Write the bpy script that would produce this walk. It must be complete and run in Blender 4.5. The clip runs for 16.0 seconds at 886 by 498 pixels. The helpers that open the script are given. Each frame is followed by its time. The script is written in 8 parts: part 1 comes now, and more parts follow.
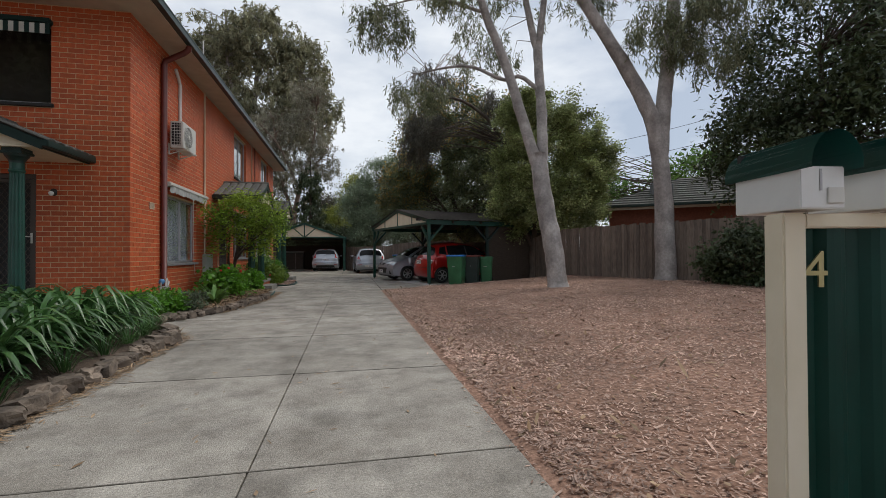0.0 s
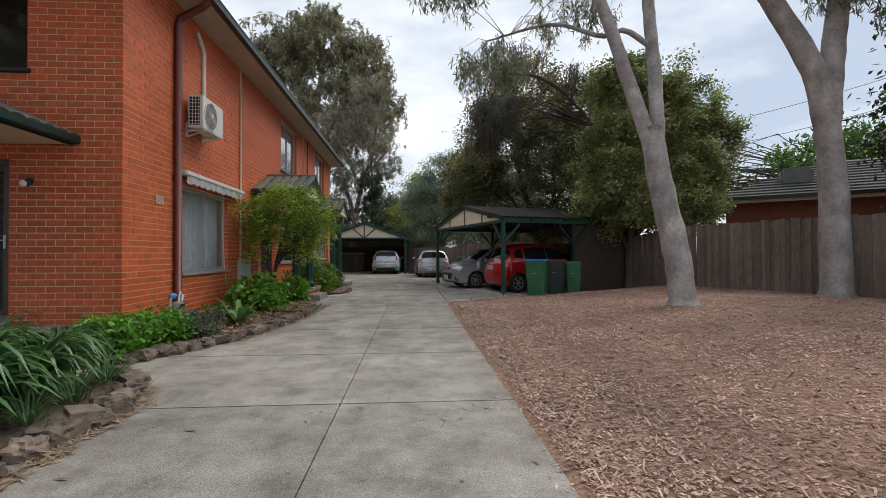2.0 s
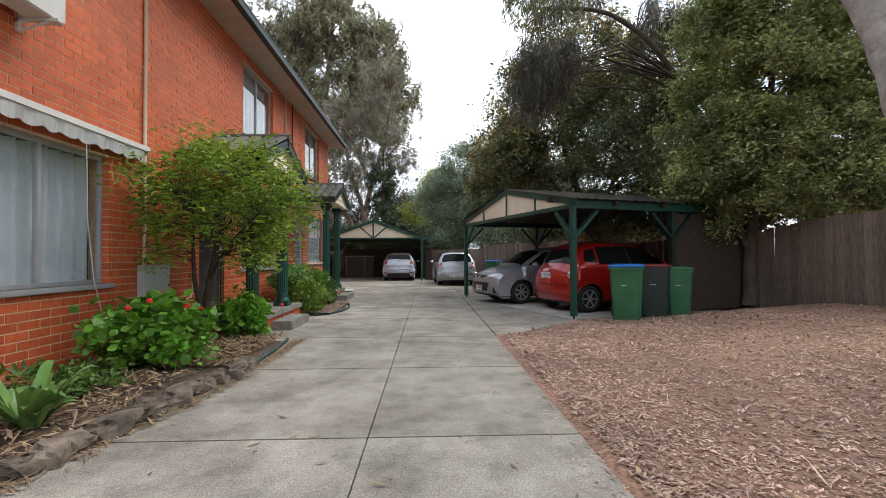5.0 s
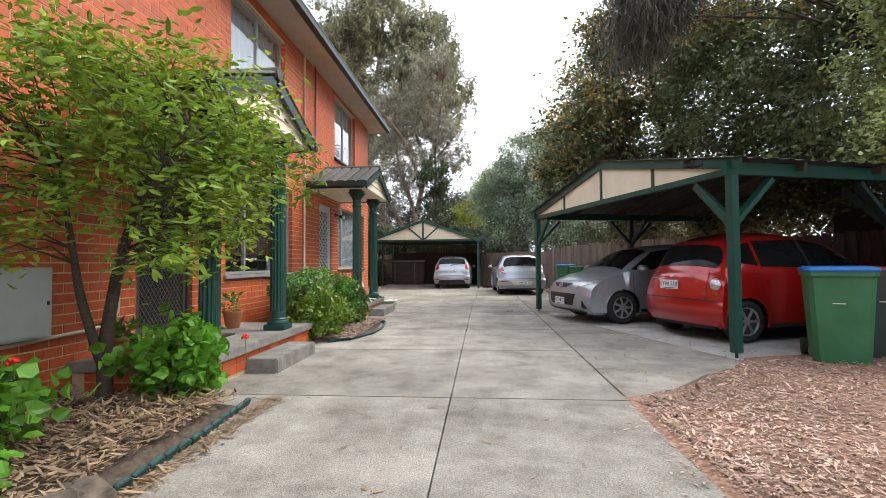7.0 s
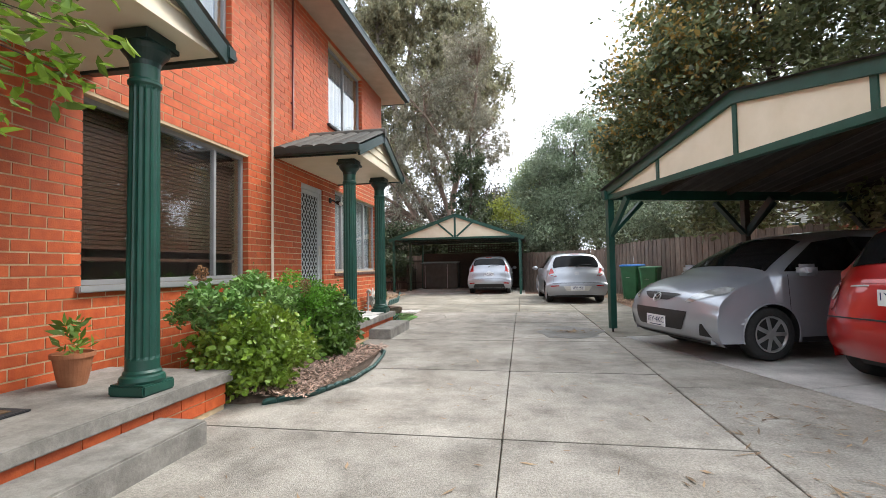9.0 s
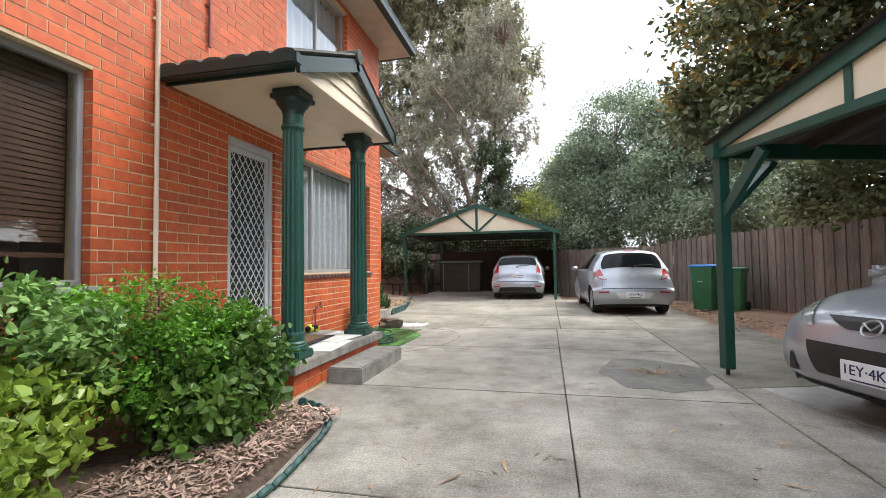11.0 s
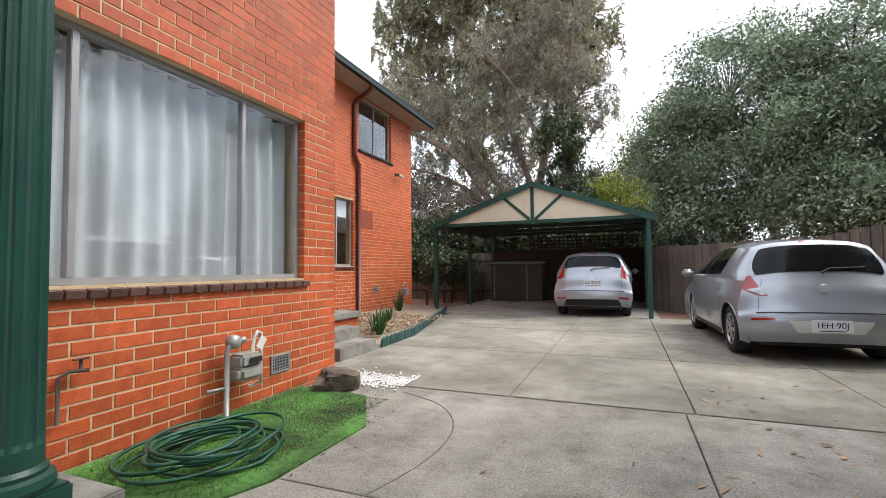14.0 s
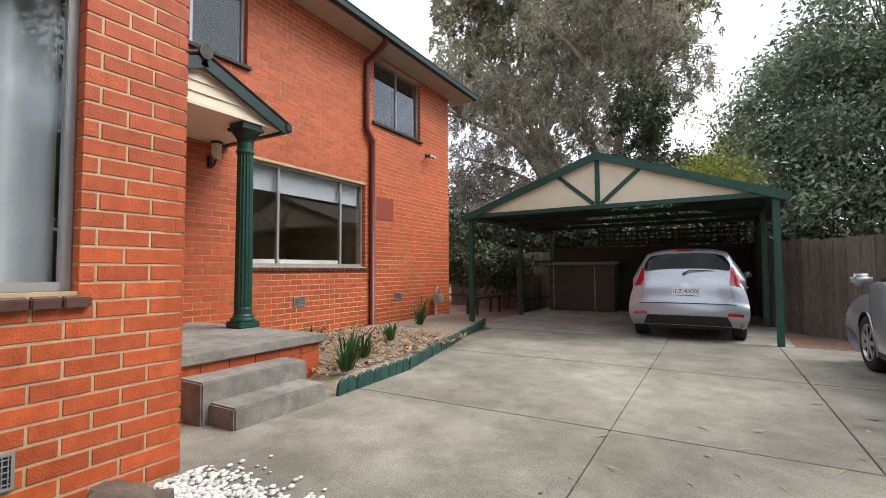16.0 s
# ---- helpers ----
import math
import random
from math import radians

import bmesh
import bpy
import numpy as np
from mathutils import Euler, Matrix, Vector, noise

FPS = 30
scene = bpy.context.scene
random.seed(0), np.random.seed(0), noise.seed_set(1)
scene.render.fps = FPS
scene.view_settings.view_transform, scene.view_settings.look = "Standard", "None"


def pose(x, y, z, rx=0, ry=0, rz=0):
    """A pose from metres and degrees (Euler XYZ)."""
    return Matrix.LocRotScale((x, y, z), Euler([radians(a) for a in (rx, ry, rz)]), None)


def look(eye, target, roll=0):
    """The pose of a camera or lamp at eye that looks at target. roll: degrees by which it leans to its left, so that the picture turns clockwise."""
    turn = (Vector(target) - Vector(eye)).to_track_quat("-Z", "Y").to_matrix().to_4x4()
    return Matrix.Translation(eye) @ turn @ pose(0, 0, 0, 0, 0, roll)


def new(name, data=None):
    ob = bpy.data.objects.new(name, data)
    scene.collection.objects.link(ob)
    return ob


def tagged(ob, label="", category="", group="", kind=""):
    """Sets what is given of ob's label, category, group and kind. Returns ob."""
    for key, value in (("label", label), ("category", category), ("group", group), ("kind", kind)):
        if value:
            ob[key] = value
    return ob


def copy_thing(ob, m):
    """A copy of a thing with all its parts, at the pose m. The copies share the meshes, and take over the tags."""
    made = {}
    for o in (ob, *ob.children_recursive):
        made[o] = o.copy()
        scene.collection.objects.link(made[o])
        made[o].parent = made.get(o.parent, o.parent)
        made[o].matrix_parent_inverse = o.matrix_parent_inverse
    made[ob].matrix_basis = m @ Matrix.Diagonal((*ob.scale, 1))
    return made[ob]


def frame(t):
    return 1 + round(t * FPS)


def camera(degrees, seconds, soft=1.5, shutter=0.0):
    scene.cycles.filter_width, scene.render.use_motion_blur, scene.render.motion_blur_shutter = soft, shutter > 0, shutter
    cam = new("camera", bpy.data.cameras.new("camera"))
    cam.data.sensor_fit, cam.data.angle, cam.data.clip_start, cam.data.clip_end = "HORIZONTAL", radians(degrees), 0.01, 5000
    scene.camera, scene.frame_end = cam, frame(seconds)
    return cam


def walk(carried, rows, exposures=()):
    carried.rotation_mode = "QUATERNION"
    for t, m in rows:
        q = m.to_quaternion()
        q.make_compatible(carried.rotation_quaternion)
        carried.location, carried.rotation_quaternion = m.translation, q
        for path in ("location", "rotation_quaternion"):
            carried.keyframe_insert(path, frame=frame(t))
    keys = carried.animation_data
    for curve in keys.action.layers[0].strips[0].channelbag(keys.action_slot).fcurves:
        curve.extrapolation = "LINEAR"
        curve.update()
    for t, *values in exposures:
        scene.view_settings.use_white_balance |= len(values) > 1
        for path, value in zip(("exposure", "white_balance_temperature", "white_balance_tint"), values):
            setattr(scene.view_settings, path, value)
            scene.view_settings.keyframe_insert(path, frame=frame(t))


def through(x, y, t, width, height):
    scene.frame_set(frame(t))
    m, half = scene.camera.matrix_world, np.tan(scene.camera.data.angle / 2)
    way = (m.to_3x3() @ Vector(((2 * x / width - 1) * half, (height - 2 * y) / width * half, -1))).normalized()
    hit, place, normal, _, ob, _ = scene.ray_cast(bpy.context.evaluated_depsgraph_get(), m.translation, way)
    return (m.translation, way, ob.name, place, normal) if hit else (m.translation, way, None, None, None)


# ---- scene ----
cam = camera(88.4, 16.0, soft=0.85)
PATH = [
    (0, (0.031, 3.366, 1.091), (0.43, 5.326, 1.113), -0.3),
    (0.5, (0.059, 3.894, 1.094), (0.3, 5.879, 1.116), -0.2),
    (1, (0.068, 4.543, 1.145), (0.235, 6.536, 1.166), -0.2),
    (1.5, (0.096, 5.259, 1.212), (0.243, 7.253, 1.233), -0.2),
    (2, (0.119, 5.973, 1.214), (0.249, 7.969, 1.237), -0.2),
    (2.5, (0.138, 6.704, 1.18), (0.258, 8.7, 1.207), -0.5),
    (3, (0.069, 7.456, 1.182), (0.177, 9.453, 1.214), -0.4),
    (3.5, (0.039, 8.202, 1.185), (0.14, 10.199, 1.218), -0.4),
    (4, (0.041, 8.919, 1.201), (0.132, 10.917, 1.237), -0.3),
    (4.2, (0.029, 9.214, 1.218), (0.114, 11.212, 1.252), -0.3),
    (6.3, (-0.2, 12.411, 1.115), (-0.245, 14.41, 1.175), -0.4),
    (6.5, (-0.188, 12.718, 1.108), (-0.273, 14.715, 1.172), -0.5),
    (7, (-0.204, 13.503, 1.119), (-0.374, 15.495, 1.185), -0.5),
    (7.5, (-0.238, 14.268, 1.134), (-0.476, 16.252, 1.2), -0.5),
    (8, (-0.257, 15.053, 1.118), (-0.536, 17.032, 1.193), -0.8),
    (8.2, (-0.269, 15.37, 1.085), (-0.562, 17.347, 1.166), -0.8),
    (10.3, (-0.53, 18.253, 1.134), (-0.925, 20.212, 1.199), -0.9),
    (10.5, (-0.568, 18.536, 1.129), (-0.974, 20.493, 1.197), -0.8),
    (11, (-0.605, 19.252, 1.097), (-1.052, 21.2, 1.174), -0.7),
    (11.5, (-0.653, 19.961, 1.095), (-1.142, 21.898, 1.182), -0.6),
    (12, (-0.681, 20.653, 1.109), (-1.214, 22.578, 1.196), -0.6),
    (12.5, (-0.733, 21.355, 1.099), (-1.306, 23.269, 1.186), -0.85),
    (13, (-0.759, 22.032, 1.083), (-1.382, 23.93, 1.173), -0.8),
    (13.5, (-0.768, 22.763, 1.097), (-1.46, 24.638, 1.192), -0.6),
    (14, (-0.877, 23.475, 1.105), (-1.617, 25.33, 1.193), -0.55),
    (14.5, (-0.963, 24.197, 1.097), (-1.758, 26.03, 1.19), -0.5),
    (15, (-1.034, 24.854, 1.123), (-1.899, 26.656, 1.211), -0.4),
    (15.5, (-1.075, 25.512, 1.101), (-2.008, 27.278, 1.197), -0.4),
    (16, (-1.179, 26.121, 1.12), (-2.2, 27.838, 1.214), -0.3),
]
EXPOSURE = [(0.0, 0.16), (2.0, 0.4), (4.0, 0.65), (6.5, 1.5), (8.0, 1.7), (10.5, 1.8), (12.5, 1.85), (14.5, 1.32), (16.0, 1.27)]
walk(cam, [(t, look(eye, target, roll)) for t, eye, target, roll in PATH], EXPOSURE)

# ---- sky and sun ----
SUN_HEIGHT, SUN_TURN = 52.0, 62.0
world = bpy.data.worlds.new("world")
scene.world = world
world.use_nodes = True
wt = world.node_tree
wt.nodes.clear()
w_out = wt.nodes.new("ShaderNodeOutputWorld")
w_bg = wt.nodes.new("ShaderNodeBackground")
w_sky = wt.nodes.new("ShaderNodeTexSky")
w_sky.sky_type = "NISHITA"
w_sky.sun_disc = False
w_sky.sun_elevation, w_sky.sun_rotation = radians(SUN_HEIGHT), radians(SUN_TURN)
w_co = wt.nodes.new("ShaderNodeTexCoord")
w_map = wt.nodes.new("ShaderNodeMapping")
w_map.inputs["Scale"].default_value = (1.0, 1.0, 2.6)
w_noise = wt.nodes.new("ShaderNodeTexNoise")
w_noise.inputs["Scale"].default_value = 2.3
w_noise.inputs["Detail"].default_value = 6
w_noise.inputs["Roughness"].default_value = 0.55
w_ramp = wt.nodes.new("ShaderNodeValToRGB")
w_ramp.color_ramp.elements[0].position, w_ramp.color_ramp.elements[0].color = 0.36, (4.6, 5.3, 6.4, 1)
w_ramp.color_ramp.elements[1].position, w_ramp.color_ramp.elements[1].color = 0.62, (9.0, 9.3, 9.6, 1)
w_mix = wt.nodes.new("ShaderNodeMixRGB")
w_mix.inputs[0].default_value = 0.86
w_bg.inputs["Strength"].default_value = 0.096
wt.links.new(w_co.outputs["Generated"], w_map.inputs[0])
wt.links.new(w_map.outputs[0], w_noise.inputs["Vector"])
wt.links.new(w_noise.outputs[0], w_ramp.inputs[0])
wt.links.new(w_sky.outputs[0], w_mix.inputs[1])
wt.links.new(w_ramp.outputs[0], w_mix.inputs[2])
wt.links.new(w_mix.outputs[0], w_bg.inputs[0])
wt.links.new(w_bg.outputs[0], w_out.inputs[0])
sun_data = bpy.data.lights.new("sun", "SUN")
sun_data.energy, sun_data.angle, sun_data.color = 1.5, radians(34), (1.0, 0.96, 0.9)
sun = new("sun", sun_data)
sun.matrix_world = look((0, 0, 60), (math.sin(radians(SUN_TURN)) * -40, math.cos(radians(SUN_TURN)) * -40, 60 - 40 * math.tan(radians(SUN_HEIGHT))))


# ---- materials ----
def shade(name, low, high, scale=8.0, rough=0.7, bump=0.0, fine=60.0, metal=0.0, vary=0.0, piece="", patch=0.0, patch_scale=0.6,
          stretch=(1, 1, 1), spec=0.5, coat=0.0, leaf=0.0, contrast=0.25, rough2=None, grit=0.0, grit_scale=70.0, stain=0.0, stain_scale=1.3, fractal=0.5):
    """A node material: two tones in a grain, large patches, fine relief, and a tone of its own for each piece."""
    m = bpy.data.materials.new(name)
    m.use_nodes = True
    t = m.node_tree
    b = t.nodes["Principled BSDF"]
    geo = t.nodes.new("ShaderNodeNewGeometry")
    mp = t.nodes.new("ShaderNodeMapping")
    mp.inputs["Scale"].default_value = stretch
    t.links.new(geo.outputs["Position"], mp.inputs[0])
    n1 = t.nodes.new("ShaderNodeTexNoise")
    n1.inputs["Scale"].default_value, n1.inputs["Detail"].default_value, n1.inputs["Roughness"].default_value = scale, 6 if fractal == 0.5 else 12, fractal
    t.links.new(mp.outputs[0], n1.inputs["Vector"])
    rp = t.nodes.new("ShaderNodeValToRGB")
    rp.color_ramp.elements[0].position, rp.color_ramp.elements[0].color = 0.5 - contrast, (*low, 1)
    rp.color_ramp.elements[1].position, rp.color_ramp.elements[1].color = 0.5 + contrast, (*high, 1)
    t.links.new(n1.outputs[0], rp.inputs[0])
    colour = rp.outputs[0]

    def times(colour, source, lo, hi):
        ramp = t.nodes.new("ShaderNodeMapRange")
        ramp.inputs["To Min"].default_value, ramp.inputs["To Max"].default_value = lo, hi
        t.links.new(source, ramp.inputs["Value"])
        mul = t.nodes.new("ShaderNodeMixRGB")
        mul.blend_type = "MULTIPLY"
        mul.inputs[0].default_value = 1
        t.links.new(colour, mul.inputs[1])
        t.links.new(ramp.outputs[0], mul.inputs[2])
        return mul.outputs[0]
    if patch:
        n2 = t.nodes.new("ShaderNodeTexNoise")
        n2.inputs["Scale"].default_value, n2.inputs["Detail"].default_value = patch_scale, 5
        t.links.new(geo.outputs["Position"], n2.inputs["Vector"])
        cl = t.nodes.new("ShaderNodeMapRange")
        cl.inputs["From Min"].default_value, cl.inputs["From Max"].default_value = 0.35, 0.65
        t.links.new(n2.outputs[0], cl.inputs["Value"])
        colour = times(colour, cl.outputs[0], 1 - patch, 1 + patch * 0.5)
    if grit:
        n4 = t.nodes.new("ShaderNodeTexNoise")
        n4.inputs["Scale"].default_value, n4.inputs["Detail"].default_value, n4.inputs["Roughness"].default_value = grit_scale, 8, 0.75
        t.links.new(geo.outputs["Position"], n4.inputs["Vector"])
        g4 = t.nodes.new("ShaderNodeMapRange")
        g4.inputs["From Min"].default_value, g4.inputs["From Max"].default_value = 0.36, 0.64
        t.links.new(n4.outputs[0], g4.inputs["Value"])
        colour = times(colour, g4.outputs[0], 1 - grit, 1 + grit)
    if stain:
        n5 = t.nodes.new("ShaderNodeTexNoise")
        n5.inputs["Scale"].default_value, n5.inputs["Detail"].default_value, n5.inputs["Roughness"].default_value = stain_scale, 10, 0.68
        t.links.new(geo.outputs["Position"], n5.inputs["Vector"])
        g5 = t.nodes.new("ShaderNodeMapRange")
        g5.inputs["From Min"].default_value, g5.inputs["From Max"].default_value = 0.48, 0.74
        t.links.new(n5.outputs[0], g5.inputs["Value"])
        colour = times(colour, g5.outputs[0], 1.0, 1 - stain)
    if vary:
        if piece == "object":
            src = t.nodes.new("ShaderNodeObjectInfo").outputs["Random"]
        else:
            src = geo.outputs["Random Per Island"]
        colour = times(colour, src, 1 - vary, 1 + vary)
    t.links.new(colour, b.inputs["Base Color"])
    b.inputs["Roughness"].default_value, b.inputs["Metallic"].default_value = rough, metal
    b.inputs["Specular IOR Level"].default_value, b.inputs["Coat Weight"].default_value = spec, coat
    b.inputs["Coat Roughness"].default_value = 0.06
    if rough2 is not None:
        rr = t.nodes.new("ShaderNodeMapRange")
        rr.inputs["To Min"].default_value, rr.inputs["To Max"].default_value = rough, rough2
        t.links.new(n1.outputs[0], rr.inputs["Value"])
        t.links.new(rr.outputs[0], b.inputs["Roughness"])
    if bump:
        n3 = t.nodes.new("ShaderNodeTexNoise")
        n3.inputs["Scale"].default_value, n3.inputs["Detail"].default_value = fine, 4
        t.links.new(mp.outputs[0], n3.inputs["Vector"])
        bp = t.nodes.new("ShaderNodeBump")
        bp.inputs["Strength"].default_value, bp.inputs["Distance"].default_value = bump, 0.01
        t.links.new(n3.outputs[0], bp.inputs["Height"])
        t.links.new(bp.outputs[0], b.inputs["Normal"])
    if leaf:
        tr = t.nodes.new("ShaderNodeBsdfTranslucent")
        t.links.new(colour, tr.inputs[0])
        mx = t.nodes.new("ShaderNodeMixShader")
        mx.inputs[0].default_value = leaf
        t.links.new(b.outputs[0], mx.inputs[1])
        t.links.new(tr.outputs[0], mx.inputs[2])
        t.links.new(mx.outputs[0], t.nodes["Material Output"].inputs[0])
    return m


def clear_glass(name, tint=(0.85, 0.9, 0.9)):
    m = bpy.data.materials.new(name)
    m.use_nodes = True
    t = m.node_tree
    t.nodes.remove(t.nodes["Principled BSDF"])
    tr, gl = t.nodes.new("ShaderNodeBsdfTransparent"), t.nodes.new("ShaderNodeBsdfGlossy")
    tr.inputs[0].default_value = (*tint, 1)
    gl.inputs["Roughness"].default_value = 0.02
    lw = t.nodes.new("ShaderNodeLayerWeight")
    pw = t.nodes.new("ShaderNodeMath")
    pw.operation = "POWER"
    pw.inputs[1].default_value = 3.0
    fr = t.nodes.new("ShaderNodeMapRange")
    fr.inputs["To Min"].default_value, fr.inputs["To Max"].default_value = 0.06, 0.75
    mx = t.nodes.new("ShaderNodeMixShader")
    t.links.new(lw.outputs["Facing"], pw.inputs[0])
    t.links.new(pw.outputs[0], fr.inputs["Value"])
    t.links.new(fr.outputs[0], mx.inputs[0])
    t.links.new(tr.outputs[0], mx.inputs[1])
    t.links.new(gl.outputs[0], mx.inputs[2])
    t.links.new(mx.outputs[0], t.nodes["Material Output"].inputs[0])
    return m


M_BRICK = shade("brick", (0.42, 0.07, 0.02), (0.6, 0.125, 0.035), 14, 0.62, 0.35, 90, vary=0.16, piece="object", patch=0.14, patch_scale=0.5)
M_BRICKS = shade("bricks", (0.42, 0.07, 0.02), (0.6, 0.125, 0.035), 14, 0.62, 0.35, 90, vary=0.16, patch=0.14, patch_scale=0.5)
M_MORTAR = shade("mortar", (0.52, 0.38, 0.22), (0.68, 0.53, 0.35), 20, 0.9, 0.3, 120, patch=0.2)
M_SILLBRICK = shade("sill_brick", (0.09, 0.045, 0.04), (0.16, 0.08, 0.065), 10, 0.45, 0.2, 80, vary=0.2, piece="object")
M_CONCRETE = shade("concrete", (0.225, 0.2, 0.168), (0.47, 0.435, 0.38), 1.4, 0.88, 0.7, 150, patch=0.16, patch_scale=0.33, vary=0.1, piece="object", contrast=0.17, grit=0.36, grit_scale=70, stain=0.48, stain_scale=2.4, fractal=0.76)
M_PALE = shade("pale_carport_concrete", (0.38, 0.365, 0.34), (0.58, 0.56, 0.525), 4, 0.85, 0.5, 140, patch=0.25, patch_scale=0.9, contrast=0.25, grit=0.25, grit_scale=80, stain=0.3, stain_scale=1.6)
# browner back slabs; the big tree's shade is put into their darker tone
M_AGEDSHADE = shade("aged_shaded_concrete", (0.17, 0.155, 0.115), (0.36, 0.335, 0.285), 1.6, 0.9, 0.6, 140, patch=0.25, patch_scale=0.6, contrast=0.2, grit=0.28, grit_scale=80, stain=0.35, stain_scale=3.0, fractal=0.74)
M_JOINT = shade("joint_dirt", (0.07, 0.062, 0.05), (0.21, 0.19, 0.16), 6, 0.95, 0.4, 60)
M_STEP = shade("step_concrete", (0.18, 0.168, 0.15), (0.3, 0.283, 0.255), 8, 0.85, 0.4, 120, patch=0.2, patch_scale=2, grit=0.15, grit_scale=40)
M_WET = shade("wet_concrete", (0.12, 0.108, 0.092), (0.25, 0.23, 0.2), 9, 0.36, 0.3, 100, patch=0.3, patch_scale=2)
M_MULCH = shade("mulch", (0.15, 0.078, 0.052), (0.42, 0.25, 0.175), 30, 0.95, 1.0, 60, patch=0.25, patch_scale=0.8, contrast=0.2)
M_CHIP = shade("wood_chip", (0.32, 0.2, 0.15), (0.64, 0.455, 0.365), 9, 0.9, 0.3, 90, vary=0.5, patch=0.36, patch_scale=0.7)
M_SOIL = shade("soil", (0.05, 0.035, 0.025), (0.15, 0.105, 0.075), 22, 0.95, 0.9, 60, patch=0.2)
M_LITTER = shade("leaf_litter", (0.19, 0.115, 0.06), (0.38, 0.27, 0.17), 9, 0.85, 0, vary=0.5)
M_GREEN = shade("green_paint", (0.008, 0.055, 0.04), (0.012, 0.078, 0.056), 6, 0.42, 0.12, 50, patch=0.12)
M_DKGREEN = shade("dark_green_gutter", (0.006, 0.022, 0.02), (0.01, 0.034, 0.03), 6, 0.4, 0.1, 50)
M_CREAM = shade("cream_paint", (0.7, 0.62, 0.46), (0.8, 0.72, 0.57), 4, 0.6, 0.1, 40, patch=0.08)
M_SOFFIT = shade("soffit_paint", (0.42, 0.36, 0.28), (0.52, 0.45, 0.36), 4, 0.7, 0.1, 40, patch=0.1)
M_REDPIPE = shade("red_brown_pipe", (0.085, 0.014, 0.01), (0.13, 0.022, 0.015), 5, 0.4, 0.1, 50)
M_CREAMPIPE = shade("cream_pipe", (0.56, 0.44, 0.32), (0.68, 0.56, 0.43), 5, 0.5, 0.1, 50)
M_TILE = shade("roof_tile", (0.055, 0.06, 0.055), (0.12, 0.115, 0.1), 12, 0.8, 0.5, 60, vary=0.25, patch=0.3)
M_ALU = shade("grey_aluminium", (0.33, 0.33, 0.34), (0.42, 0.42, 0.43), 5, 0.42, 0.05, 50, metal=0.35)
M_WHITE = shade("white_paint", (0.7, 0.71, 0.7), (0.8, 0.8, 0.79), 5, 0.45, 0.05, 40, patch=0.08)
M_PLASTIC = shade("offwhite_plastic", (0.55, 0.54, 0.5), (0.66, 0.65, 0.61), 5, 0.45, 0.05, 40)
M_DARK = shade("dark_plastic", (0.012, 0.012, 0.012), (0.022, 0.022, 0.022), 8, 0.55, 0.1, 60)
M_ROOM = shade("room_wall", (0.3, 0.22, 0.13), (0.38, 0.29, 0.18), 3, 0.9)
# darker copy of the room wall: indoor dimness put into the colour
M_ROOMDARK = shade("shaded_room_wall", (0.1, 0.09, 0.08), (0.14, 0.125, 0.11), 3, 0.9)
M_CURTAIN = shade("curtain_cloth", (0.56, 0.585, 0.63), (0.66, 0.685, 0.73), 6, 0.9, 0.2, 200, leaf=0.12)
M_BLIND = shade("wood_blind", (0.05, 0.022, 0.012), (0.09, 0.042, 0.023), 20, 0.5, 0.1, 80, stretch=(1, 1, 6))
M_GLASS = clear_glass("window_glass", (0.95, 0.97, 0.97))
M_FENCE = shade("weathered_paling", (0.115, 0.088, 0.07), (0.235, 0.185, 0.15), 7, 0.9, 0.5, 50, stretch=(6, 6, 0.7), vary=0.25, piece="object", patch=0.25)
M_FENCES = shade("weathered_palings", (0.115, 0.088, 0.07), (0.235, 0.185, 0.15), 7, 0.9, 0.5, 50, stretch=(6, 6, 0.7), vary=0.25, patch=0.25)
M_IRON = shade("corrugated_iron", (0.055, 0.045, 0.04), (0.1, 0.085, 0.075), 5, 0.6, 0.2, 40, patch=0.3)
M_TIMBER = shade("dark_timber", (0.035, 0.024, 0.017), (0.07, 0.05, 0.035), 9, 0.8, 0.3, 60, stretch=(1, 1, 6))
M_ROCK = shade("basalt_rock", (0.065, 0.05, 0.04), (0.27, 0.21, 0.16), 9, 0.9, 0.9, 40, vary=0.3, piece="object", patch=0.25, patch_scale=5)
M_TRUNK = shade("gum_bark", (0.22, 0.195, 0.185), (0.43, 0.395, 0.37), 3.2, 0.8, 0.7, 18, stretch=(1, 1, 0.3), patch=0.3, patch_scale=2.6, grit=0.22, grit_scale=14)
M_BARK = shade("dark_bark", (0.05, 0.038, 0.03), (0.13, 0.1, 0.08), 9, 0.9, 0.8, 30, stretch=(1, 1, 0.3))


# ---- mesh helpers ----
def mesh_of(name, bm, material, smooth=False):
    me = bpy.data.meshes.new(name)
    bm.normal_update()
    bm.to_mesh(me)
    bm.free()
    for m in (material if isinstance(material, (list, tuple)) else [material]):
        me.materials.append(m)
    if smooth:
        me.polygons.foreach_set("use_smooth", [True] * len(me.polygons))
    return me


def part(name, bm, material, parent=None, label="", smooth=False):
    ob = new(name, mesh_of(name, bm, material, smooth))
    ob.parent = parent
    return tagged(ob, label) if label else ob


def thing(name, label, category, group="", at=None, kind=""):
    ob = new(name)
    if at is not None:
        ob.matrix_basis = at
    return tagged(ob, label, category, group, kind)


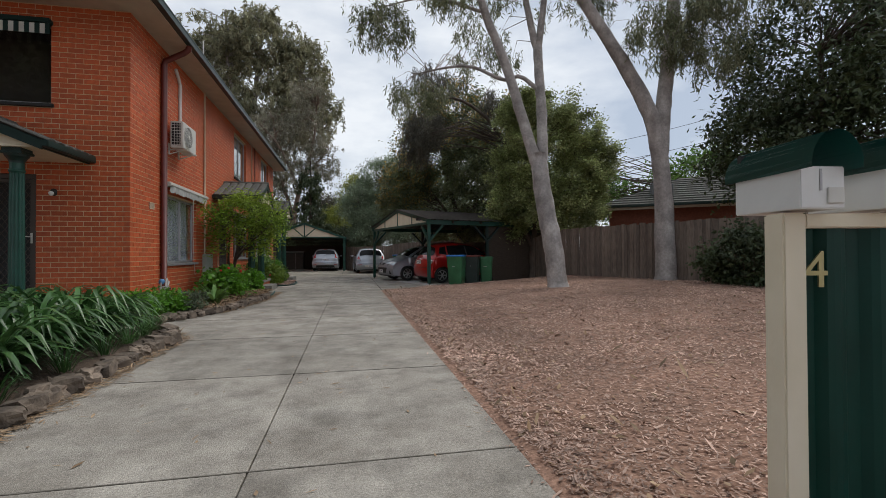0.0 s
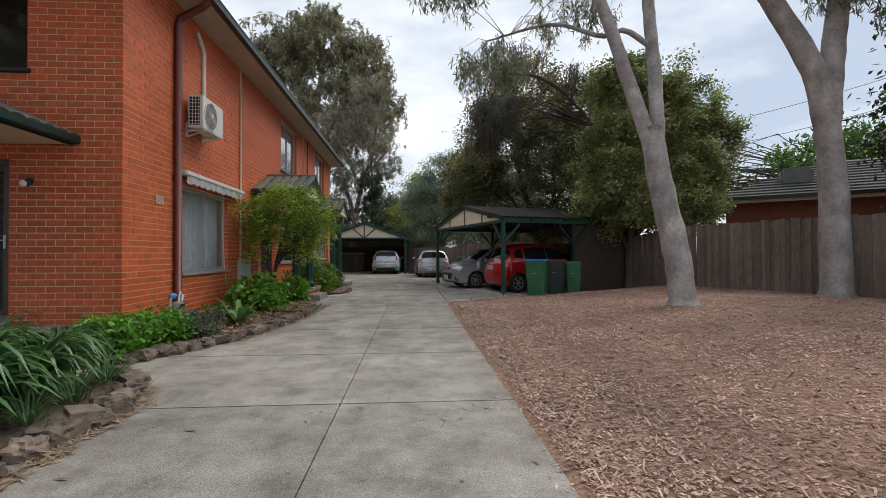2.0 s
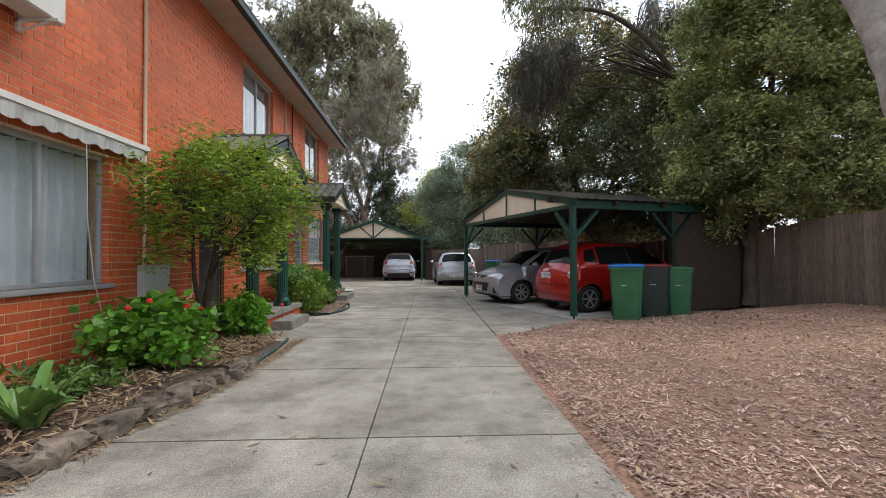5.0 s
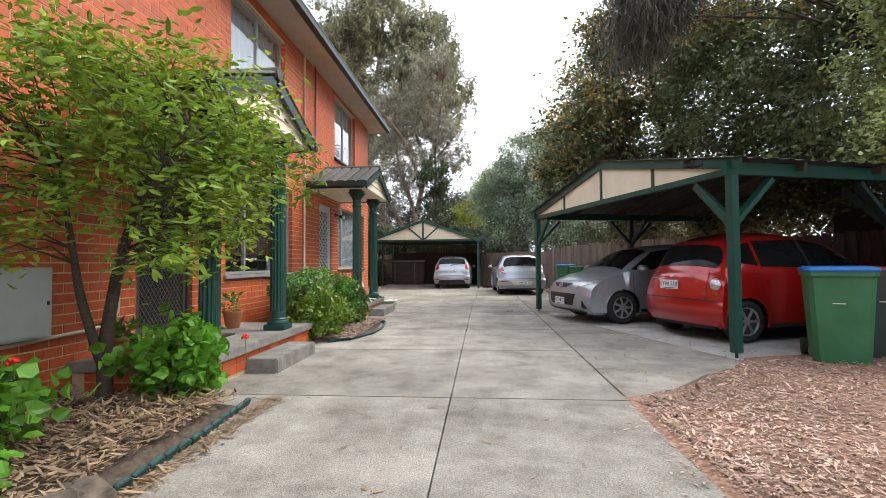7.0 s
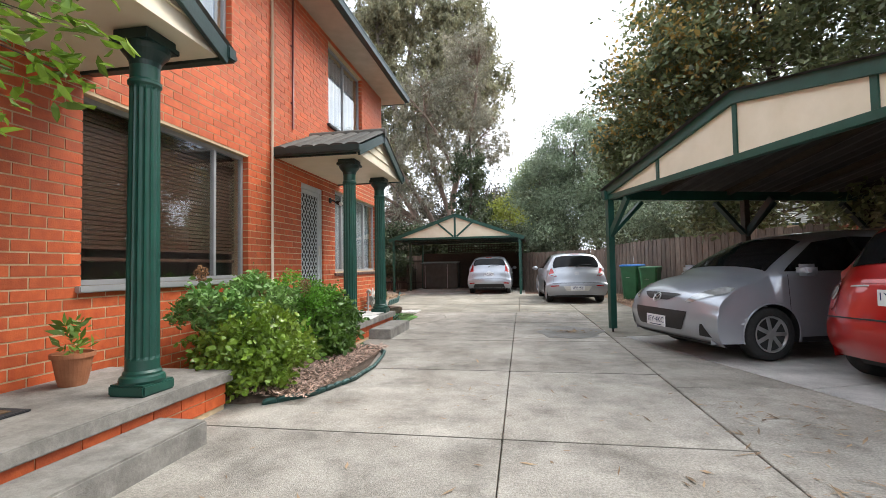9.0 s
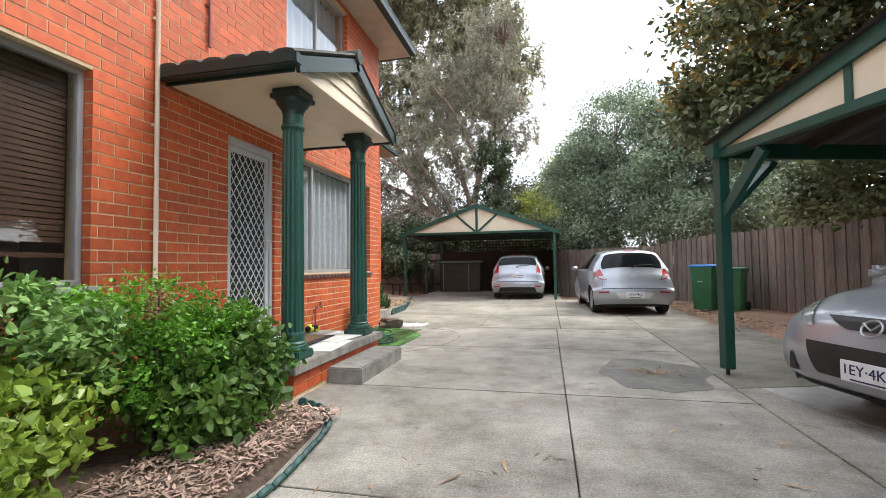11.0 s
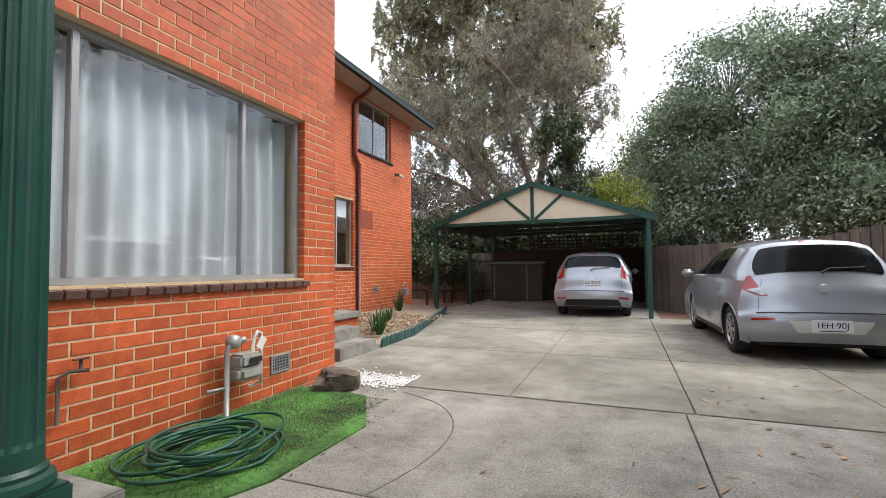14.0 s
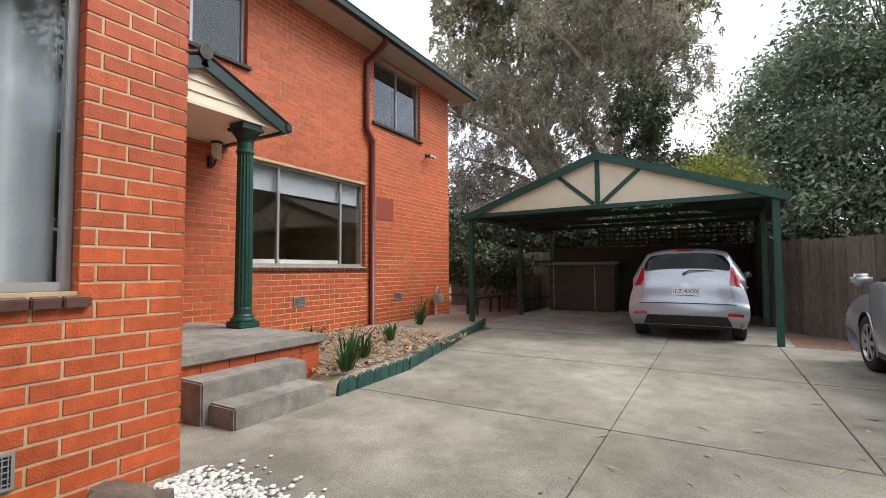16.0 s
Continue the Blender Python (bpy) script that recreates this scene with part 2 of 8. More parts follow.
def box(bm, x0, x1, y0, y1, z0, z1, bevel=0.0, m=None):
    """A box between two corners, its edges rounded by bevel, turned by m."""
    b = bm if not bevel else bmesh.new()
    vs = [b.verts.new((x, y, z)) for x in (x0, x1) for y in (y0, y1) for z in (z0, z1)]
    for f in ((0, 1, 3, 2), (4, 6, 7, 5), (0, 4, 5, 1), (2, 3, 7, 6), (0, 2, 6, 4), (1, 5, 7, 3)):
        b.faces.new([vs[i] for i in f])
    if bevel:
        bmesh.ops.bevel(b, geom=b.edges[:], offset=bevel, segments=2, affect="EDGES")
        tmp = bpy.data.meshes.new("tmp")
        b.to_mesh(tmp)
        b.free()
        if m is not None:
            tmp.transform(m)
        bm.from_mesh(tmp)
        bpy.data.meshes.remove(tmp)
    elif m is not None:
        bmesh.ops.transform(bm, matrix=m, verts=vs)


def boxed(name, dims, material, parent=None, bevel=0.004, label="", m=None, smooth=False):
    bm = bmesh.new()
    box(bm, *dims, bevel=bevel, m=m)
    return part(name, bm, material, parent, label, smooth)


def tube(bm, points, radii, sides=8, cap=True):
    """A tapered pipe through points."""
    pts = [Vector(p) for p in points]
    if not isinstance(radii, (list, tuple)):
        radii = [radii] * len(pts)
    up, rings = Vector((0.31, 0.87, 0.38)).normalized(), []
    for i, p in enumerate(pts):
        d = (pts[min(i + 1, len(pts) - 1)] - pts[max(i - 1, 0)]).normalized()
        if abs(d.dot(up)) > 0.97:
            up = Vector((1, 0, 0))
        a = d.cross(up).normalized()
        b = d.cross(a)
        rings.append([bm.verts.new(p + (a * math.cos(k * math.tau / sides) + b * math.sin(k * math.tau / sides)) * radii[i]) for k in range(sides)])
    for r, s in zip(rings, rings[1:]):
        for k in range(sides):
            bm.faces.new((r[k], r[(k + 1) % sides], s[(k + 1) % sides], s[k]))
    if cap:
        bm.faces.new(rings[0])
        bm.faces.new(rings[-1][::-1])


def lathe(bm, profile, sides=24, m=None, flutes=0, flute_depth=0.0, span=None):
    """A turned body from (radius, height) pairs, fluted between the heights in span."""
    rings = []
    for r, z in profile:
        ring = []
        for k in range(sides):
            a = k * math.tau / sides
            q = r
            if flutes and span[0] <= z <= span[1]:
                q -= flute_depth * abs(math.sin(a * flutes / 2)) ** 0.7
            ring.append(bm.verts.new((q * math.cos(a), q * math.sin(a), z)))
        rings.append(ring)
    for r, s in zip(rings, rings[1:]):
        for k in range(sides):
            bm.faces.new((r[k], r[(k + 1) % sides], s[(k + 1) % sides], s[k]))
    bm.faces.new(rings[0][::-1])
    bm.faces.new(rings[-1])
    if m is not None:
        bmesh.ops.transform(bm, matrix=m, verts=[v for r in rings for v in r])


def prism(bm, outline, z0, z1):
    """An upright prism over an outline in plan."""
    lo, hi = [bm.verts.new((x, y, z0)) for x, y in outline], [bm.verts.new((x, y, z1)) for x, y in outline]
    n = len(outline)
    bm.faces.new(lo[::-1])
    bm.faces.new(hi)
    for i in range(n):
        bm.faces.new((lo[i], lo[(i + 1) % n], hi[(i + 1) % n], hi[i]))
    bmesh.ops.recalc_face_normals(bm, faces=bm.faces[:])


def slab_along(bm, outline, y0, y1):
    """A prism whose outline stands in the x-z plane and that runs along y."""
    a, b = [bm.verts.new((x, y0, z)) for x, z in outline], [bm.verts.new((x, y1, z)) for x, z in outline]
    n = len(outline)
    bm.faces.new(a)
    bm.faces.new(b[::-1])
    for i in range(n):
        bm.faces.new((a[i], b[i], b[(i + 1) % n], a[(i + 1) % n]))
    bmesh.ops.recalc_face_normals(bm, faces=bm.faces[:])


def quads_mesh(name, corners, material):
    """One mesh of loose flat pieces from an array of n x corners x 3."""
    n, k = corners.shape[:2]
    me = bpy.data.meshes.new(name)
    me.vertices.add(n * k)
    me.vertices.foreach_set("co", np.ascontiguousarray(corners, dtype=np.float32).ravel())
    me.loops.add(n * k)
    me.loops.foreach_set("vertex_index", np.arange(n * k, dtype=np.int32))
    me.polygons.add(n)
    me.polygons.foreach_set("loop_start", np.arange(0, n * k, k, dtype=np.int32))
    me.polygons.foreach_set("loop_total", np.full(n, k, dtype=np.int32))
    me.polygons.foreach_set("use_smooth", np.zeros(n, dtype=bool))
    me.materials.append(material)
    me.update(calc_edges=True)
    return me


def leaf_quads(rng, centres, length, width, droop=0.0, up=0.0, oval=False):
    """Pointed leaves (kites) at the centres. droop: how far they hang; up: how far they face the sky."""
    n = len(centres)
    d = rng.normal(size=(n, 3))
    d[:, 2] = d[:, 2] * (1 - up) - droop * 1.6
    d /= np.linalg.norm(d, axis=1)[:, None]
    s = rng.normal(size=(n, 3))
    s[:, 2] *= (1 - up)
    s -= d * np.sum(s * d, axis=1)[:, None]
    s /= np.linalg.norm(s, axis=1)[:, None]
    k = rng.uniform(0.65, 1.35, (n, 1))
    tip, mid = d * length * k, d * length * k * 0.45
    if oval:
        bend = np.cross(d, s) * length * k * 0.14
        return np.stack([centres, centres + tip * 0.3 + s * width * k * 0.85 + bend * 0.6, centres + tip * 0.72 + s * width * k * 0.8 + bend, centres + tip,
                         centres + tip * 0.72 - s * width * k * 0.8 + bend, centres + tip * 0.3 - s * width * k * 0.85 + bend * 0.6], axis=1)
    return np.stack([centres, centres + mid + s * width * k, centres + tip, centres + mid - s * width * k], axis=1)


def along(points, n):
    """n places at even steps along a line of points, in plan."""
    p = np.array(points, dtype=float)
    seg = np.linalg.norm(np.diff(p, axis=0), axis=1)
    at = np.concatenate([[0], np.cumsum(seg)])
    return np.stack([np.interp(np.linspace(0, at[-1], n), at, p[:, i]) for i in range(p.shape[1])], axis=1)


# ---- ground ----
CP_POST, CP_IN, CP_SIDE = Vector((2.73, 19.1)), Vector((0.954, 0.299)), Vector((-0.299, 0.954))
FENCE_LINE = [(10.9, 10.2), (7.75, 18.4), (5.9, 24.0), (3.75, 30.4), (2.8, 33.4), (-0.35, 37.0)]


def smooth(a):
    a = min(1.0, max(0.0, a))
    return a * a * (3 - 2 * a)


def ground_z(x, y):
    """The height of the bare ground: flat under the drive, rising gently through the mulch towards the fence."""
    if x < 1.0 and y > -3:
        return -0.05
    z = 0.3 * smooth((x - 0.6) / 8.5) + 0.012
    side = (Vector((x, y)) - CP_POST).dot(-CP_SIDE)
    z = z * smooth(side / 2.2 + 0.12) - 0.05 * (1 - smooth(side / 0.5 + 0.7))
    if y > 17.2:
        z -= 0.06 * smooth((2.6 - x) / 1.2) * smooth((y - 17.3) / 0.8)
    if y > 26:
        z = max(z, -0.05 + 0.16 * smooth((x - 2.2) / 1.2))
    return z


def make_ground():
    bm = bmesh.new()
    xs = [-400, -120, -40, -12] + [-8 + 0.25 * i for i in range(85)] + [16, 40, 120, 400]
    ys = [-400, -120, -40, -10] + [-4 + 0.3 * i for i in range(157)] + [48, 70, 120, 500]
    vs = [[bm.verts.new((x, y, ground_z(x, y) + 0.02 * noise.noise((x * 1.7, y * 1.7, 0.3)) * (x > 1.3))) for x in xs] for y in ys]
    for a, b in zip(vs, vs[1:]):
        for i in range(len(xs) - 1):
            bm.faces.new((a[i], a[i + 1], b[i + 1], b[i]))
    tagged(part("ground", bm, M_MULCH, None, smooth=True), "brown wood-chip mulch ground rising gently to the fence", "ground", kind="structure")


make_ground()

road = tagged(new("pavement"), "worn grey concrete driveway of jointed slabs", "driveway", kind="structure")


def drive_panel(outline, material=M_CONCRETE):
    bm = bmesh.new()
    prism(bm, outline, -0.12, 0.0)
    top = [e for e in bm.edges if all(v.co.z > -0.01 for v in e.verts)]
    bmesh.ops.bevel(bm, geom=top, offset=0.006, segments=1, affect="EDGES")
    part("panel", bm, material, road)


def joint_strip(x0, x1, y):
    boxed("joint_filler", (x0, x1, y - 0.0045, y + 0.0045, -0.03, 0.0015), M_JOINT, road, 0)


def rect(x0, x1, y0, y1, g=0.004):
    return [(x0 + g, y0 + g), (x1 - g, y0 + g), (x1 - g, y1 - g), (x0 + g, y1 - g)]


ROWS_Y = [-3.9, -1.95, 0.0, 1.93, 3.87, 5.82, 7.74, 9.74, 11.62, 13.49, 15.41, 17.35, 19.47, 21.35, 23.29, 25.45, 27.4]
for ya, yb in zip(ROWS_Y, ROWS_Y[1:]):
    drive_panel(rect(-3.74, -0.48, ya, yb))
    joint_strip(-3.7, 1.0, yb)
    drive_panel(rect(-0.48, 1.03 if yb < 10 else 1.09 if yb < 17 else 1.04 if yb < 17.4 else 0.97, ya, yb))
for ya, yb in zip((27.36, 29.5, 31.8), (29.5, 31.8, 34.3)):
    for xa, xb in zip((-4.9, -1.84, -0.41, 0.97), (-1.84, -0.41, 0.97, 2.35)):
        drive_panel(rect(xa, xb, ya, yb), M_AGEDSHADE)
    joint_strip(-4.9, 2.3, yb)
for xa, xb in zip((-5.5, -1.84), (-1.84, -0.2)):
    drive_panel(rect(xa, xb, 34.3, 36.8))
    drive_panel(rect(xa, xb, 36.8, 39.6))
drive_panel([(0.98, 17.43), (1.5, 17.75), (2.0, 18.28), (2.74, 18.78), (2.08, 20.93), (0.98, 20.87)])
drive_panel([(0.98, 20.89), (2.07, 20.95), (1.17, 23.8), (0.98, 23.74)])
drive_panel([(2.76, 18.79), (6.6, 19.98), (5.85, 22.4), (2.1, 20.94)], M_PALE)
drive_panel([(2.09, 20.96), (5.84, 22.42), (5.0, 25.0), (1.19, 23.8)], M_PALE)
drive_panel([(0.98, 23.76), (4.98, 25.03), (4.2, 27.6), (2.6, 28.4), (2.35, 27.4), (0.98, 27.36)], M_AGEDSHADE)


# ---- brick walls ----
COURSE, BRICK, JOINT = 0.0885, 0.245, 0.0125


def spans(u0, u1, cuts):
    """What is left of u0..u1 when the cuts are taken out."""
    out, at = [], u0
    for a, b in sorted(cuts):
        if a > at:
            out.append((at, min(a, u1)))
        at = max(at, b)
    if at < u1:
        out.append((at, u1))
    return [s for s in out if s[1] - s[0] > 0.012]


def brick_wall(name, label, m, length, height, openings, near, thick=0.24, base=0.0):
    """A wall in its own plan: u along it, z up, its face at v = 0 and its thickness towards +v. openings: u0, u1, z0, z1.
    near: the stretch u0, u1, z0, z1 whose bricks are pieces of their own."""
    wall = tagged(new(name), label, "wall", kind="structure")
    wall.matrix_basis = m
    core = bmesh.new()
    zs = sorted({base, height, *[o[2] for o in openings], *[o[3] for o in openings]})
    for za, zb in zip(zs, zs[1:]):
        cuts = [(o[0], o[1]) for o in openings if o[2] < zb - 1e-6 and o[3] > za + 1e-6]
        for ua, ub in spans(0.0, length, cuts):
            box(core, ua + (0.006 if ua > 0 else 0.012), ub - (0.006 if ub < length else 0.012), 0.0045, thick, za, zb)
    part("mortar_core", core, M_MORTAR, wall)
    shared, count, quads = {}, 0, []
    for k in range(int((height - base) / COURSE + 0.5)):
        za = base + k * COURSE + JOINT / 2
        zb = min(za + COURSE - JOINT, height)
        zm = (za + zb) / 2
        cuts = [(o[0], o[1]) for o in openings if o[2] - 0.02 < zm < o[3] + 0.02]
        for ua, ub in spans(0.0, length, cuts):
            off = (k % 2) * BRICK / 2
            edges = [ua] + [off + i * BRICK for i in range(int(length / BRICK) + 2) if ua + 0.03 < off + i * BRICK < ub - 0.03] + [ub]
            for a, b in zip(edges, edges[1:]):
                a2, b2 = a + (JOINT / 2 if a > ua else 0), b - (JOINT / 2 if b < ub else 0)
                if near and near[0] < a2 and b2 < near[1] and near[2] < zm < near[3] and count < 300:
                    size = round(b2 - a2, 3)
                    if size not in shared:
                        bm = bmesh.new()
                        box(bm, -size / 2, size / 2, 0, 0.1, -(zb - za) / 2, (zb - za) / 2)
                        front = [e for e in bm.edges if all(v.co.y < 0.01 for v in e.verts)]
                        bmesh.ops.bevel(bm, geom=front, offset=0.003, segments=1, affect="EDGES")
                        shared[size] = mesh_of("brick", bm, M_BRICK)
                    ob = new("brick", shared[size])
                    ob.parent = wall
                    r = random.uniform(-0.0016, 0.0016)
                    ob.matrix_basis = pose((a2 + b2) / 2, r, zm, 0, 0, random.uniform(-0.25, 0.25))
                    count += 1
                else:
                    v = random.uniform(-0.0015, 0.0015)
                    quads.append((a2, b2, v, za, zb))
    q = np.array(quads)
    n = len(q)
    a, b, v, lo, hi = q.T
    d = np.full(n, 0.1)
    co = np.stack([np.stack(c, axis=1) for c in ((a, v, lo), (b, v, lo), (b, v, hi), (a, v, hi), (a, d, lo), (b, d, lo), (b, d, hi), (a, d, hi))], axis=1)
    me = bpy.data.meshes.new("bricks")
    faces = np.array(((0, 1, 2, 3), (1, 5, 6, 2), (4, 0, 3, 7), (3, 2, 6, 7), (4, 5, 1, 0)))
    idx = (np.arange(n)[:, None, None] * 8 + faces[None]).reshape(-1)
    me.vertices.add(n * 8)
    me.vertices.foreach_set("co", co.astype(np.float32).ravel())
    me.loops.add(len(idx))
    me.loops.foreach_set("vertex_index", idx.astype(np.int32))
    me.polygons.add(n * 5)
    me.polygons.foreach_set("loop_start", np.arange(0, n * 20, 4, dtype=np.int32))
    me.polygons.foreach_set("loop_total", np.full(n * 5, 4, dtype=np.int32))
    me.polygons.foreach_set("use_smooth", np.zeros(n * 5, dtype=bool))
    me.materials.append(M_BRICKS)
    me.update(calc_edges=True)
    ob = new("bricks", me)
    ob.parent = wall
    tagged(ob, "orange-red bricks in stretcher bond", kind="stuff")
    return wall


FX, Y0, Y1, TOP = -3.78, 12.35, 27.6, 5.42        # the long face, its ends, the soffit
WX4, Y4, TOP4 = -7.0, 36.2, 5.55                      # the set-back block
# u runs along +y on the long face: v points to -x
ALONG_Y = lambda x, y: Matrix(((0, -1, 0, x), (1, 0, 0, y), (0, 0, 1, 0), (0, 0, 0, 1)))
ALONG_X = lambda x, y: Matrix(((1, 0, 0, x), (0, 1, 0, y), (0, 0, 1, 0), (0, 0, 0, 1)))
W_LOW1, W_LOW2, W_LOW3 = (13.95, 15.85, 0.92, 2.38), (19.6, 21.85, 0.99, 2.55), (24.62, 27.1, 1.03, 2.58)
W_UP2, W_UP3 = (19.7, 21.5, 3.72, 5.2), (24.35, 26.15, 3.76, 5.3)
DOOR2, DOOR3 = (17.95, 18.87, 0.36, 2.5), (23.28, 24.1, 0.42, 2.5)
face_holes = [(a - Y0, b - Y0, c, d) for a, b, c, d in (W_LOW1, W_LOW2, W_LOW3, W_UP2, W_UP3, DOOR2, DOOR3)]
wall_east = brick_wall("wall_east", "orange-red brick wall of the two-storey flats", ALONG_Y(FX, Y0), Y1 - Y0, TOP, face_holes, (11.7, 15.37, 0.0, 3.0), base=-0.08)
W_FRONT_UP, DOOR1 = (-7.4, -5.0, 3.7, 5.1), (-6.1, -5.22, 0.42, 2.5)
wall_south = brick_wall("wall_south", "orange-red brick front wall of the flats", ALONG_X(-11.0, Y0), 11.0 + FX, TOP,
                        [(a + 11, b + 11, c, d) for a, b, c, d in (W_FRONT_UP, DOOR1)], (5.4, 7.3, 0.3, 4.0), base=-0.08)
W_LOW4, W_UP4, W_UP4B = (30.35, 32.95, 1.2, 2.8), (33.2, 34.9, 4.13, 5.5), (28.6, 30.3, 4.13, 5.5)
wall_east_back = brick_wall("wall_east_back", "orange-red brick wall of the set-back flat", ALONG_Y(WX4, Y1), Y4 - Y1, TOP4,
                            [(a - Y1, b - Y1, c, d) for a, b, c, d in (W_LOW4, W_UP4, W_UP4B)], (3.0, 7.5, 0.1, 1.4), base=-0.08)
wall_return = brick_wall("wall_return", "orange-red brick return wall beside the set-back entry", Matrix(((-1, 0, 0, FX), (0, -1, 0, Y1), (0, 0, 1, 0), (0, 0, 0, 1))),
                         -WX4 + FX, TOP, [], None, thick=0.2, base=-0.08)
for nm, dims in (("wall_north", (-11.0, WX4 - 0.24, Y4 - 0.24, Y4, -0.08, TOP4)), ("wall_west", (-11.24, -11.0, Y0, Y4, -0.08, TOP))):
    tagged(boxed(nm, dims, M_BRICKS, bevel=0), "plain brick wall at the back of the flats", "wall", kind="structure")


# ---- windows and doors ----
def curtain_bm(u0, u1, z0, z1, v, waves, depth=0.035, seed=1):
    bm = bmesh.new()
    n = max(24, int((u1 - u0) * waves * 8))
    rows = []
    for z in (z0, (z0 + z1) / 2, z1):
        row = []
        for i in range(n + 1):
            u = u0 + (u1 - u0) * i / n
            w = math.sin(u * waves * math.tau + 1.7 * noise.noise((u * 2.1, z * 0.2, seed)))
            row.append(bm.verts.new((u, v + depth * w + 0.02 * noise.noise((u * 5, z, seed)), z)))
        rows.append(row)
    for a, b in zip(rows, rows[1:]):
        for i in range(n):
            bm.faces.new((a[i], a[i + 1], b[i + 1], b[i]))
    return bm


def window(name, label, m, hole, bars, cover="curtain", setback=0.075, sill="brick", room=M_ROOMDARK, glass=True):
    """A metal-framed window in a wall's opening. hole: u0, u1, z0, z1 in the wall's own plan; bars: the mullions' u."""
    u0, u1, z0, z1 = hole
    win = tagged(new(name), label, "window", kind="structure")
    win.matrix_basis = m
    f, d = 0.045, 0.05
    v = setback
    frame_bm = bmesh.new()
    for dims in ((u0, u0 + f, v, v + d, z0, z1), (u1 - f, u1, v, v + d, z0, z1), (u0 + f, u1 - f, v, v + d, z1 - f, z1), (u0 + f, u1 - f, v, v + d, z0, z0 + f)):
        box(frame_bm, *dims, bevel=0.004)
    part("window_frame", frame_bm, M_ALU, win)
    marks = [u0 + f] + list(bars) + [u1 - f]
    for u in bars:
        boxed("mullion", (u - 0.022, u + 0.022, v - 0.004, v + d, z0 + f, z1 - f), M_ALU, win, 0.004)
    for a, b in zip(marks, marks[1:]):
        ob = boxed("pane", (a + 0.001, b - 0.001, v + 0.02, v + 0.024, z0 + f, z1 - f), M_GLASS, win, 0)
        ob.visible_shadow = False
    if cover == "curtain":
        part("curtain", curtain_bm(u0 + 0.03, u1 - 0.03, z0 + 0.03, z1 - 0.02, v + 0.16, 5.5, seed=u0), M_CURTAIN, win, "white gathered curtain", True)
    elif cover == "blind":
        bm = bmesh.new()
        for i in range(int((z1 - z0 - 0.34) / 0.042)):
            z = z1 - 0.06 - i * 0.042
            box(bm, u0 + 0.05, u1 - 0.05, v + 0.1, v + 0.105, z - 0.017, z + 0.017, m=None)
        part("blind", bm, M_BLIND, win, "half-raised dark wooden venetian blind")
        boxed("bottom_rail", (u0 + 0.05, u1 - 0.05, v + 0.09, v + 0.12, z0 + 0.2, z0 + 0.235), M_BLIND, win, 0.004)
    elif cover == "roller":
        boxed("roller_blind", (u0 + 0.05, u1 - 0.05, v + 0.09, v + 0.095, z1 - 0.42, z1 - 0.03), M_CURTAIN, win, 0, "white roller blind drawn a third down")
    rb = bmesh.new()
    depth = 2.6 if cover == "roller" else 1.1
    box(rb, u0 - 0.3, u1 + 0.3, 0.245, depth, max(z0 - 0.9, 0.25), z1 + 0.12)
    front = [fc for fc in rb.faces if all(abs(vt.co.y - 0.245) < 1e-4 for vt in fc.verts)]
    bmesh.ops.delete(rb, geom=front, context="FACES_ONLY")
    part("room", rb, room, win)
    if sill == "brick":
        n = max(2, round((u1 - u0 + 0.1) / 0.118))
        step = (u1 - u0 + 0.1) / n
        bm = bmesh.new()
        box(bm, -step / 2 + 0.004, step / 2 - 0.004, -0.045, 0.085, -0.052, 0.0, bevel=0.006)
        bmesh.ops.rotate(bm, cent=(0, 0.08, 0), matrix=Matrix.Rotation(radians(12), 3, "X"), verts=bm.verts[:])
        me = mesh_of("sill_brick", bm, M_SILLBRICK)
        ledge = boxed("window_sill", (u0 - 0.03, u1 + 0.03, 0.0, 0.08, z0 - 0.062, z0 - 0.028), M_MORTAR, win, 0)
        for i in range(n):
            ob = new("sill_brick", me)
            ob.parent = ledge
            ob.matrix_basis = pose(u0 - 0.05 + (i + 0.5) * step, 0, z0 - 0.002)
    else:
        boxed("window_sill", (u0 - 0.05, u1 + 0.05, -0.05, 0.08, z0 - 0.055, z0), M_ALU if sill == "grey" else M_DARK, win, 0.008)
    return win


E_FACE, S_FACE, B_FACE = ALONG_Y(FX, 0.0), ALONG_X(0.0, Y0), ALONG_Y(WX4, 0.0)
window("window_1", "grey-framed window with a white curtain under an awning", E_FACE, W_LOW1, (14.98,), sill="grey")
window("window_2", "grey-framed window with dark wooden blinds", E_FACE, W_LOW2, (20.25, 21.3), cover="blind", sill="grey")
window("window_3", "wide grey-framed window with white curtains and brick sill", E_FACE, W_LOW3, (25.12, 26.4))
window("window_4", "upper grey-framed window reaching the soffit", E_FACE, W_UP2, (20.6,), sill="dark")
window("window_5", "upper grey-framed window reaching the soffit", E_FACE, W_UP3, (25.25,), sill="dark")
window("window_6", "upper front window with dark glass", S_FACE, W_FRONT_UP, (-6.2,), cover="", sill="dark")
window("window_7", "wide window with roller blinds showing a lit room", B_FACE, W_LOW4, (30.95, 32.35), cover="roller", room=M_ROOM)
window("window_8", "upper grey-framed window of the set-back flat", B_FACE, W_UP4, (34.05,), cover="", sill="dark")
window("window_9", "upper grey-framed window of the set-back flat", B_FACE, W_UP4B, (29.5,), cover="", sill="dark")


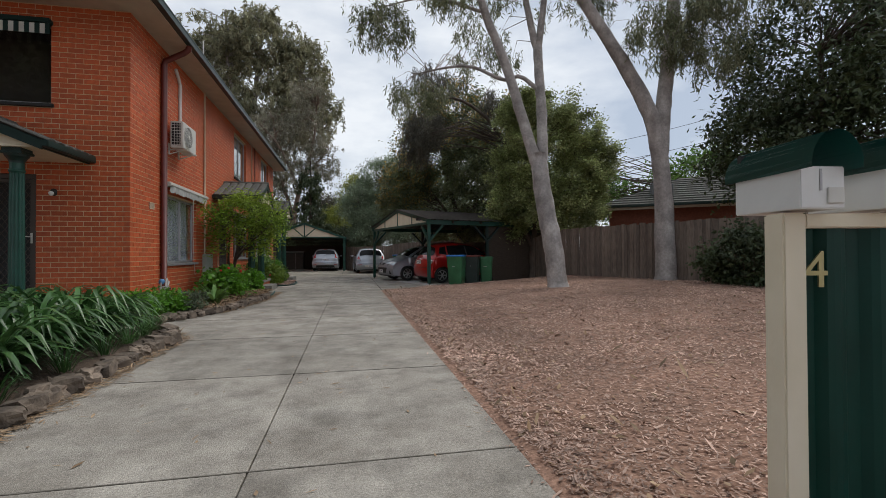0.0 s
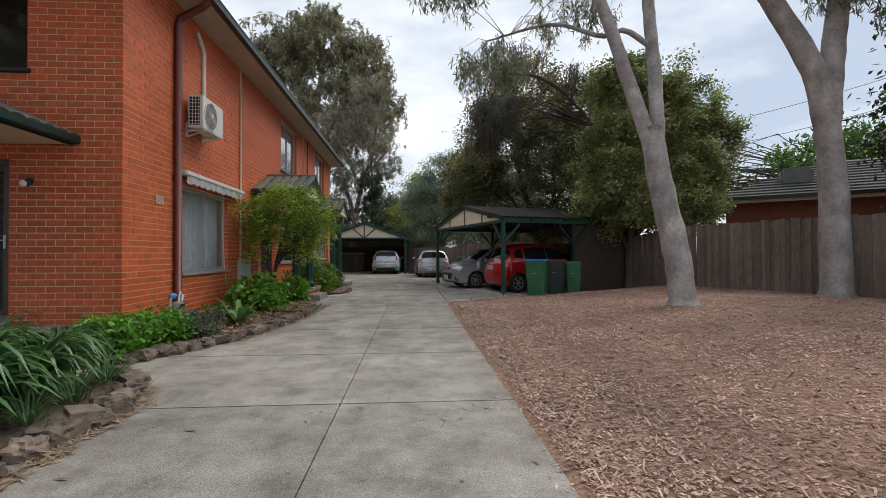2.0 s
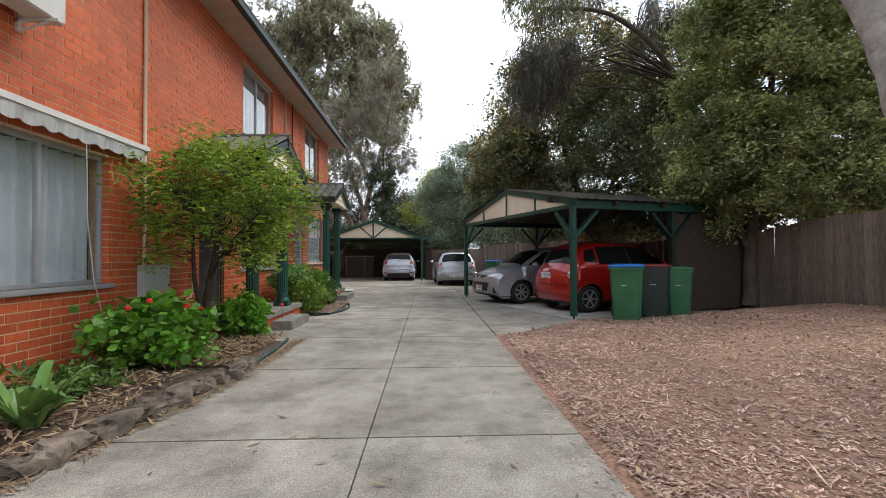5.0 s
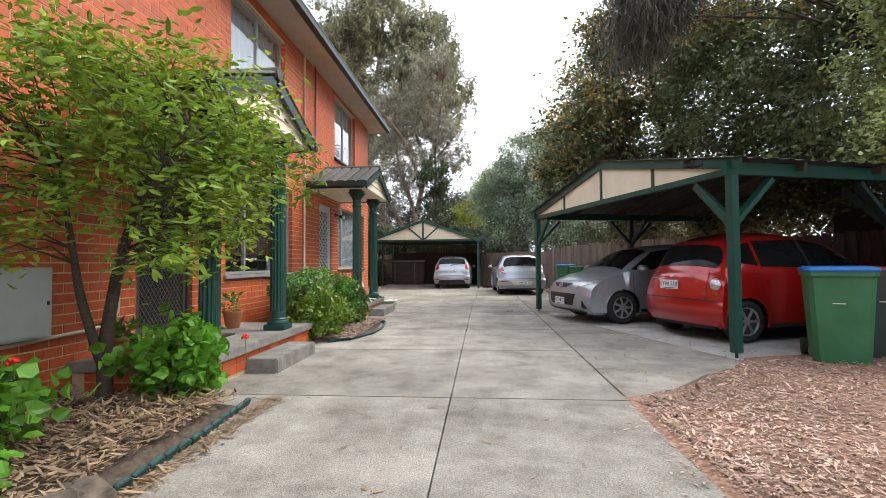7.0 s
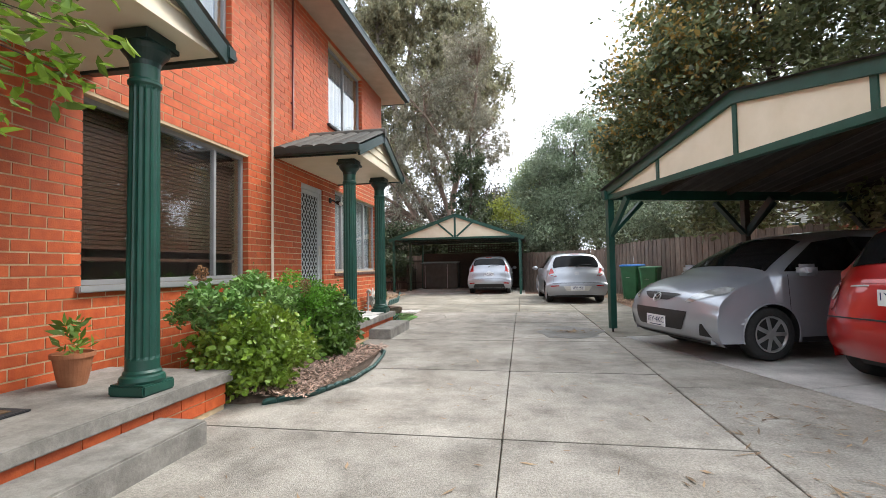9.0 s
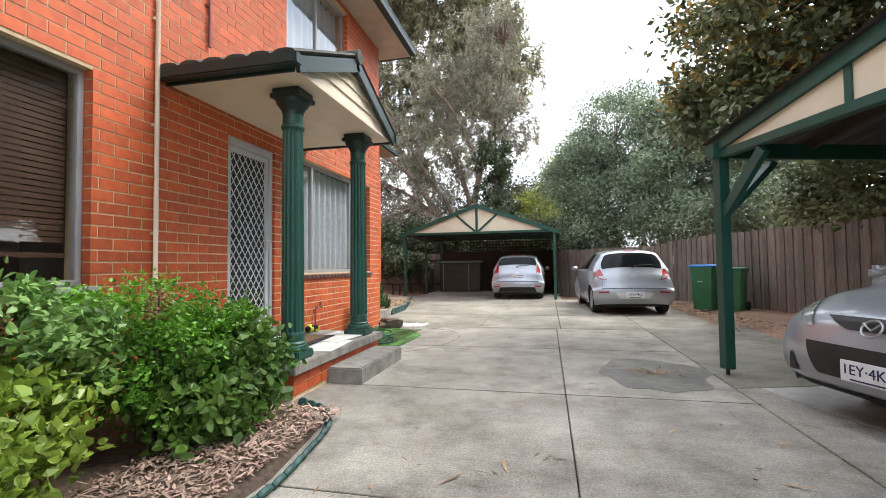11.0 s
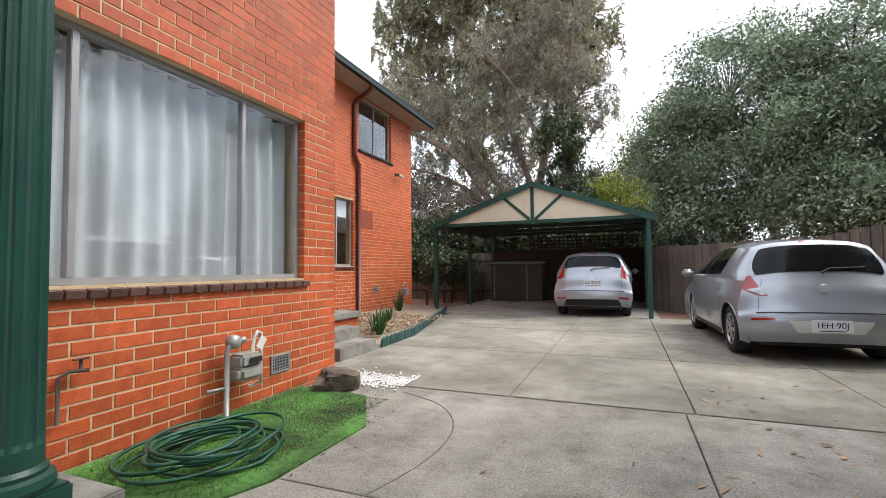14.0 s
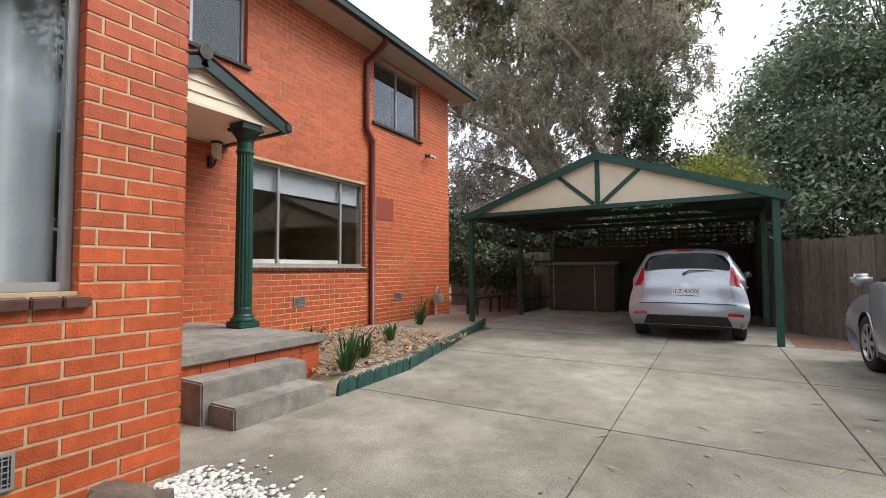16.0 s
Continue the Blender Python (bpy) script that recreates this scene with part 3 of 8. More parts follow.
def mesh_door(name, label, m, hole, frame_mat, lattice_mat, pitch=0.098):
    """A security screen door: frame, diamond grille of crossed wires, dark leaf behind, lever and threshold."""
    u0, u1, z0, z1 = hole
    door = tagged(new(name), label, "door", kind="structure")
    door.matrix_basis = m
    jamb = bmesh.new()
    for dims in ((u0, u0 + 0.05, 0.03, 0.1, z0, z1), (u1 - 0.05, u1, 0.03, 0.1, z0, z1), (u0 + 0.05, u1 - 0.05, 0.03, 0.1, z1 - 0.09, z1)):
        box(jamb, *dims, bevel=0.004)
    part("door_frame", jamb, frame_mat, door)
    a, b, c, d = u0 + 0.055, u1 - 0.055, z0 + 0.01, z1 - 0.095
    st = bmesh.new()
    for dims in ((a, a + 0.055, 0.05, 0.085, c, d), (b - 0.055, b, 0.05, 0.085, c, d), (a + 0.055, b - 0.055, 0.05, 0.085, d - 0.06, d), (a + 0.055, b - 0.055, 0.05, 0.085, c, c + 0.08)):
        box(st, *dims, bevel=0.003)
    leaf = part("screen_door", st, frame_mat, door)
    gr = bmesh.new()
    a2, b2, c2, d2 = a + 0.05, b - 0.05, c + 0.075, d - 0.055
    w, h = b2 - a2, d2 - c2
    slope = 1.35
    k = -h / slope
    while k < w:
        for sgn in (1, -1):
            p0, p1 = max(0.0, k), min(w, k + h / slope)
            if p1 - p0 < 0.01:
                continue
            q0, q1 = (p0 - k) * slope, (p1 - k) * slope
            if sgn < 0:
                pts = [(a2 + w - p0, 0.062, c2 + q0), (a2 + w - p1, 0.062, c2 + q1)]
            else:
                pts = [(a2 + p0, 0.066, c2 + q0), (a2 + p1, 0.066, c2 + q1)]
            tube(gr, pts, 0.0068, 4, cap=False)
        k += pitch
    part("grille", gr, lattice_mat, leaf)
    boxed("insect_screen", (a + 0.05, b - 0.05, 0.072, 0.076, c + 0.07, d - 0.05), M_SCREEN, leaf, 0)
    boxed("inner_door", (u0 + 0.05, u1 - 0.05, 0.12, 0.16, z0, z1 - 0.05), M_DARK, door, 0)
    hb = bmesh.new()
    zc = z0 + 0.98
    box(hb, b - 0.045, b - 0.012, 0.035, 0.05, zc - 0.09, zc + 0.09, bevel=0.004)
    tube(hb, [(b - 0.028, 0.04, zc + 0.02), (b - 0.028, 0.005, zc + 0.02), (b - 0.13, 0.0, zc + 0.025)], 0.008, 8)
    part("door_handle", hb, M_PLASTIC, leaf, "pale lever handle")
    boxed("threshold", (u0 - 0.02, u1 + 0.02, -0.1, 0.12, z0 - 0.11, z0 - 0.002), M_STEP, door, 0.008)


M_SCREEN = shade("insect_mesh", (0.022, 0.023, 0.025), (0.04, 0.041, 0.043), 30, 0.8, 0.2, 300)
M_DOORGREY = shade("door_grey", (0.48, 0.5, 0.52), (0.58, 0.6, 0.62), 5, 0.45)
M_BRONZE = shade("brown_door_paint", (0.05, 0.04, 0.035), (0.08, 0.065, 0.055), 5, 0.5)
mesh_door("door_1", "dark security screen door of the front flat", S_FACE, DOOR1, M_BRONZE, M_BRONZE)
mesh_door("door_2", "dark brown security screen door", E_FACE, DOOR2, M_BRONZE, M_BRONZE, 0.06)
mesh_door("door_3", "pale grey security screen door with diamond grille", E_FACE, DOOR3, M_DOORGREY, M_DOORGREY)


# ---- main roof, soffit and gutters ----
def hip_roof(name, x0, x1, y0, y1, z, rise, label):
    roof = tagged(new(name), label, "roof", kind="structure")
    bm = bmesh.new()
    r = (x1 - x0) / 2
    a = [bm.verts.new(p) for p in ((x0, y0, z), (x1, y0, z), (x1, y1, z), (x0, y1, z))]
    t0, t1 = bm.verts.new(((x0 + x1) / 2, y0 + r, z + rise)), bm.verts.new(((x0 + x1) / 2, y1 - r, z + rise))
    for f in ((a[0], a[1], t0), (a[1], a[2], t1, t0), (a[2], a[3], t1), (a[3], a[0], t0, t1), (a[3], a[2], a[1], a[0])):
        bm.faces.new(f)
    bmesh.ops.recalc_face_normals(bm, faces=bm.faces[:])
    part("roof", bm, M_TILE, roof)
    return roof


OVER = 0.52
hip_roof("roof_main", -11.5, FX + OVER, Y0 - OVER, Y1 + OVER, TOP + 0.2, 1.7, "low hipped roof of dark concrete tiles")
hip_roof("roof_back", -12.5, WX4 + OVER, Y1 + OVER + 0.01, Y4 + OVER, TOP4 + 0.2, 1.2, "low hipped roof of the set-back flat")


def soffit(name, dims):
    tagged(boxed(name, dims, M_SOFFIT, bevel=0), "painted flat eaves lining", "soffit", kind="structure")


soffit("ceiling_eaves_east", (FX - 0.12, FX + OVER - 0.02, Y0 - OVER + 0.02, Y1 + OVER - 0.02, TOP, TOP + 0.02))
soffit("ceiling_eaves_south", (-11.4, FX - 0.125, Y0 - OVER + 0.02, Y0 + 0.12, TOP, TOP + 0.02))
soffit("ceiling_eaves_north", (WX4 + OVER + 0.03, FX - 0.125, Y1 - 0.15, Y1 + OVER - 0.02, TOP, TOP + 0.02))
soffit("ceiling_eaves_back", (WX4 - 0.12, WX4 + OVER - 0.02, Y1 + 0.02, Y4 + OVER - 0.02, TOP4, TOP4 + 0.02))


def gutter(name, points, side, label):
    """A square-lined gutter with a rolled lip along a straight run; side: the outward way in plan."""
    g = tagged(new(name), label, "gutter", kind="structure")
    p, q = Vector(points[0]), Vector(points[1])
    d = (q - p).normalized()
    o = Vector((side[0], side[1], 0))
    prof = [(0.0, -0.02), (0.11, -0.02), (0.118, 0.06), (0.128, 0.085), (0.128, 0.1), (0.112, 0.1), (0.1, 0.0), (0.015, 0.0), (0.012, 0.11), (0.0, 0.11)]
    bm = bmesh.new()
    ends = [[bm.verts.new(e + o * a + Vector((0, 0, b))) for a, b in prof] for e in (p, q)]
    n = len(prof)
    for i in range(n):
        bm.faces.new((ends[0][i], ends[0][(i + 1) % n], ends[1][(i + 1) % n], ends[1][i]))
    bm.faces.new(ends[0])
    bm.faces.new(ends[1][::-1])
    bmesh.ops.recalc_face_normals(bm, faces=bm.faces[:])
    part("channel", bm, M_DKGREEN, g)
    return g


gz = TOP + 0.04
gutter("gutter_east", ((FX + OVER - 0.02, Y0 - OVER, gz), (FX + OVER - 0.02, Y1 + OVER, gz)), (1, 0), "dark green metal eaves gutter")
gutter("gutter_south", ((-11.4, Y0 - OVER + 0.02, gz), (FX + OVER - 0.02, Y0 - OVER + 0.02, gz)), (0, -1), "dark green metal eaves gutter")
gutter("gutter_north", ((WX4 + OVER, Y1 + OVER - 0.02, gz), (FX + OVER - 0.02, Y1 + OVER - 0.02, gz)), (0, 1), "dark green metal eaves gutter")
gutter("gutter_back", ((WX4 + OVER - 0.02, Y1 + OVER + 0.15, TOP4 + 0.04), (WX4 + OVER - 0.02, Y4 + OVER, TOP4 + 0.04)), (1, 0), "dark green metal eaves gutter")


def downpipe(name, x, y, z1, reach, material, radius=0.045, z0=0.0, label="dark red rectangular downpipe fixed to the brick wall", kink=False):
    """A downpipe on an east face, with a swan neck out to the gutter."""
    dp = thing(name, label, "downpipe")
    bm = bmesh.new()
    pts = [(x + 0.06, y, z0), (x + 0.06, y, z1 - 0.42)]
    if kink:
        pts = [(x + 0.06, y, z0), (x + 0.06, y, z1 - 1.95), (x + 0.07, y, z1 - 1.86), (x + 0.07, y - 0.16, z1 - 1.7), (x + 0.06, y - 0.18, z1 - 1.62), (x + 0.06, y - 0.18, z1 - 0.42)]
    yy = pts[-1][1]
    pts += [(x + 0.08, yy, z1 - 0.32), (x + reach - 0.08, yy, z1 - 0.12), (x + reach, yy, z1 - 0.05), (x + reach, yy, z1 + 0.05)]
    tube(bm, pts, radius, 10)
    part("pipe", bm, material, dp, smooth=True)
    for z in [z0 + 0.9 + 1.6 * i for i in range(int((z1 - z0 - 0.9) / 1.6))]:
        boxed("bracket", (x + 0.002, x + 0.03, y - 0.07, y + 0.07, z - 0.015, z + 0.015), material, dp, 0.003)
    return dp


downpipe("downpipe", FX, 13.68, TOP, 0.52, M_REDPIPE, 0.06)
downpipe("downpipe", WX4, 33.1, TOP4, 0.52, M_REDPIPE, 0.055, kink=True)


def thin_pipe(y, z0, z1, material, label, radius=0.017, x=FX):
    tp = thing("service_pipe", label, "pipe")
    bm = bmesh.new()
    tube(bm, [(x + 0.025, y, z0), (x + 0.025, y, z1)], radius, 8)
    part("pipe", bm, material, tp, smooth=True)
    for z in np.arange(z0 + 0.4, z1, 0.9):
        boxed("saddle", (x + 0.002, x + 0.02, y - 0.035, y + 0.035, z - 0.01, z + 0.01), material, tp, 0)


thin_pipe(16.47, 0.6, TOP, M_CREAMPIPE, "cream service pipe running up the brick wall", 0.022)
thin_pipe(22.38, 0.1, TOP, M_CREAMPIPE, "cream service pipe beside the entry porch", 0.02)
thin_pipe(22.98, 3.25, TOP, M_REDPIPE, "thin salmon pipe above the porch roof", 0.016)


# ---- entry porches ----
def column(parent, x, y, z0, z1):
    """A fluted round column on a square plinth, with a spreading square capital."""
    h = z1 - z0
    col = new("column")
    col.parent = parent
    col.matrix_basis = pose(x, y, z0) @ Matrix.Diagonal((0.86, 0.86, 1, 1))
    boxed("plinth", (-0.155, 0.155, -0.155, 0.155, 0.0, 0.075), M_GREEN, col, 0.012)
    bm = bmesh.new()
    prof = [(0.15, 0.072), (0.158, 0.09), (0.15, 0.115), (0.13, 0.125), (0.132, 0.14), (0.118, 0.155), (0.116, 0.22)]
    prof += [(0.116 - 0.012 * i / 6, 0.24 + (h - 0.62) * i / 6) for i in range(7)]
    prof += [(0.104, h - 0.36), (0.118, h - 0.345), (0.118, h - 0.325), (0.104, h - 0.31), (0.104, h - 0.22)]
    lathe(bm, prof, 64, flutes=16, flute_depth=0.011, span=(0.235, h - 0.375))
    part("shaft", bm, M_GREEN, col, smooth=False)
    cb = bmesh.new()
    lathe(cb, [(0.105, h - 0.222), (0.112, h - 0.19), (0.135, h - 0.155), (0.165, h - 0.125), (0.178, h - 0.09)], 32)
    box(cb, -0.17, 0.17, -0.17, 0.17, h - 0.09, h - 0.05, bevel=0.008)
    box(cb, -0.15, 0.15, -0.15, 0.15, h - 0.05, h - 0.002, bevel=0.006)
    part("capital", cb, M_DKGREEN, col)


def porch(name, m, width, depth, slab_z, col_z, cols, slab_y, front=1.15, step_y=None, label=""):
    """A gabled entry porch in its own plan: x out from the wall, y along it from the gable's middle."""
    p = thing(name, label, "porch", "entry porches", m)
    if slab_y:
        bm = bmesh.new()
        box(bm, 0.002, front, slab_y[0], slab_y[1], slab_z - 0.085, slab_z, bevel=0.008)
        part("floor_slab", bm, M_STEP, p, "smooth grey concrete porch floor")
        n = int((slab_y[1] - slab_y[0]) / BRICK)
        base = new("brick_base")
        base.parent = p
        core = bmesh.new()
        box(core, 0.02, front - 0.05, slab_y[0] + 0.05, slab_y[1] - 0.05, -0.05, slab_z - 0.086)
        part("fill", core, M_MORTAR, base)
        ln = (slab_y[1] - slab_y[0] - 0.08) / n
        fb = bmesh.new()
        box(fb, -0.05, 0.0, -ln / 2 + 0.005, ln / 2 - 0.005, -0.038, 0.038)
        me = mesh_of("brick", fb, M_BRICK)
        rows = max(1, round((slab_z - 0.085) / 0.09))
        for k in range(rows):
            for i in range(n):
                ob = new("brick", me)
                ob.parent = base
                ob.matrix_basis = pose(front - 0.04, slab_y[0] + 0.04 + (i + 0.5) * ln, slab_z - 0.13 - k * 0.088)
            for sgn, ye in ((1, slab_y[1] - 0.04), (-1, slab_y[0] + 0.04)):
                for i in range(int((front - 0.1) / ln)):
                    ob = new("brick", me)
                    ob.parent = base
                    ob.matrix_basis = pose(front - 0.05 - (i + 0.5) * ln, ye, slab_z - 0.13 - k * 0.088, 0, 0, 90 * sgn)
    if step_y:
        boxed("step", (front - 0.05, front + 0.3, step_y[0], step_y[1], -0.02, 0.15), M_STEP, p, 0.012, "grey concrete step")
    for c in cols:
        column(p, c[0], c[1], slab_z, col_z)
    h = width / 2
    rise = h * 0.42
    ez = col_z + 0.1
    boxed("ceiling", (0.002, depth - 0.02, -h + 0.03, h - 0.03, col_z, col_z + 0.025), M_CREAM, p, 0)
    for i in range(4):
        bm = bmesh.new()
        za, zb = col_z + 0.03 + i * rise / 4 * 1.05, col_z + 0.03 + (i + 1) * rise / 4 * 1.05
        wa = (h - 0.05) * max(0.02, 1 - (za - col_z - 0.08) / rise) if i else h - 0.03
        wb = (h - 0.05) * max(0.02, 1 - (zb - col_z - 0.08) / rise)
        vs = [bm.verts.new(v) for v in ((depth - 0.03, -wa, za), (depth - 0.03, wa, za), (depth - 0.048, wb, zb), (depth - 0.048, -wb, zb),
                                         (depth - 0.07, -wa, za), (depth - 0.07, wa, za), (depth - 0.07, wb, zb), (depth - 0.07, -wb, zb))]
        for f in ((0, 1, 2, 3), (1, 5, 6, 2), (4, 0, 3, 7), (0, 4, 5, 1), (3, 2, 6, 7)):
            bm.faces.new([vs[j] for j in f])
        part("weatherboard", bm, M_CREAM, p, "cream gable weatherboard")
    for sgn in (1, -1):
        ang = math.atan2(rise, h)
        slope = pose(0, 0, ez + rise) @ pose(0, 0, 0, -sgn * math.degrees(ang))
        ln = h / math.cos(ang) + 0.06
        lo, hi = (0, ln) if sgn > 0 else (-ln, 0)
        boxed("roof_deck", (0.0, depth + 0.03, lo, hi, -0.03, 0.0), M_TIMBER, p, 0, m=slope)
        boxed("bargeboard", (depth, depth + 0.035, lo, hi, -0.13, 0.0), M_DKGREEN, p, 0.004, m=slope)
        rows = 4
        tm = bmesh.new()
        tl = (depth + 0.05) / 6
        for k in range(6):
            tube(tm, [((k + 0.5) * tl, -0.02, 0.0), ((k + 0.5) * tl, ln / rows + 0.03, -0.012)], [0.1, 0.1], 10)
        bmesh.ops.scale(tm, vec=(1, 1, 0.32), verts=tm.verts[:])
        tile_me = mesh_of("tile_course", tm, M_TILE)
        for r in range(rows):
            ob = new("tile_course", tile_me)
            ob.parent = p
            turn = slope @ pose(0, sgn * r * ln / rows, 0.035, 0, 0, 0)
            ob.matrix_basis = turn if sgn > 0 else turn @ Matrix.Diagonal((1, -1, 1, 1))
        gb = bmesh.new()
        yo = sgn * (h + 0.0)
        box(gb, 0.0, depth + 0.05, min(yo, yo + sgn * 0.1), max(yo, yo + sgn * 0.1), ez - 0.1, ez + 0.005, bevel=0.012)
        part("gutter", gb, M_DKGREEN, p, "dark green gutter")
        boxed("fascia", (0.0, depth - 0.03, min(yo - sgn * 0.025, yo), max(yo - sgn * 0.025, yo), ez - 0.12, ez - 0.02), M_DKGREEN, p, 0.003)
    rb = bmesh.new()
    tube(rb, [(0, 0, ez + rise + 0.02), (depth + 0.06, 0, ez + rise + 0.02)], 0.075, 12)
    part("ridge_capping", rb, M_TILE, p)
    return p


porch("entry_porch", pose(FX, 18.45, 0), 2.28, 1.25, 0.3, 2.7, [(0.95, -0.74), (0.95, 0.74)], (-1.3, 1.42), step_y=(-0.35, 0.72), label="gabled entry porch on two dark green fluted columns")
porch("entry_porch", pose(FX, 23.63, 0), 2.28, 1.25, 0.3, 2.7, [(0.95, -0.7), (0.95, 0.75)], (-1.0, 1.02), step_y=(-0.35, 0.86), label="gabled entry porch on two dark green fluted columns")
porch("entry_porch", pose(-5.55, Y0, 0, 0, 0, -90), 2.28, 1.25, 0.3, 2.7, [(1.05, -0.7), (1.05, 0.7)], (-1.2, 1.2), label="front entry porch with dark green fluted columns")
porch("entry_porch", pose(WX4, 28.88, 0), 2.1, 1.25, 0.47, 2.86, [(1.08, 0.64)], (-1.14, 0.74), front=2.3, label="set-back entry porch with one fluted column and a deep slab")
st4 = thing("entry_steps", "two grey concrete steps up to the set-back porch", "steps")
boxed("step", (-4.72, -4.4, 28.1, 29.1, -0.02, 0.31), M_STEP, st4, 0.012)
boxed("step", (-4.7, -4.1, 28.16, 29.04, -0.02, 0.155), M_STEP, st4, 0.012)


# ---- carports ----
def carport_near():
    cp = thing("carport", "green-framed gabled carport with cream gable panels", "carport", at=Matrix(((CP_IN.x, CP_SIDE.x, 0, CP_POST.x), (CP_IN.y, CP_SIDE.y, 0, CP_POST.y), (0, 0, 1, 0), (0, 0, 0, 1))))
    w, deep, zl, za = 5.44, 5.0, 2.17, 2.88
    for x in (0.0, 2.45, deep - 0.1):
        for y in (0.0, w):
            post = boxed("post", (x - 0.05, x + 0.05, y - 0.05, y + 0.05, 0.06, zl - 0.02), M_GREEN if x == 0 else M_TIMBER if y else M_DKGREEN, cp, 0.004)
            boxed("post_shoe", (x - 0.012, x + 0.012, y - 0.012, y + 0.012, -0.05, 0.075), M_DARK, post, 0)
            for sx, sy in ((1, 0), (-1, 0), (0, 1 if y == 0 else -1)):
                if (x == 0 and sx < 0) or (x > 4 and sx > 0):
                    continue
                br = bmesh.new()
                box(br, -0.028, 0.028, -0.05, 0.05, 0.0, 0.78)
                bmesh.ops.rotate(br, cent=(0, 0, 0), matrix=Matrix.Rotation(radians(45) * (-sy or 0), 3, "X") @ Matrix.Rotation(radians(45) * sx, 3, "Y"), verts=br.verts[:])
                bmesh.ops.translate(br, vec=(x, y, zl - 0.62), verts=br.verts[:])
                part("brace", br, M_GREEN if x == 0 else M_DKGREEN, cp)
    for y in (0.0, w):
        boxed("beam", (-0.1, deep, y - 0.035, y + 0.035, zl - 0.03, zl + 0.12), M_GREEN, cp, 0.004)
    boxed("front_rail", (-0.04, 0.04, 0.036, w - 0.036, zl - 0.03, zl + 0.05), M_GREEN, cp, 0.004)
    bm = bmesh.new()
    pts = [(0.04, zl + 0.05), (w - 0.04, zl + 0.05), (w - 0.04, zl + 0.16), (w / 2, za - 0.06), (0.04, zl + 0.16)]
    a, b = [bm.verts.new((-0.012, y, z)) for y, z in pts], [bm.verts.new((0.012, y, z)) for y, z in pts]
    bm.faces.new(a)
    bm.faces.new(b[::-1])
    for i in range(5):
        bm.faces.new((a[i], b[i], b[(i + 1) % 5], a[(i + 1) % 5]))
    bmesh.ops.recalc_face_normals(bm, faces=bm.faces[:])
    part("gable_panel", bm, M_CREAM, cp, "cream fibro gable panel")
    for f in (0.25, 0.5, 0.75):
        h = zl + 0.16 + (za - zl - 0.2) * (1 - abs(f - 0.5) * 2) - 0.02
        boxed("stud", (-0.03, -0.013, f * w - 0.03, f * w + 0.03, zl + 0.05, h), M_GREEN, cp, 0.003)
    ang = math.degrees(math.atan2(za - zl - 0.16, w / 2))
    ln = (w / 2) / math.cos(radians(ang)) + 0.18
    for sgn in (1, -1):
        slope = pose(0, w / 2, za) @ pose(0, 0, 0, -sgn * ang)
        lo, hi = (0, ln) if sgn > 0 else (-ln, 0)
        boxed("bargeboard", (-0.05, -0.015, lo, hi, -0.12, 0.01), M_GREEN, cp, 0.004, m=slope)
        sheet = bmesh.new()
        n = 90
        rows = [[sheet.verts.new((-0.1 + (deep + 0.2) * i / n, y, 0.016 + 0.011 * math.sin(i * math.pi / 2 * 1.0))) for i in range(n + 1)] for y in (lo, hi)]
        for i in range(n):
            sheet.faces.new((rows[0][i], rows[0][i + 1], rows[1][i + 1], rows[1][i]))
        bmesh.ops.solidify(sheet, geom=sheet.faces[:], thickness=0.004)
        bmesh.ops.transform(sheet, matrix=slope, verts=sheet.verts[:])
        part("roof_sheet", sheet, M_IRON, cp, "corrugated iron roof sheet")
        for i in range(4):
            boxed("rafter", (0.9 + i * 1.2, 0.95 + i * 1.2, lo * 0.99, hi * 0.99, -0.11, -0.01), M_TIMBER, cp, 0, m=slope)
    # dark boards added in place of the deep shade at the carport's rear
    bm = bmesh.new()
    box(bm, -0.068, 0.068, -0.011, 0.011, 0.04, zl - 0.06)
    board = mesh_of("screen_board", bm, M_TIMBER)
    for i in range(17):
        ob = new("screen_board", board)
        ob.parent = cp
        ob.matrix_basis = pose(2.56 + i * 0.139, 0.055, 0.0)
    for i in range(18):
        ob = new("screen_board", board)
        ob.parent = cp
        ob.matrix_basis = pose(deep - 0.06, 0.14 + i * 0.139, 0.0, 0, 0, 90)
    return cp


carport_near()


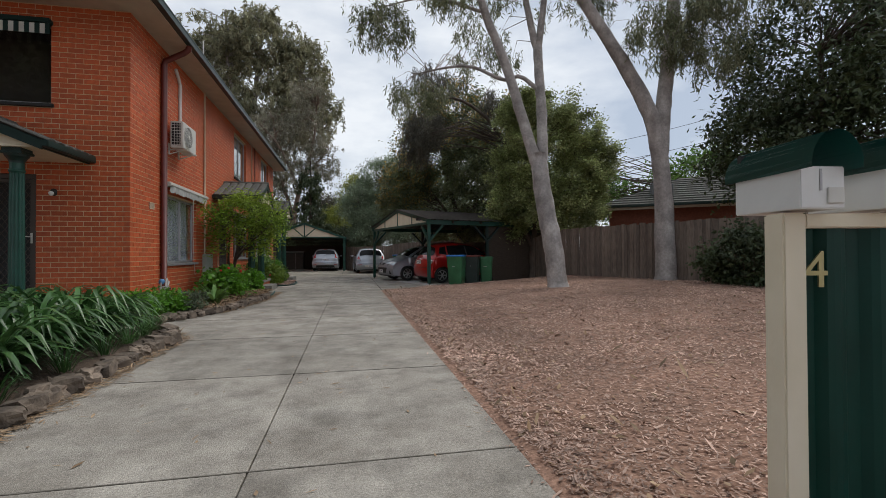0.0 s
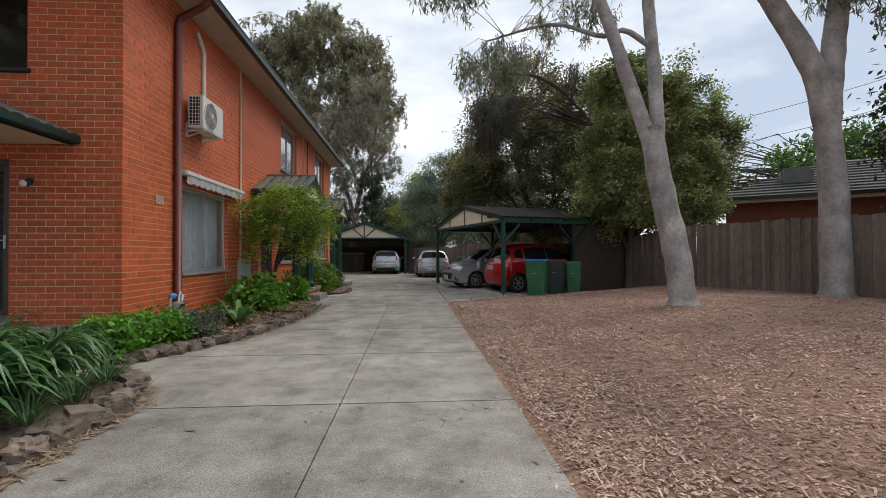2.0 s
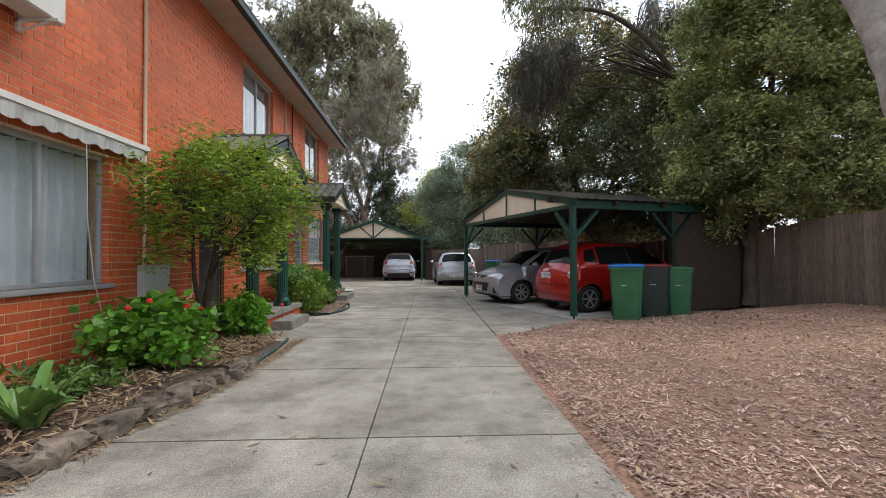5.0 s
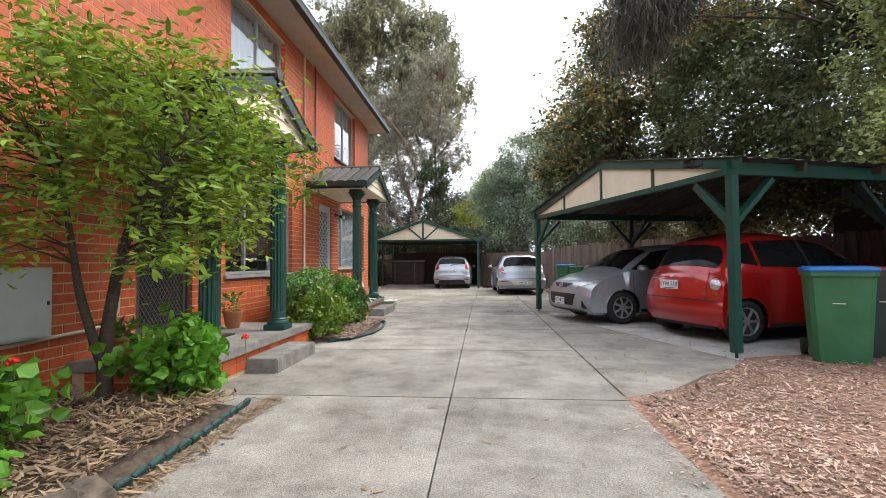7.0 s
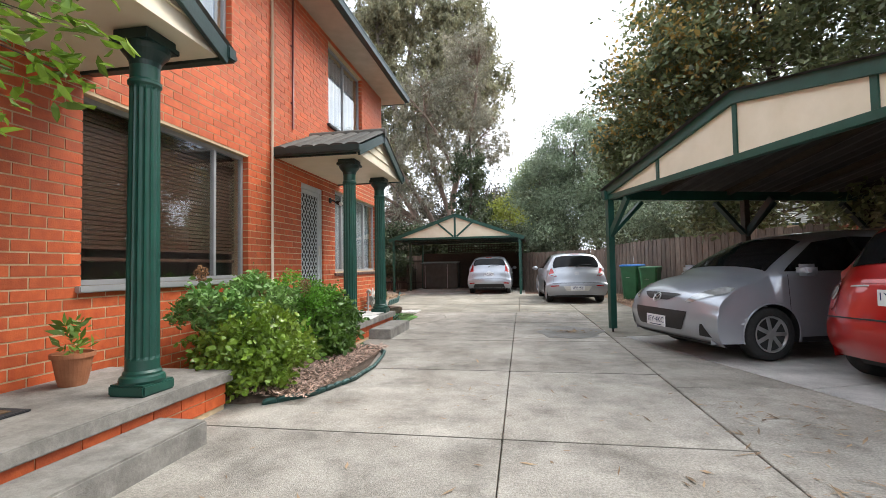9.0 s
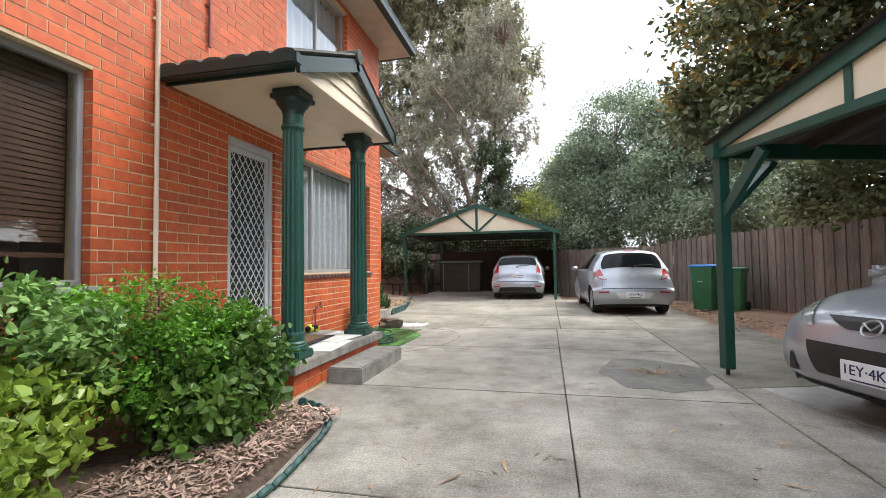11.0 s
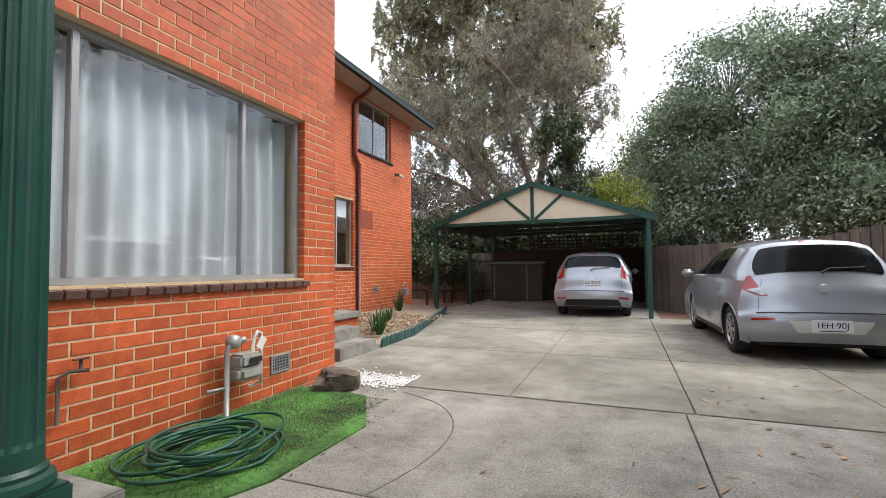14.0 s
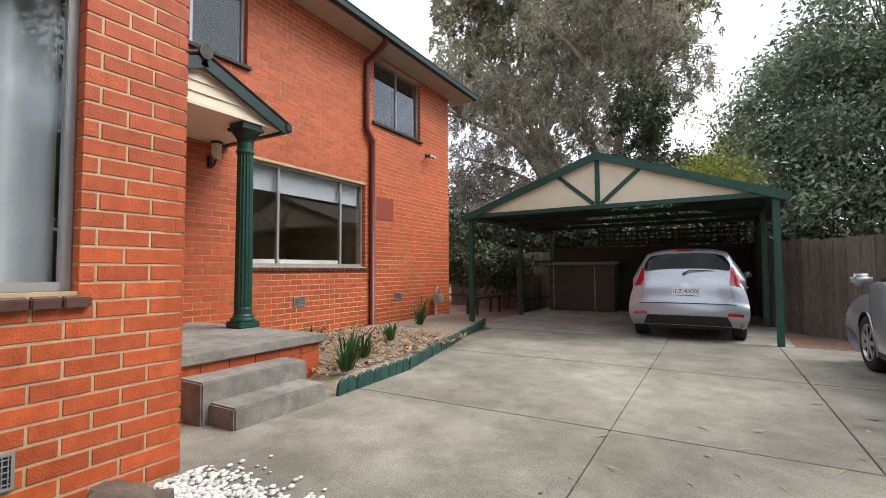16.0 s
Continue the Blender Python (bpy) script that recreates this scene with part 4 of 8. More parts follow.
def carport_far():
    cp = thing("carport", "double carport with cream gable and green steel posts", "carport", at=pose(-2.9, 34.35, 0, 0, 0, -1.0))
    h, deep, zl, za = 2.52, 5.1, 2.2, 3.16
    for x in (-h, h):
        for y in (0.0, 2.6, deep):
            boxed("post", (x - 0.045, x + 0.045, y - 0.045, y + 0.045, -0.02, zl), M_GREEN, cp, 0.004)
        boxed("beam", (x - 0.04, x + 0.04, -0.05, deep + 0.1, zl, zl + 0.09), M_DKGREEN, cp, 0.004)
    boxed("front_rail", (-h, h, -0.05, 0.03, zl - 0.02, zl + 0.055), M_GREEN, cp, 0.004)
    bm = bmesh.new()
    slab_along(bm, [(-h, zl + 0.055), (h, zl + 0.055), (h, zl + 0.09), (0, za - 0.05), (-h, zl + 0.09)], -0.02, 0.0)
    part("gable_panel", bm, M_CREAM, cp, "cream fibro gable panel")
    boxed("king_post", (-0.04, 0.04, -0.045, -0.021, zl + 0.055, za - 0.08), M_GREEN, cp, 0.003)
    for sgn in (1, -1):
        boxed("strut", (-0.035, 0.035, -0.043, -0.022, 0.03, 0.93), M_GREEN, cp, 0.003, m=pose(sgn * 0.04, 0, zl + 0.05, 0, sgn * 49))
        ang = math.degrees(math.atan2(za - zl - 0.06, h))
        ln = h / math.cos(radians(ang)) + 0.2
        lo, hi = (0, ln) if sgn > 0 else (-ln, 0)
        slope = pose(0, 0, za, 0, sgn * ang)
        boxed("bargeboard", (lo, hi, -0.1, -0.06, -0.11, 0.02), M_GREEN, cp, 0.004, m=slope)
        boxed("roof_sheet", (lo, hi, -0.06, deep + 0.15, -0.01, 0.015), M_IRON, cp, 0, m=slope)
    for y in (1.2, 2.6, 3.9):
        boxed("tie_beam", (-h, h, y - 0.03, y + 0.03, zl - 0.02, zl + 0.07), M_DKGREEN, cp, 0.003)
    boxed("light_batten", (0.2, 1.2, 0.9, 0.98, zl + 0.1, zl + 0.16), M_PLASTIC, cp, 0.004)
    return cp


carport_far()


# ---- timber fences ----
def paling_fence(name, line, height, label, first=0, own=300):
    f = tagged(new(name), label, "fence", kind="structure")
    total = sum((Vector(b) - Vector(a)).length for a, b in zip(line, line[1:]))
    n = int(total / 0.105)
    pts = along(line, n)
    shared = []
    for s in range(4):
        bm = bmesh.new()
        hh = height + (s - 1.5) * 0.012
        box(bm, -0.058, 0.058, 0.0, 0.016, 0.0, hh)
        shared.append(mesh_of("paling", bm, M_FENCE))
    rest = bmesh.new()
    made = 0
    for i in range(n - 1):
        d = pts[i + 1] - pts[i]
        yaw = math.degrees(math.atan2(d[1], d[0]))
        z = ground_z(*pts[i]) - 0.04 + random.uniform(-0.012, 0.012)
        m = pose(pts[i][0], pts[i][1], z, 0, random.uniform(-0.5, 0.5), yaw) @ pose(0, 0.017 * (i % 2) + random.uniform(0, 0.0008), 0)
        if i >= first and made < own:
            ob = new("paling", shared[random.randrange(4)])
            ob.parent = f
            ob.matrix_basis = m
            made += 1
        else:
            box(rest, -0.058, 0.058, 0.0, 0.016, 0.0, height + random.uniform(-0.02, 0.02), m=m)
    if len(rest.verts):
        tagged(part("palings", rest, M_FENCES, f), kind="stuff")
    else:
        rest.free()
    for za in (0.35, height - 0.3):
        bm = bmesh.new()
        for a, b in zip(line, line[1:]):
            a3, b3 = Vector((*a, ground_z(*a) + za)), Vector((*b, ground_z(*b) + za))
            nrm = Vector((-(b3 - a3).y, (b3 - a3).x, 0)).normalized() * 0.06
            tube(bm, [a3 + nrm, b3 + nrm], 0.035, 4)
        part("rail", bm, M_TIMBER, f)


paling_fence("fence_east", FENCE_LINE[::-1], 1.72, "tall weathered grey-brown timber paling fence", first=0)
paling_fence("fence_north", [(-0.3, 39.75), (-9.0, 39.75)], 1.75, "weathered timber paling fence behind the carport")
paling_fence("fence_north_west", [(-5.75, 39.6), (-5.75, 37.6)], 1.3, "low weathered timber paling fence beside the carport")


# ---- cars ----
M_SILVER = shade("silver_paint", (0.37, 0.39, 0.43), (0.42, 0.44, 0.48), 3, 0.32, metal=0.5, coat=0.8)
M_RED = shade("red_paint", (0.4, 0.007, 0.006), (0.46, 0.011, 0.009), 3, 0.3, metal=0.3, coat=1.0)
M_CARGLASS = shade("tinted_car_glass", (0.008, 0.009, 0.01), (0.014, 0.015, 0.016), 3, 0.05, spec=0.2)
M_TYRE = shade("tyre_rubber", (0.015, 0.015, 0.015), (0.03, 0.03, 0.03), 30, 0.85, 0.3, 120)
M_RIM = shade("alloy_rim", (0.42, 0.42, 0.43), (0.52, 0.52, 0.53), 8, 0.35, metal=0.7)
M_LAMPRED = shade("red_lamp_lens", (0.34, 0.008, 0.006), (0.42, 0.014, 0.01), 10, 0.12, coat=1.0)
M_LAMPCLEAR = shade("clear_lamp_lens", (0.24, 0.25, 0.25), (0.6, 0.61, 0.6), 7, 0.1, metal=0.4, coat=1.0)
M_PLATE = shade("plate_white", (0.72, 0.73, 0.74), (0.78, 0.79, 0.8), 8, 0.4)
M_PLATETEXT = shade("plate_blue", (0.012, 0.02, 0.09), (0.018, 0.03, 0.12), 8, 0.5)


def lettering(name, text, size, m, material, parent, depth=0.001):
    """Raised lettering in the built-in font, centred."""
    cu = bpy.data.curves.new("lettering", "FONT")
    cu.body, cu.size, cu.align_x, cu.align_y, cu.extrude = text, size, "CENTER", "CENTER", depth
    tmp = bpy.data.objects.new("lettering", cu)
    scene.collection.objects.link(tmp)
    me = bpy.data.meshes.new_from_object(tmp.evaluated_get(bpy.context.evaluated_depsgraph_get()))
    bpy.data.objects.remove(tmp)
    me.materials.clear()
    me.materials.append(material)
    ob = new(name, me)
    ob.parent = parent
    ob.matrix_basis = m
    return ob


def spline(keys, n, cols=2):
    """Resamples key rows with a smooth curve at even steps of the length in their first columns."""
    k = np.array(keys, dtype=float)
    p = np.vstack([2 * k[0] - k[1], k, 2 * k[-1] - k[-2]])
    out = []
    for i in range(1, len(p) - 2):
        for t in np.linspace(0, 1, 24, endpoint=False):
            a, b, c, d = p[i - 1], p[i], p[i + 1], p[i + 2]
            out.append(0.5 * (2 * b + (c - a) * t + (2 * a - 5 * b + 4 * c - d) * t ** 2 + (3 * b - a - 3 * c + d) * t ** 3))
    out.append(k[-1])
    o = np.array(out)
    s = np.concatenate([[0], np.cumsum(np.linalg.norm(np.diff(o[:, :cols], axis=0), axis=1))])
    q = np.linspace(0, s[-1], n)
    return np.stack([np.interp(q, s, o[:, i]) for i in range(o.shape[1])], axis=1), q / s[-1]


class Shell:
    """A hatchback's skin: a sheet over its length and two side sheets. x runs from the nose (0) to the tail."""

    def __init__(self, keys, half, belt, nose=0.3, tail=0.2):
        self.k, self.v = spline(keys, 110)
        self.keys, self.half, self.belt, self.nose, self.tail = keys, half, belt, nose, tail
        self.len = self.k[:, 0].max()
        e = np.array([self.top(v, 1.0) for v in self.v])
        self.edge = e
        up = e[np.argmin(e[:, 0]):np.argmax(e[:, 0]) + 1]
        self.ex, self.ez, self.ey = np.maximum.accumulate(up[:, 0]), up[:, 2], up[:, 1]

    def top(self, v, u):
        x, z, w = (np.interp(v, self.v, self.k[:, i]) for i in range(3))
        a = abs(u)
        if x < self.len / 2:
            x = x + self.nose * a ** 2.6 * max(0.0, 1 - x / 1.0)
        else:
            x = x - self.tail * a ** 2.8 * max(0.0, 1 - (self.len - x) / 0.9)
        drop = 0.055 * a ** 4 + 0.02 * a * a
        return np.array((x, u * w, z - drop * (1 if z > 0.6 else 0.4)))

    def side(self, x, t, sgn=1):
        zt, yt = np.interp(x, self.ex, self.ez), np.interp(x, self.ex, self.ey)
        zb = 0.2
        z = zb + (zt - zb) * t
        mid = self.len / 2
        plan = 1 - 0.16 * abs((x - mid) / mid) ** 5
        full = self.half * plan
        if zt > self.belt + 0.02 and z > self.belt:
            f = (z - self.belt) / (zt - self.belt)
            y = full + (yt - full) * f ** 1.15
        else:
            top = min(zt, self.belt)
            f = (z - zb) / max(0.05, top - zb)
            lip = full if zt > self.belt + 0.02 else yt
            y = full * (0.965 + 0.035 * math.sin(min(1, f * 1.25) * math.pi / 2)) * (1 - f ** 4) + lip * f ** 4
        return np.array((x, sgn * y, z))

    def side_z(self, x, z, sgn=1):
        zt = np.interp(x, self.ex, self.ez)
        return self.side(x, min(1.0, max(0.0, (z - 0.2) / (zt - 0.2))), sgn)


def grid_bm(points, flip=False, thick=0.0, push=0.0):
    """A sheet from a grid of places, pushed out along its normals."""
    p = np.array(points)
    if push:
        du, dv = np.gradient(p, axis=0), np.gradient(p, axis=1)
        nrm = np.cross(du, dv)
        nrm /= np.maximum(np.linalg.norm(nrm, axis=2), 1e-9)[..., None]
        p = p + nrm * push
    bm = bmesh.new()
    vs = [[bm.verts.new(q) for q in row] for row in p]
    for a, b in zip(vs, vs[1:]):
        for i in range(len(a) - 1):
            bm.faces.new((a[i], b[i], b[i + 1], a[i + 1]) if not flip else (a[i], a[i + 1], b[i + 1], b[i]))
    return bm


def wheel(car, x, y, out, radius, spokes):
    w = new("wheel")
    w.parent = car
    w.matrix_basis = pose(x, y, radius, -90 * out)
    bm = bmesh.new()
    r = radius
    lathe(bm, [(r * 0.66, -0.19), (r * 0.93, -0.19), (r, -0.16), (r, -0.03), (r * 0.96, -0.004), (r * 0.8, 0.004), (r * 0.67, -0.006), (r * 0.66, -0.02)], 36)
    part("tyre", bm, M_TYRE, w, smooth=True)
    rb = bmesh.new()
    lathe(rb, [(r * 0.6, -0.06), (r * 0.675, -0.03), (r * 0.675, 0.0), (r * 0.635, 0.002), (r * 0.6, -0.02), (r * 0.58, -0.07)], 36)
    lathe(rb, [(r * 0.16, -0.05), (r * 0.18, -0.004), (r * 0.1, 0.004)], 16)
    for i in range(spokes):
        box(rb, r * 0.12, r * 0.62, -r * 0.075, r * 0.075, -0.014, -0.002, bevel=0.004, m=pose(0, 0, 0, 0, 0, i * 360 / spokes))
    part("rim", rb, M_RIM, w)
    db = bmesh.new()
    lathe(db, [(r * 0.6, -0.1), (r * 0.6, -0.075)], 24)
    part("brake_backing", db, M_DARK, w)


def hatchback(name, label, m, paint, keys, half, belt, wheels, radius, glass_v, back_v, doors, plates, rear, front, spokes=7, nose=0.16, tail=0.15):
    car = thing(name, label, "car", "parked cars", m)
    sh = Shell(keys, half, belt, nose, tail)
    us = np.sin(np.linspace(-1, 1, 27) * math.pi / 2)
    body = grid_bm([[sh.top(v, u) for u in us] for v in sh.v])
    xs, arch = [sh.ex[0] + 1e-4], radius + 0.042
    for x in sh.ex[1:-1]:
        if x - xs[-1] > 0.002:
            xs.append(x)
    xs.append(sh.ex[-1] - 1e-4)
    for sgn in (1, -1):
        tmp = bpy.data.meshes.new("tmp")
        g = grid_bm([[sh.side(x, t, sgn) for t in np.linspace(0, 1, 42)] for x in xs], flip=sgn < 0)
        for wx in wheels:
            for vt in g.verts:
                dx, dz = vt.co.x - wx, vt.co.z - radius
                far = math.hypot(dx, dz)
                if abs(far - arch) < 0.028:
                    k = arch / far
                    vt.co = Vector(sh.side_z(wx + dx * k, max(0.2, radius + dz * k), sgn))
            inside = [f for f in g.faces if math.hypot(f.calc_center_median().x - wx, f.calc_center_median().z - radius) < arch - 0.003]
            bmesh.ops.delete(g, geom=inside, context="FACES")
        g.to_mesh(tmp)
        g.free()
        body.from_mesh(tmp)
        bpy.data.meshes.remove(tmp)
    bmesh.ops.remove_doubles(body, verts=body.verts[:], dist=0.004)
    bmesh.ops.recalc_face_normals(body, faces=body.faces[:])
    part("body", body, paint, car, smooth=True)
    boxed("underbody", (0.35, sh.len - 0.3, -half * 0.7, half * 0.7, 0.16, 0.34), M_DARK, car, 0.02)

    def top_patch(pname, v0, v1, u0, u1, mat, push=0.008, plabel="", n=21, parent=car, shape=None):
        pts = []
        for a in np.linspace(0, 1, n):
            ua, ub = (u0, u1) if shape is None else shape(a)
            pts.append([sh.top(v0 + (v1 - v0) * a, ua + (ub - ua) * b) for b in np.linspace(0, 1, n)])
        ob = part(pname, grid_bm(pts, push=0.0001), mat, parent, plabel, True)
        p = np.array(pts)
        du, dv = np.gradient(p, axis=0), np.gradient(p, axis=1)
        nr = np.cross(du, dv)
        nr /= np.maximum(np.linalg.norm(nr, axis=2), 1e-9)[..., None]
        c = np.array((sh.len / 2, 0, 0.6))
        s = np.sign(np.sum(nr * (p - c), axis=2).mean()) or 1
        q = p + nr * push * s
        ob.data.vertices.foreach_set("co", q.reshape(-1, 3).astype(np.float32).ravel())
        ob.data.update()
        return ob

    def side_patch(pname, corners, mat, sgn, push=0.005, n=8, plabel=""):
        """corners: x, z of lower front, lower back, upper back, upper front."""
        c = np.array(corners, dtype=float)
        pts = []
        for a in np.linspace(0, 1, n):
            row = []
            for b in np.linspace(0, 1, n):
                q = (c[0] * (1 - b) + c[1] * b) * (1 - a) + (c[3] * (1 - b) + c[2] * b) * a
                s = sh.side_z(q[0], q[1], sgn)
                row.append(s + np.array((0, sgn * push, 0)))
            pts.append(row)
        return part(pname, grid_bm(pts), mat, car, plabel, True)

    top_patch("windscreen", *glass_v, -0.93, 0.93, M_CARGLASS)
    top_patch("rear_window", *back_v, -0.9, 0.9, M_CARGLASS, shape=lambda a: (-0.84 - 0.1 * math.sin(a * math.pi) ** 0.6, 0.84 + 0.1 * math.sin(a * math.pi) ** 0.6))
    for sgn in (1, -1):
        for c in doors:
            side_patch("side_window", c, M_CARGLASS, sgn)
        for i, x in enumerate(wheels):
            y = abs(sh.side_z(x, 0.35)[1])
            arc = [(x + arch * math.cos(a), radius + arch * math.sin(a)) for a in np.linspace(-0.3, math.pi + 0.3, 30)]
            skin = [sh.side_z(px, max(0.2, pz), sgn) for px, pz in arc]
            liner = grid_bm([[q + np.array((0, sgn * 0.001, 0)), q * np.array((1, 0, 1)) + np.array((0, sgn * (y - 0.26), 0))] for q in skin])
            part("wheel_well", liner, M_DARK, car)
            ab = bmesh.new()
            tube(ab, [q + np.array((0, sgn * 0.001, 0)) for q in skin], 0.009, 6)
            part("wheel_arch", ab, paint, car, smooth=True)
            wheel(car, x, sgn * (y - 0.012), sgn, radius, spokes)
        mb = bmesh.new()
        mx = doors[0][0][0] + 0.12
        my = abs(sh.side_z(mx, belt)[1])
        box(mb, mx - 0.06, mx + 0.1, sgn * (my + 0.1) - 0.085, sgn * (my + 0.1) + 0.085, belt - 0.02, belt + 0.11, bevel=0.035)
        part("wing_mirror", mb, paint, car, smooth=True)
        for seam in (doors[0][1][0] + 0.03, doors[1][1][0] + 0.03):
            top_x = seam + (0.0 if seam < 2.5 else 0.03)
            side_patch("door_seam", ((seam - (0.16 if seam > 2.5 else 0), 0.3), (seam + 0.007 - (0.16 if seam > 2.5 else 0), 0.3), (top_x + 0.007, belt), (top_x, belt)), M_DARK, sgn, 0.003, 6)
            hb = bmesh.new()
            hx = seam - 0.17
            hy = abs(sh.side_z(hx, belt - 0.14)[1])
            box(hb, hx - 0.08, hx + 0.08, min(sgn * hy, sgn * (hy + 0.03)), max(sgn * hy, sgn * (hy + 0.03)), belt - 0.16, belt - 0.13, bevel=0.008)
            part("door_handle", hb, paint, car)
        side_patch("door_seam", ((doors[0][0][0] + 0.05, 0.3), (doors[0][0][0] + 0.057, 0.3), (doors[0][0][0] + 0.007, belt), (doors[0][0][0], belt)), M_DARK, sgn, 0.003, 6)
        side_patch("window_trim", ((doors[0][1][0], doors[0][1][1]), (doors[1][0][0], doors[1][0][1]), (doors[1][3][0], doors[1][3][1]), (doors[0][2][0], doors[0][2][1])), M_DARK, sgn, 0.0045, 4)
        side_patch("sill_trim", ((wheels[0] + radius + 0.06, 0.205), (wheels[1] - radius - 0.06, 0.205), (wheels[1] - radius - 0.06, 0.26), (wheels[0] + radius + 0.06, 0.26)), M_DARK, sgn, 0.004, 4)
    for v0, v1, u0, u1, mat, pname, plabel, *shape in rear + front:
        both = pname in ("tail_lamp", "headlamp", "fog_recess", "reflector", "tail_lamp_lens", "tailgate_seam")
        for sgn in ((1, -1) if both else (1,)):
            top_patch(pname, v0, v1, u0 * sgn, u1 * sgn, mat, 0.008 if pname != "tail_lamp_lens" else 0.013, plabel, shape=(lambda a, s=sgn, f=shape[0]: (f(a)[0] * s, f(a)[1] * s)) if shape else None)
    for text, v, facing in plates:
        p = sh.top(v, 0.0)
        out = -1 if facing == "front" else 1
        lean = 0
        pl = boxed("number_plate", (-0.006, 0.006, -0.186, 0.186, -0.067, 0.067), M_PLATE, car, 0.004, "white number plate with dark blue characters", m=pose(p[0] + out * 0.018, 0, p[2], 0, lean))
        turn = Matrix(((0, 0, out, p[0] + out * 0.0255), (out, 0, 0, 0), (0, 1, 0, p[2] + 0.008), (0, 0, 0, 1)))
        if text:
            lettering("plate_characters", text, 0.092, turn, M_PLATETEXT, pl)
        else:
            for i in range(6):
                boxed("plate_mark", (p[0] + out * 0.024, p[0] + out * 0.026, -0.135 + i * 0.045 + (0.02 if i > 2 else 0), -0.11 + i * 0.045 + (0.02 if i > 2 else 0), p[2] - 0.03, p[2] + 0.045), M_PLATETEXT, pl, 0)
        boxed("plate_caption", (p[0] + out * 0.024, p[0] + out * 0.0255, -0.12, 0.12, p[2] - 0.056, p[2] - 0.046), M_PLATETEXT, pl, 0)
    return car, sh


HATCH = [(0.18, 0.19, 0.78), (0.05, 0.27, 0.82), (0.0, 0.42, 0.835), (0.02, 0.58, 0.835), (0.09, 0.735, 0.82), (0.4, 0.89, 0.78), (0.8, 0.985, 0.73), (1.2, 1.215, 0.645), (1.58, 1.39, 0.57),
         (2.2, 1.47, 0.575), (2.8, 1.48, 0.58), (3.3, 1.445, 0.585), (3.47, 1.4, 0.59), (3.61, 1.16, 0.66), (3.69, 0.99, 0.72), (3.765, 0.85, 0.78), (3.81, 0.7, 0.815), (3.87, 0.55, 0.825), (3.87, 0.4, 0.82), (3.79, 0.24, 0.77)]
DOORS = [((1.02, 0.98), (2.05, 0.985), (2.05, 1.37), (1.6, 1.31)), ((2.11, 0.985), (2.95, 1.0), (2.92, 1.35), (2.11, 1.375)), ((3.0, 1.01), (3.32, 1.06), (3.22, 1.28), (2.98, 1.33))]


def pos_v(keys, x, z):
    """The place on the outline nearest to x, z."""
    k, v = spline(keys, 400)
    return float(v[np.argmin((k[:, 0] - x) ** 2 + (k[:, 1] - z) ** 2)])


def scaled(keys, lx, hz, wy):
    return [(x * lx, z * hz, w * wy) for x, z, w in keys]


def car_at(a, b, yaw):
    p = CP_POST + CP_IN * a + CP_SIDE * b
    return pose(p.x, p.y, 0.005, 0, 0, yaw)


CP_YAW = math.degrees(math.atan2(CP_IN.y, CP_IN.x))
V = lambda x, z: pos_v(HATCH, x, z)
silver_front = [
    (V(0.01, 0.33), V(0.01, 0.54), -0.62, 0.62, M_DARK, "lower_grille", "black lower grille", lambda a: (-0.48 - 0.12 * a ** 0.6, 0.48 + 0.12 * a ** 0.6)),
    (V(0.05, 0.645), V(0.085, 0.725), -0.36, 0.36, M_DARK, "upper_grille", "slim black upper grille", lambda a: (-0.2 - 0.24 * a ** 0.7, 0.2 + 0.24 * a ** 0.7)),
    (V(0.055, 0.65), V(0.34, 0.865), 0.56, 0.97, M_LAMPCLEAR, "headlamp", "clear swept-back headlamp", lambda a: (0.55 + 0.34 * a ** 1.1, 0.62 + 0.36 * min(1.0, a * 1.5) ** 0.8)),
    (V(0.03, 0.31), V(0.0, 0.43), 0.74, 0.88, M_DARK, "fog_recess", "black fog-lamp recess", lambda a: (0.76 + 0.03 * a, 0.92 - 0.1 * a)),
    (V(0.17, 0.2), V(0.09, 0.25), -0.9, 0.9, M_DARK, "chin_spoiler", "black chin spoiler"),
]
GLASS = (V(0.9, 1.04), V(1.52, 1.365))
BACK = (V(3.5, 1.36), V(3.665, 1.04))
mazda, msh = hatchback("hatchback_car", "silver hatchback parked nose-out under the carport", car_at(-0.32, 3.74, CP_YAW), M_SILVER, HATCH, 0.835, 0.95, (0.84, 3.26), 0.295, GLASS, BACK, DOORS,
                       [("1EY·4KC", V(0.0, 0.4), "front")], [(V(3.76, 0.86), V(3.68, 0.98), 0.66, 0.95, M_LAMPRED, "tail_lamp", "red tail lamp")], silver_front)
bb = bmesh.new()
bp = msh.top(V(0.05, 0.67), 0.0)
for i in range(20):
    a, b = i * math.tau / 20, (i + 1) * math.tau / 20
    tube(bb, [(bp[0] - 0.03 + 0.03 * math.sin(a), 0.062 * math.cos(a), bp[2] + 0.05 * math.sin(a)), (bp[0] - 0.03 + 0.03 * math.sin(b), 0.062 * math.cos(b), bp[2] + 0.05 * math.sin(b))], 0.007, 6)
tube(bb, [(bp[0] - 0.03, -0.05, bp[2] + 0.03), (bp[0] - 0.038, 0.0, bp[2] - 0.01), (bp[0] - 0.03, 0.05, bp[2] + 0.03)], 0.007, 6)
part("badge", bb, M_RIM, mazda, "chrome oval badge")

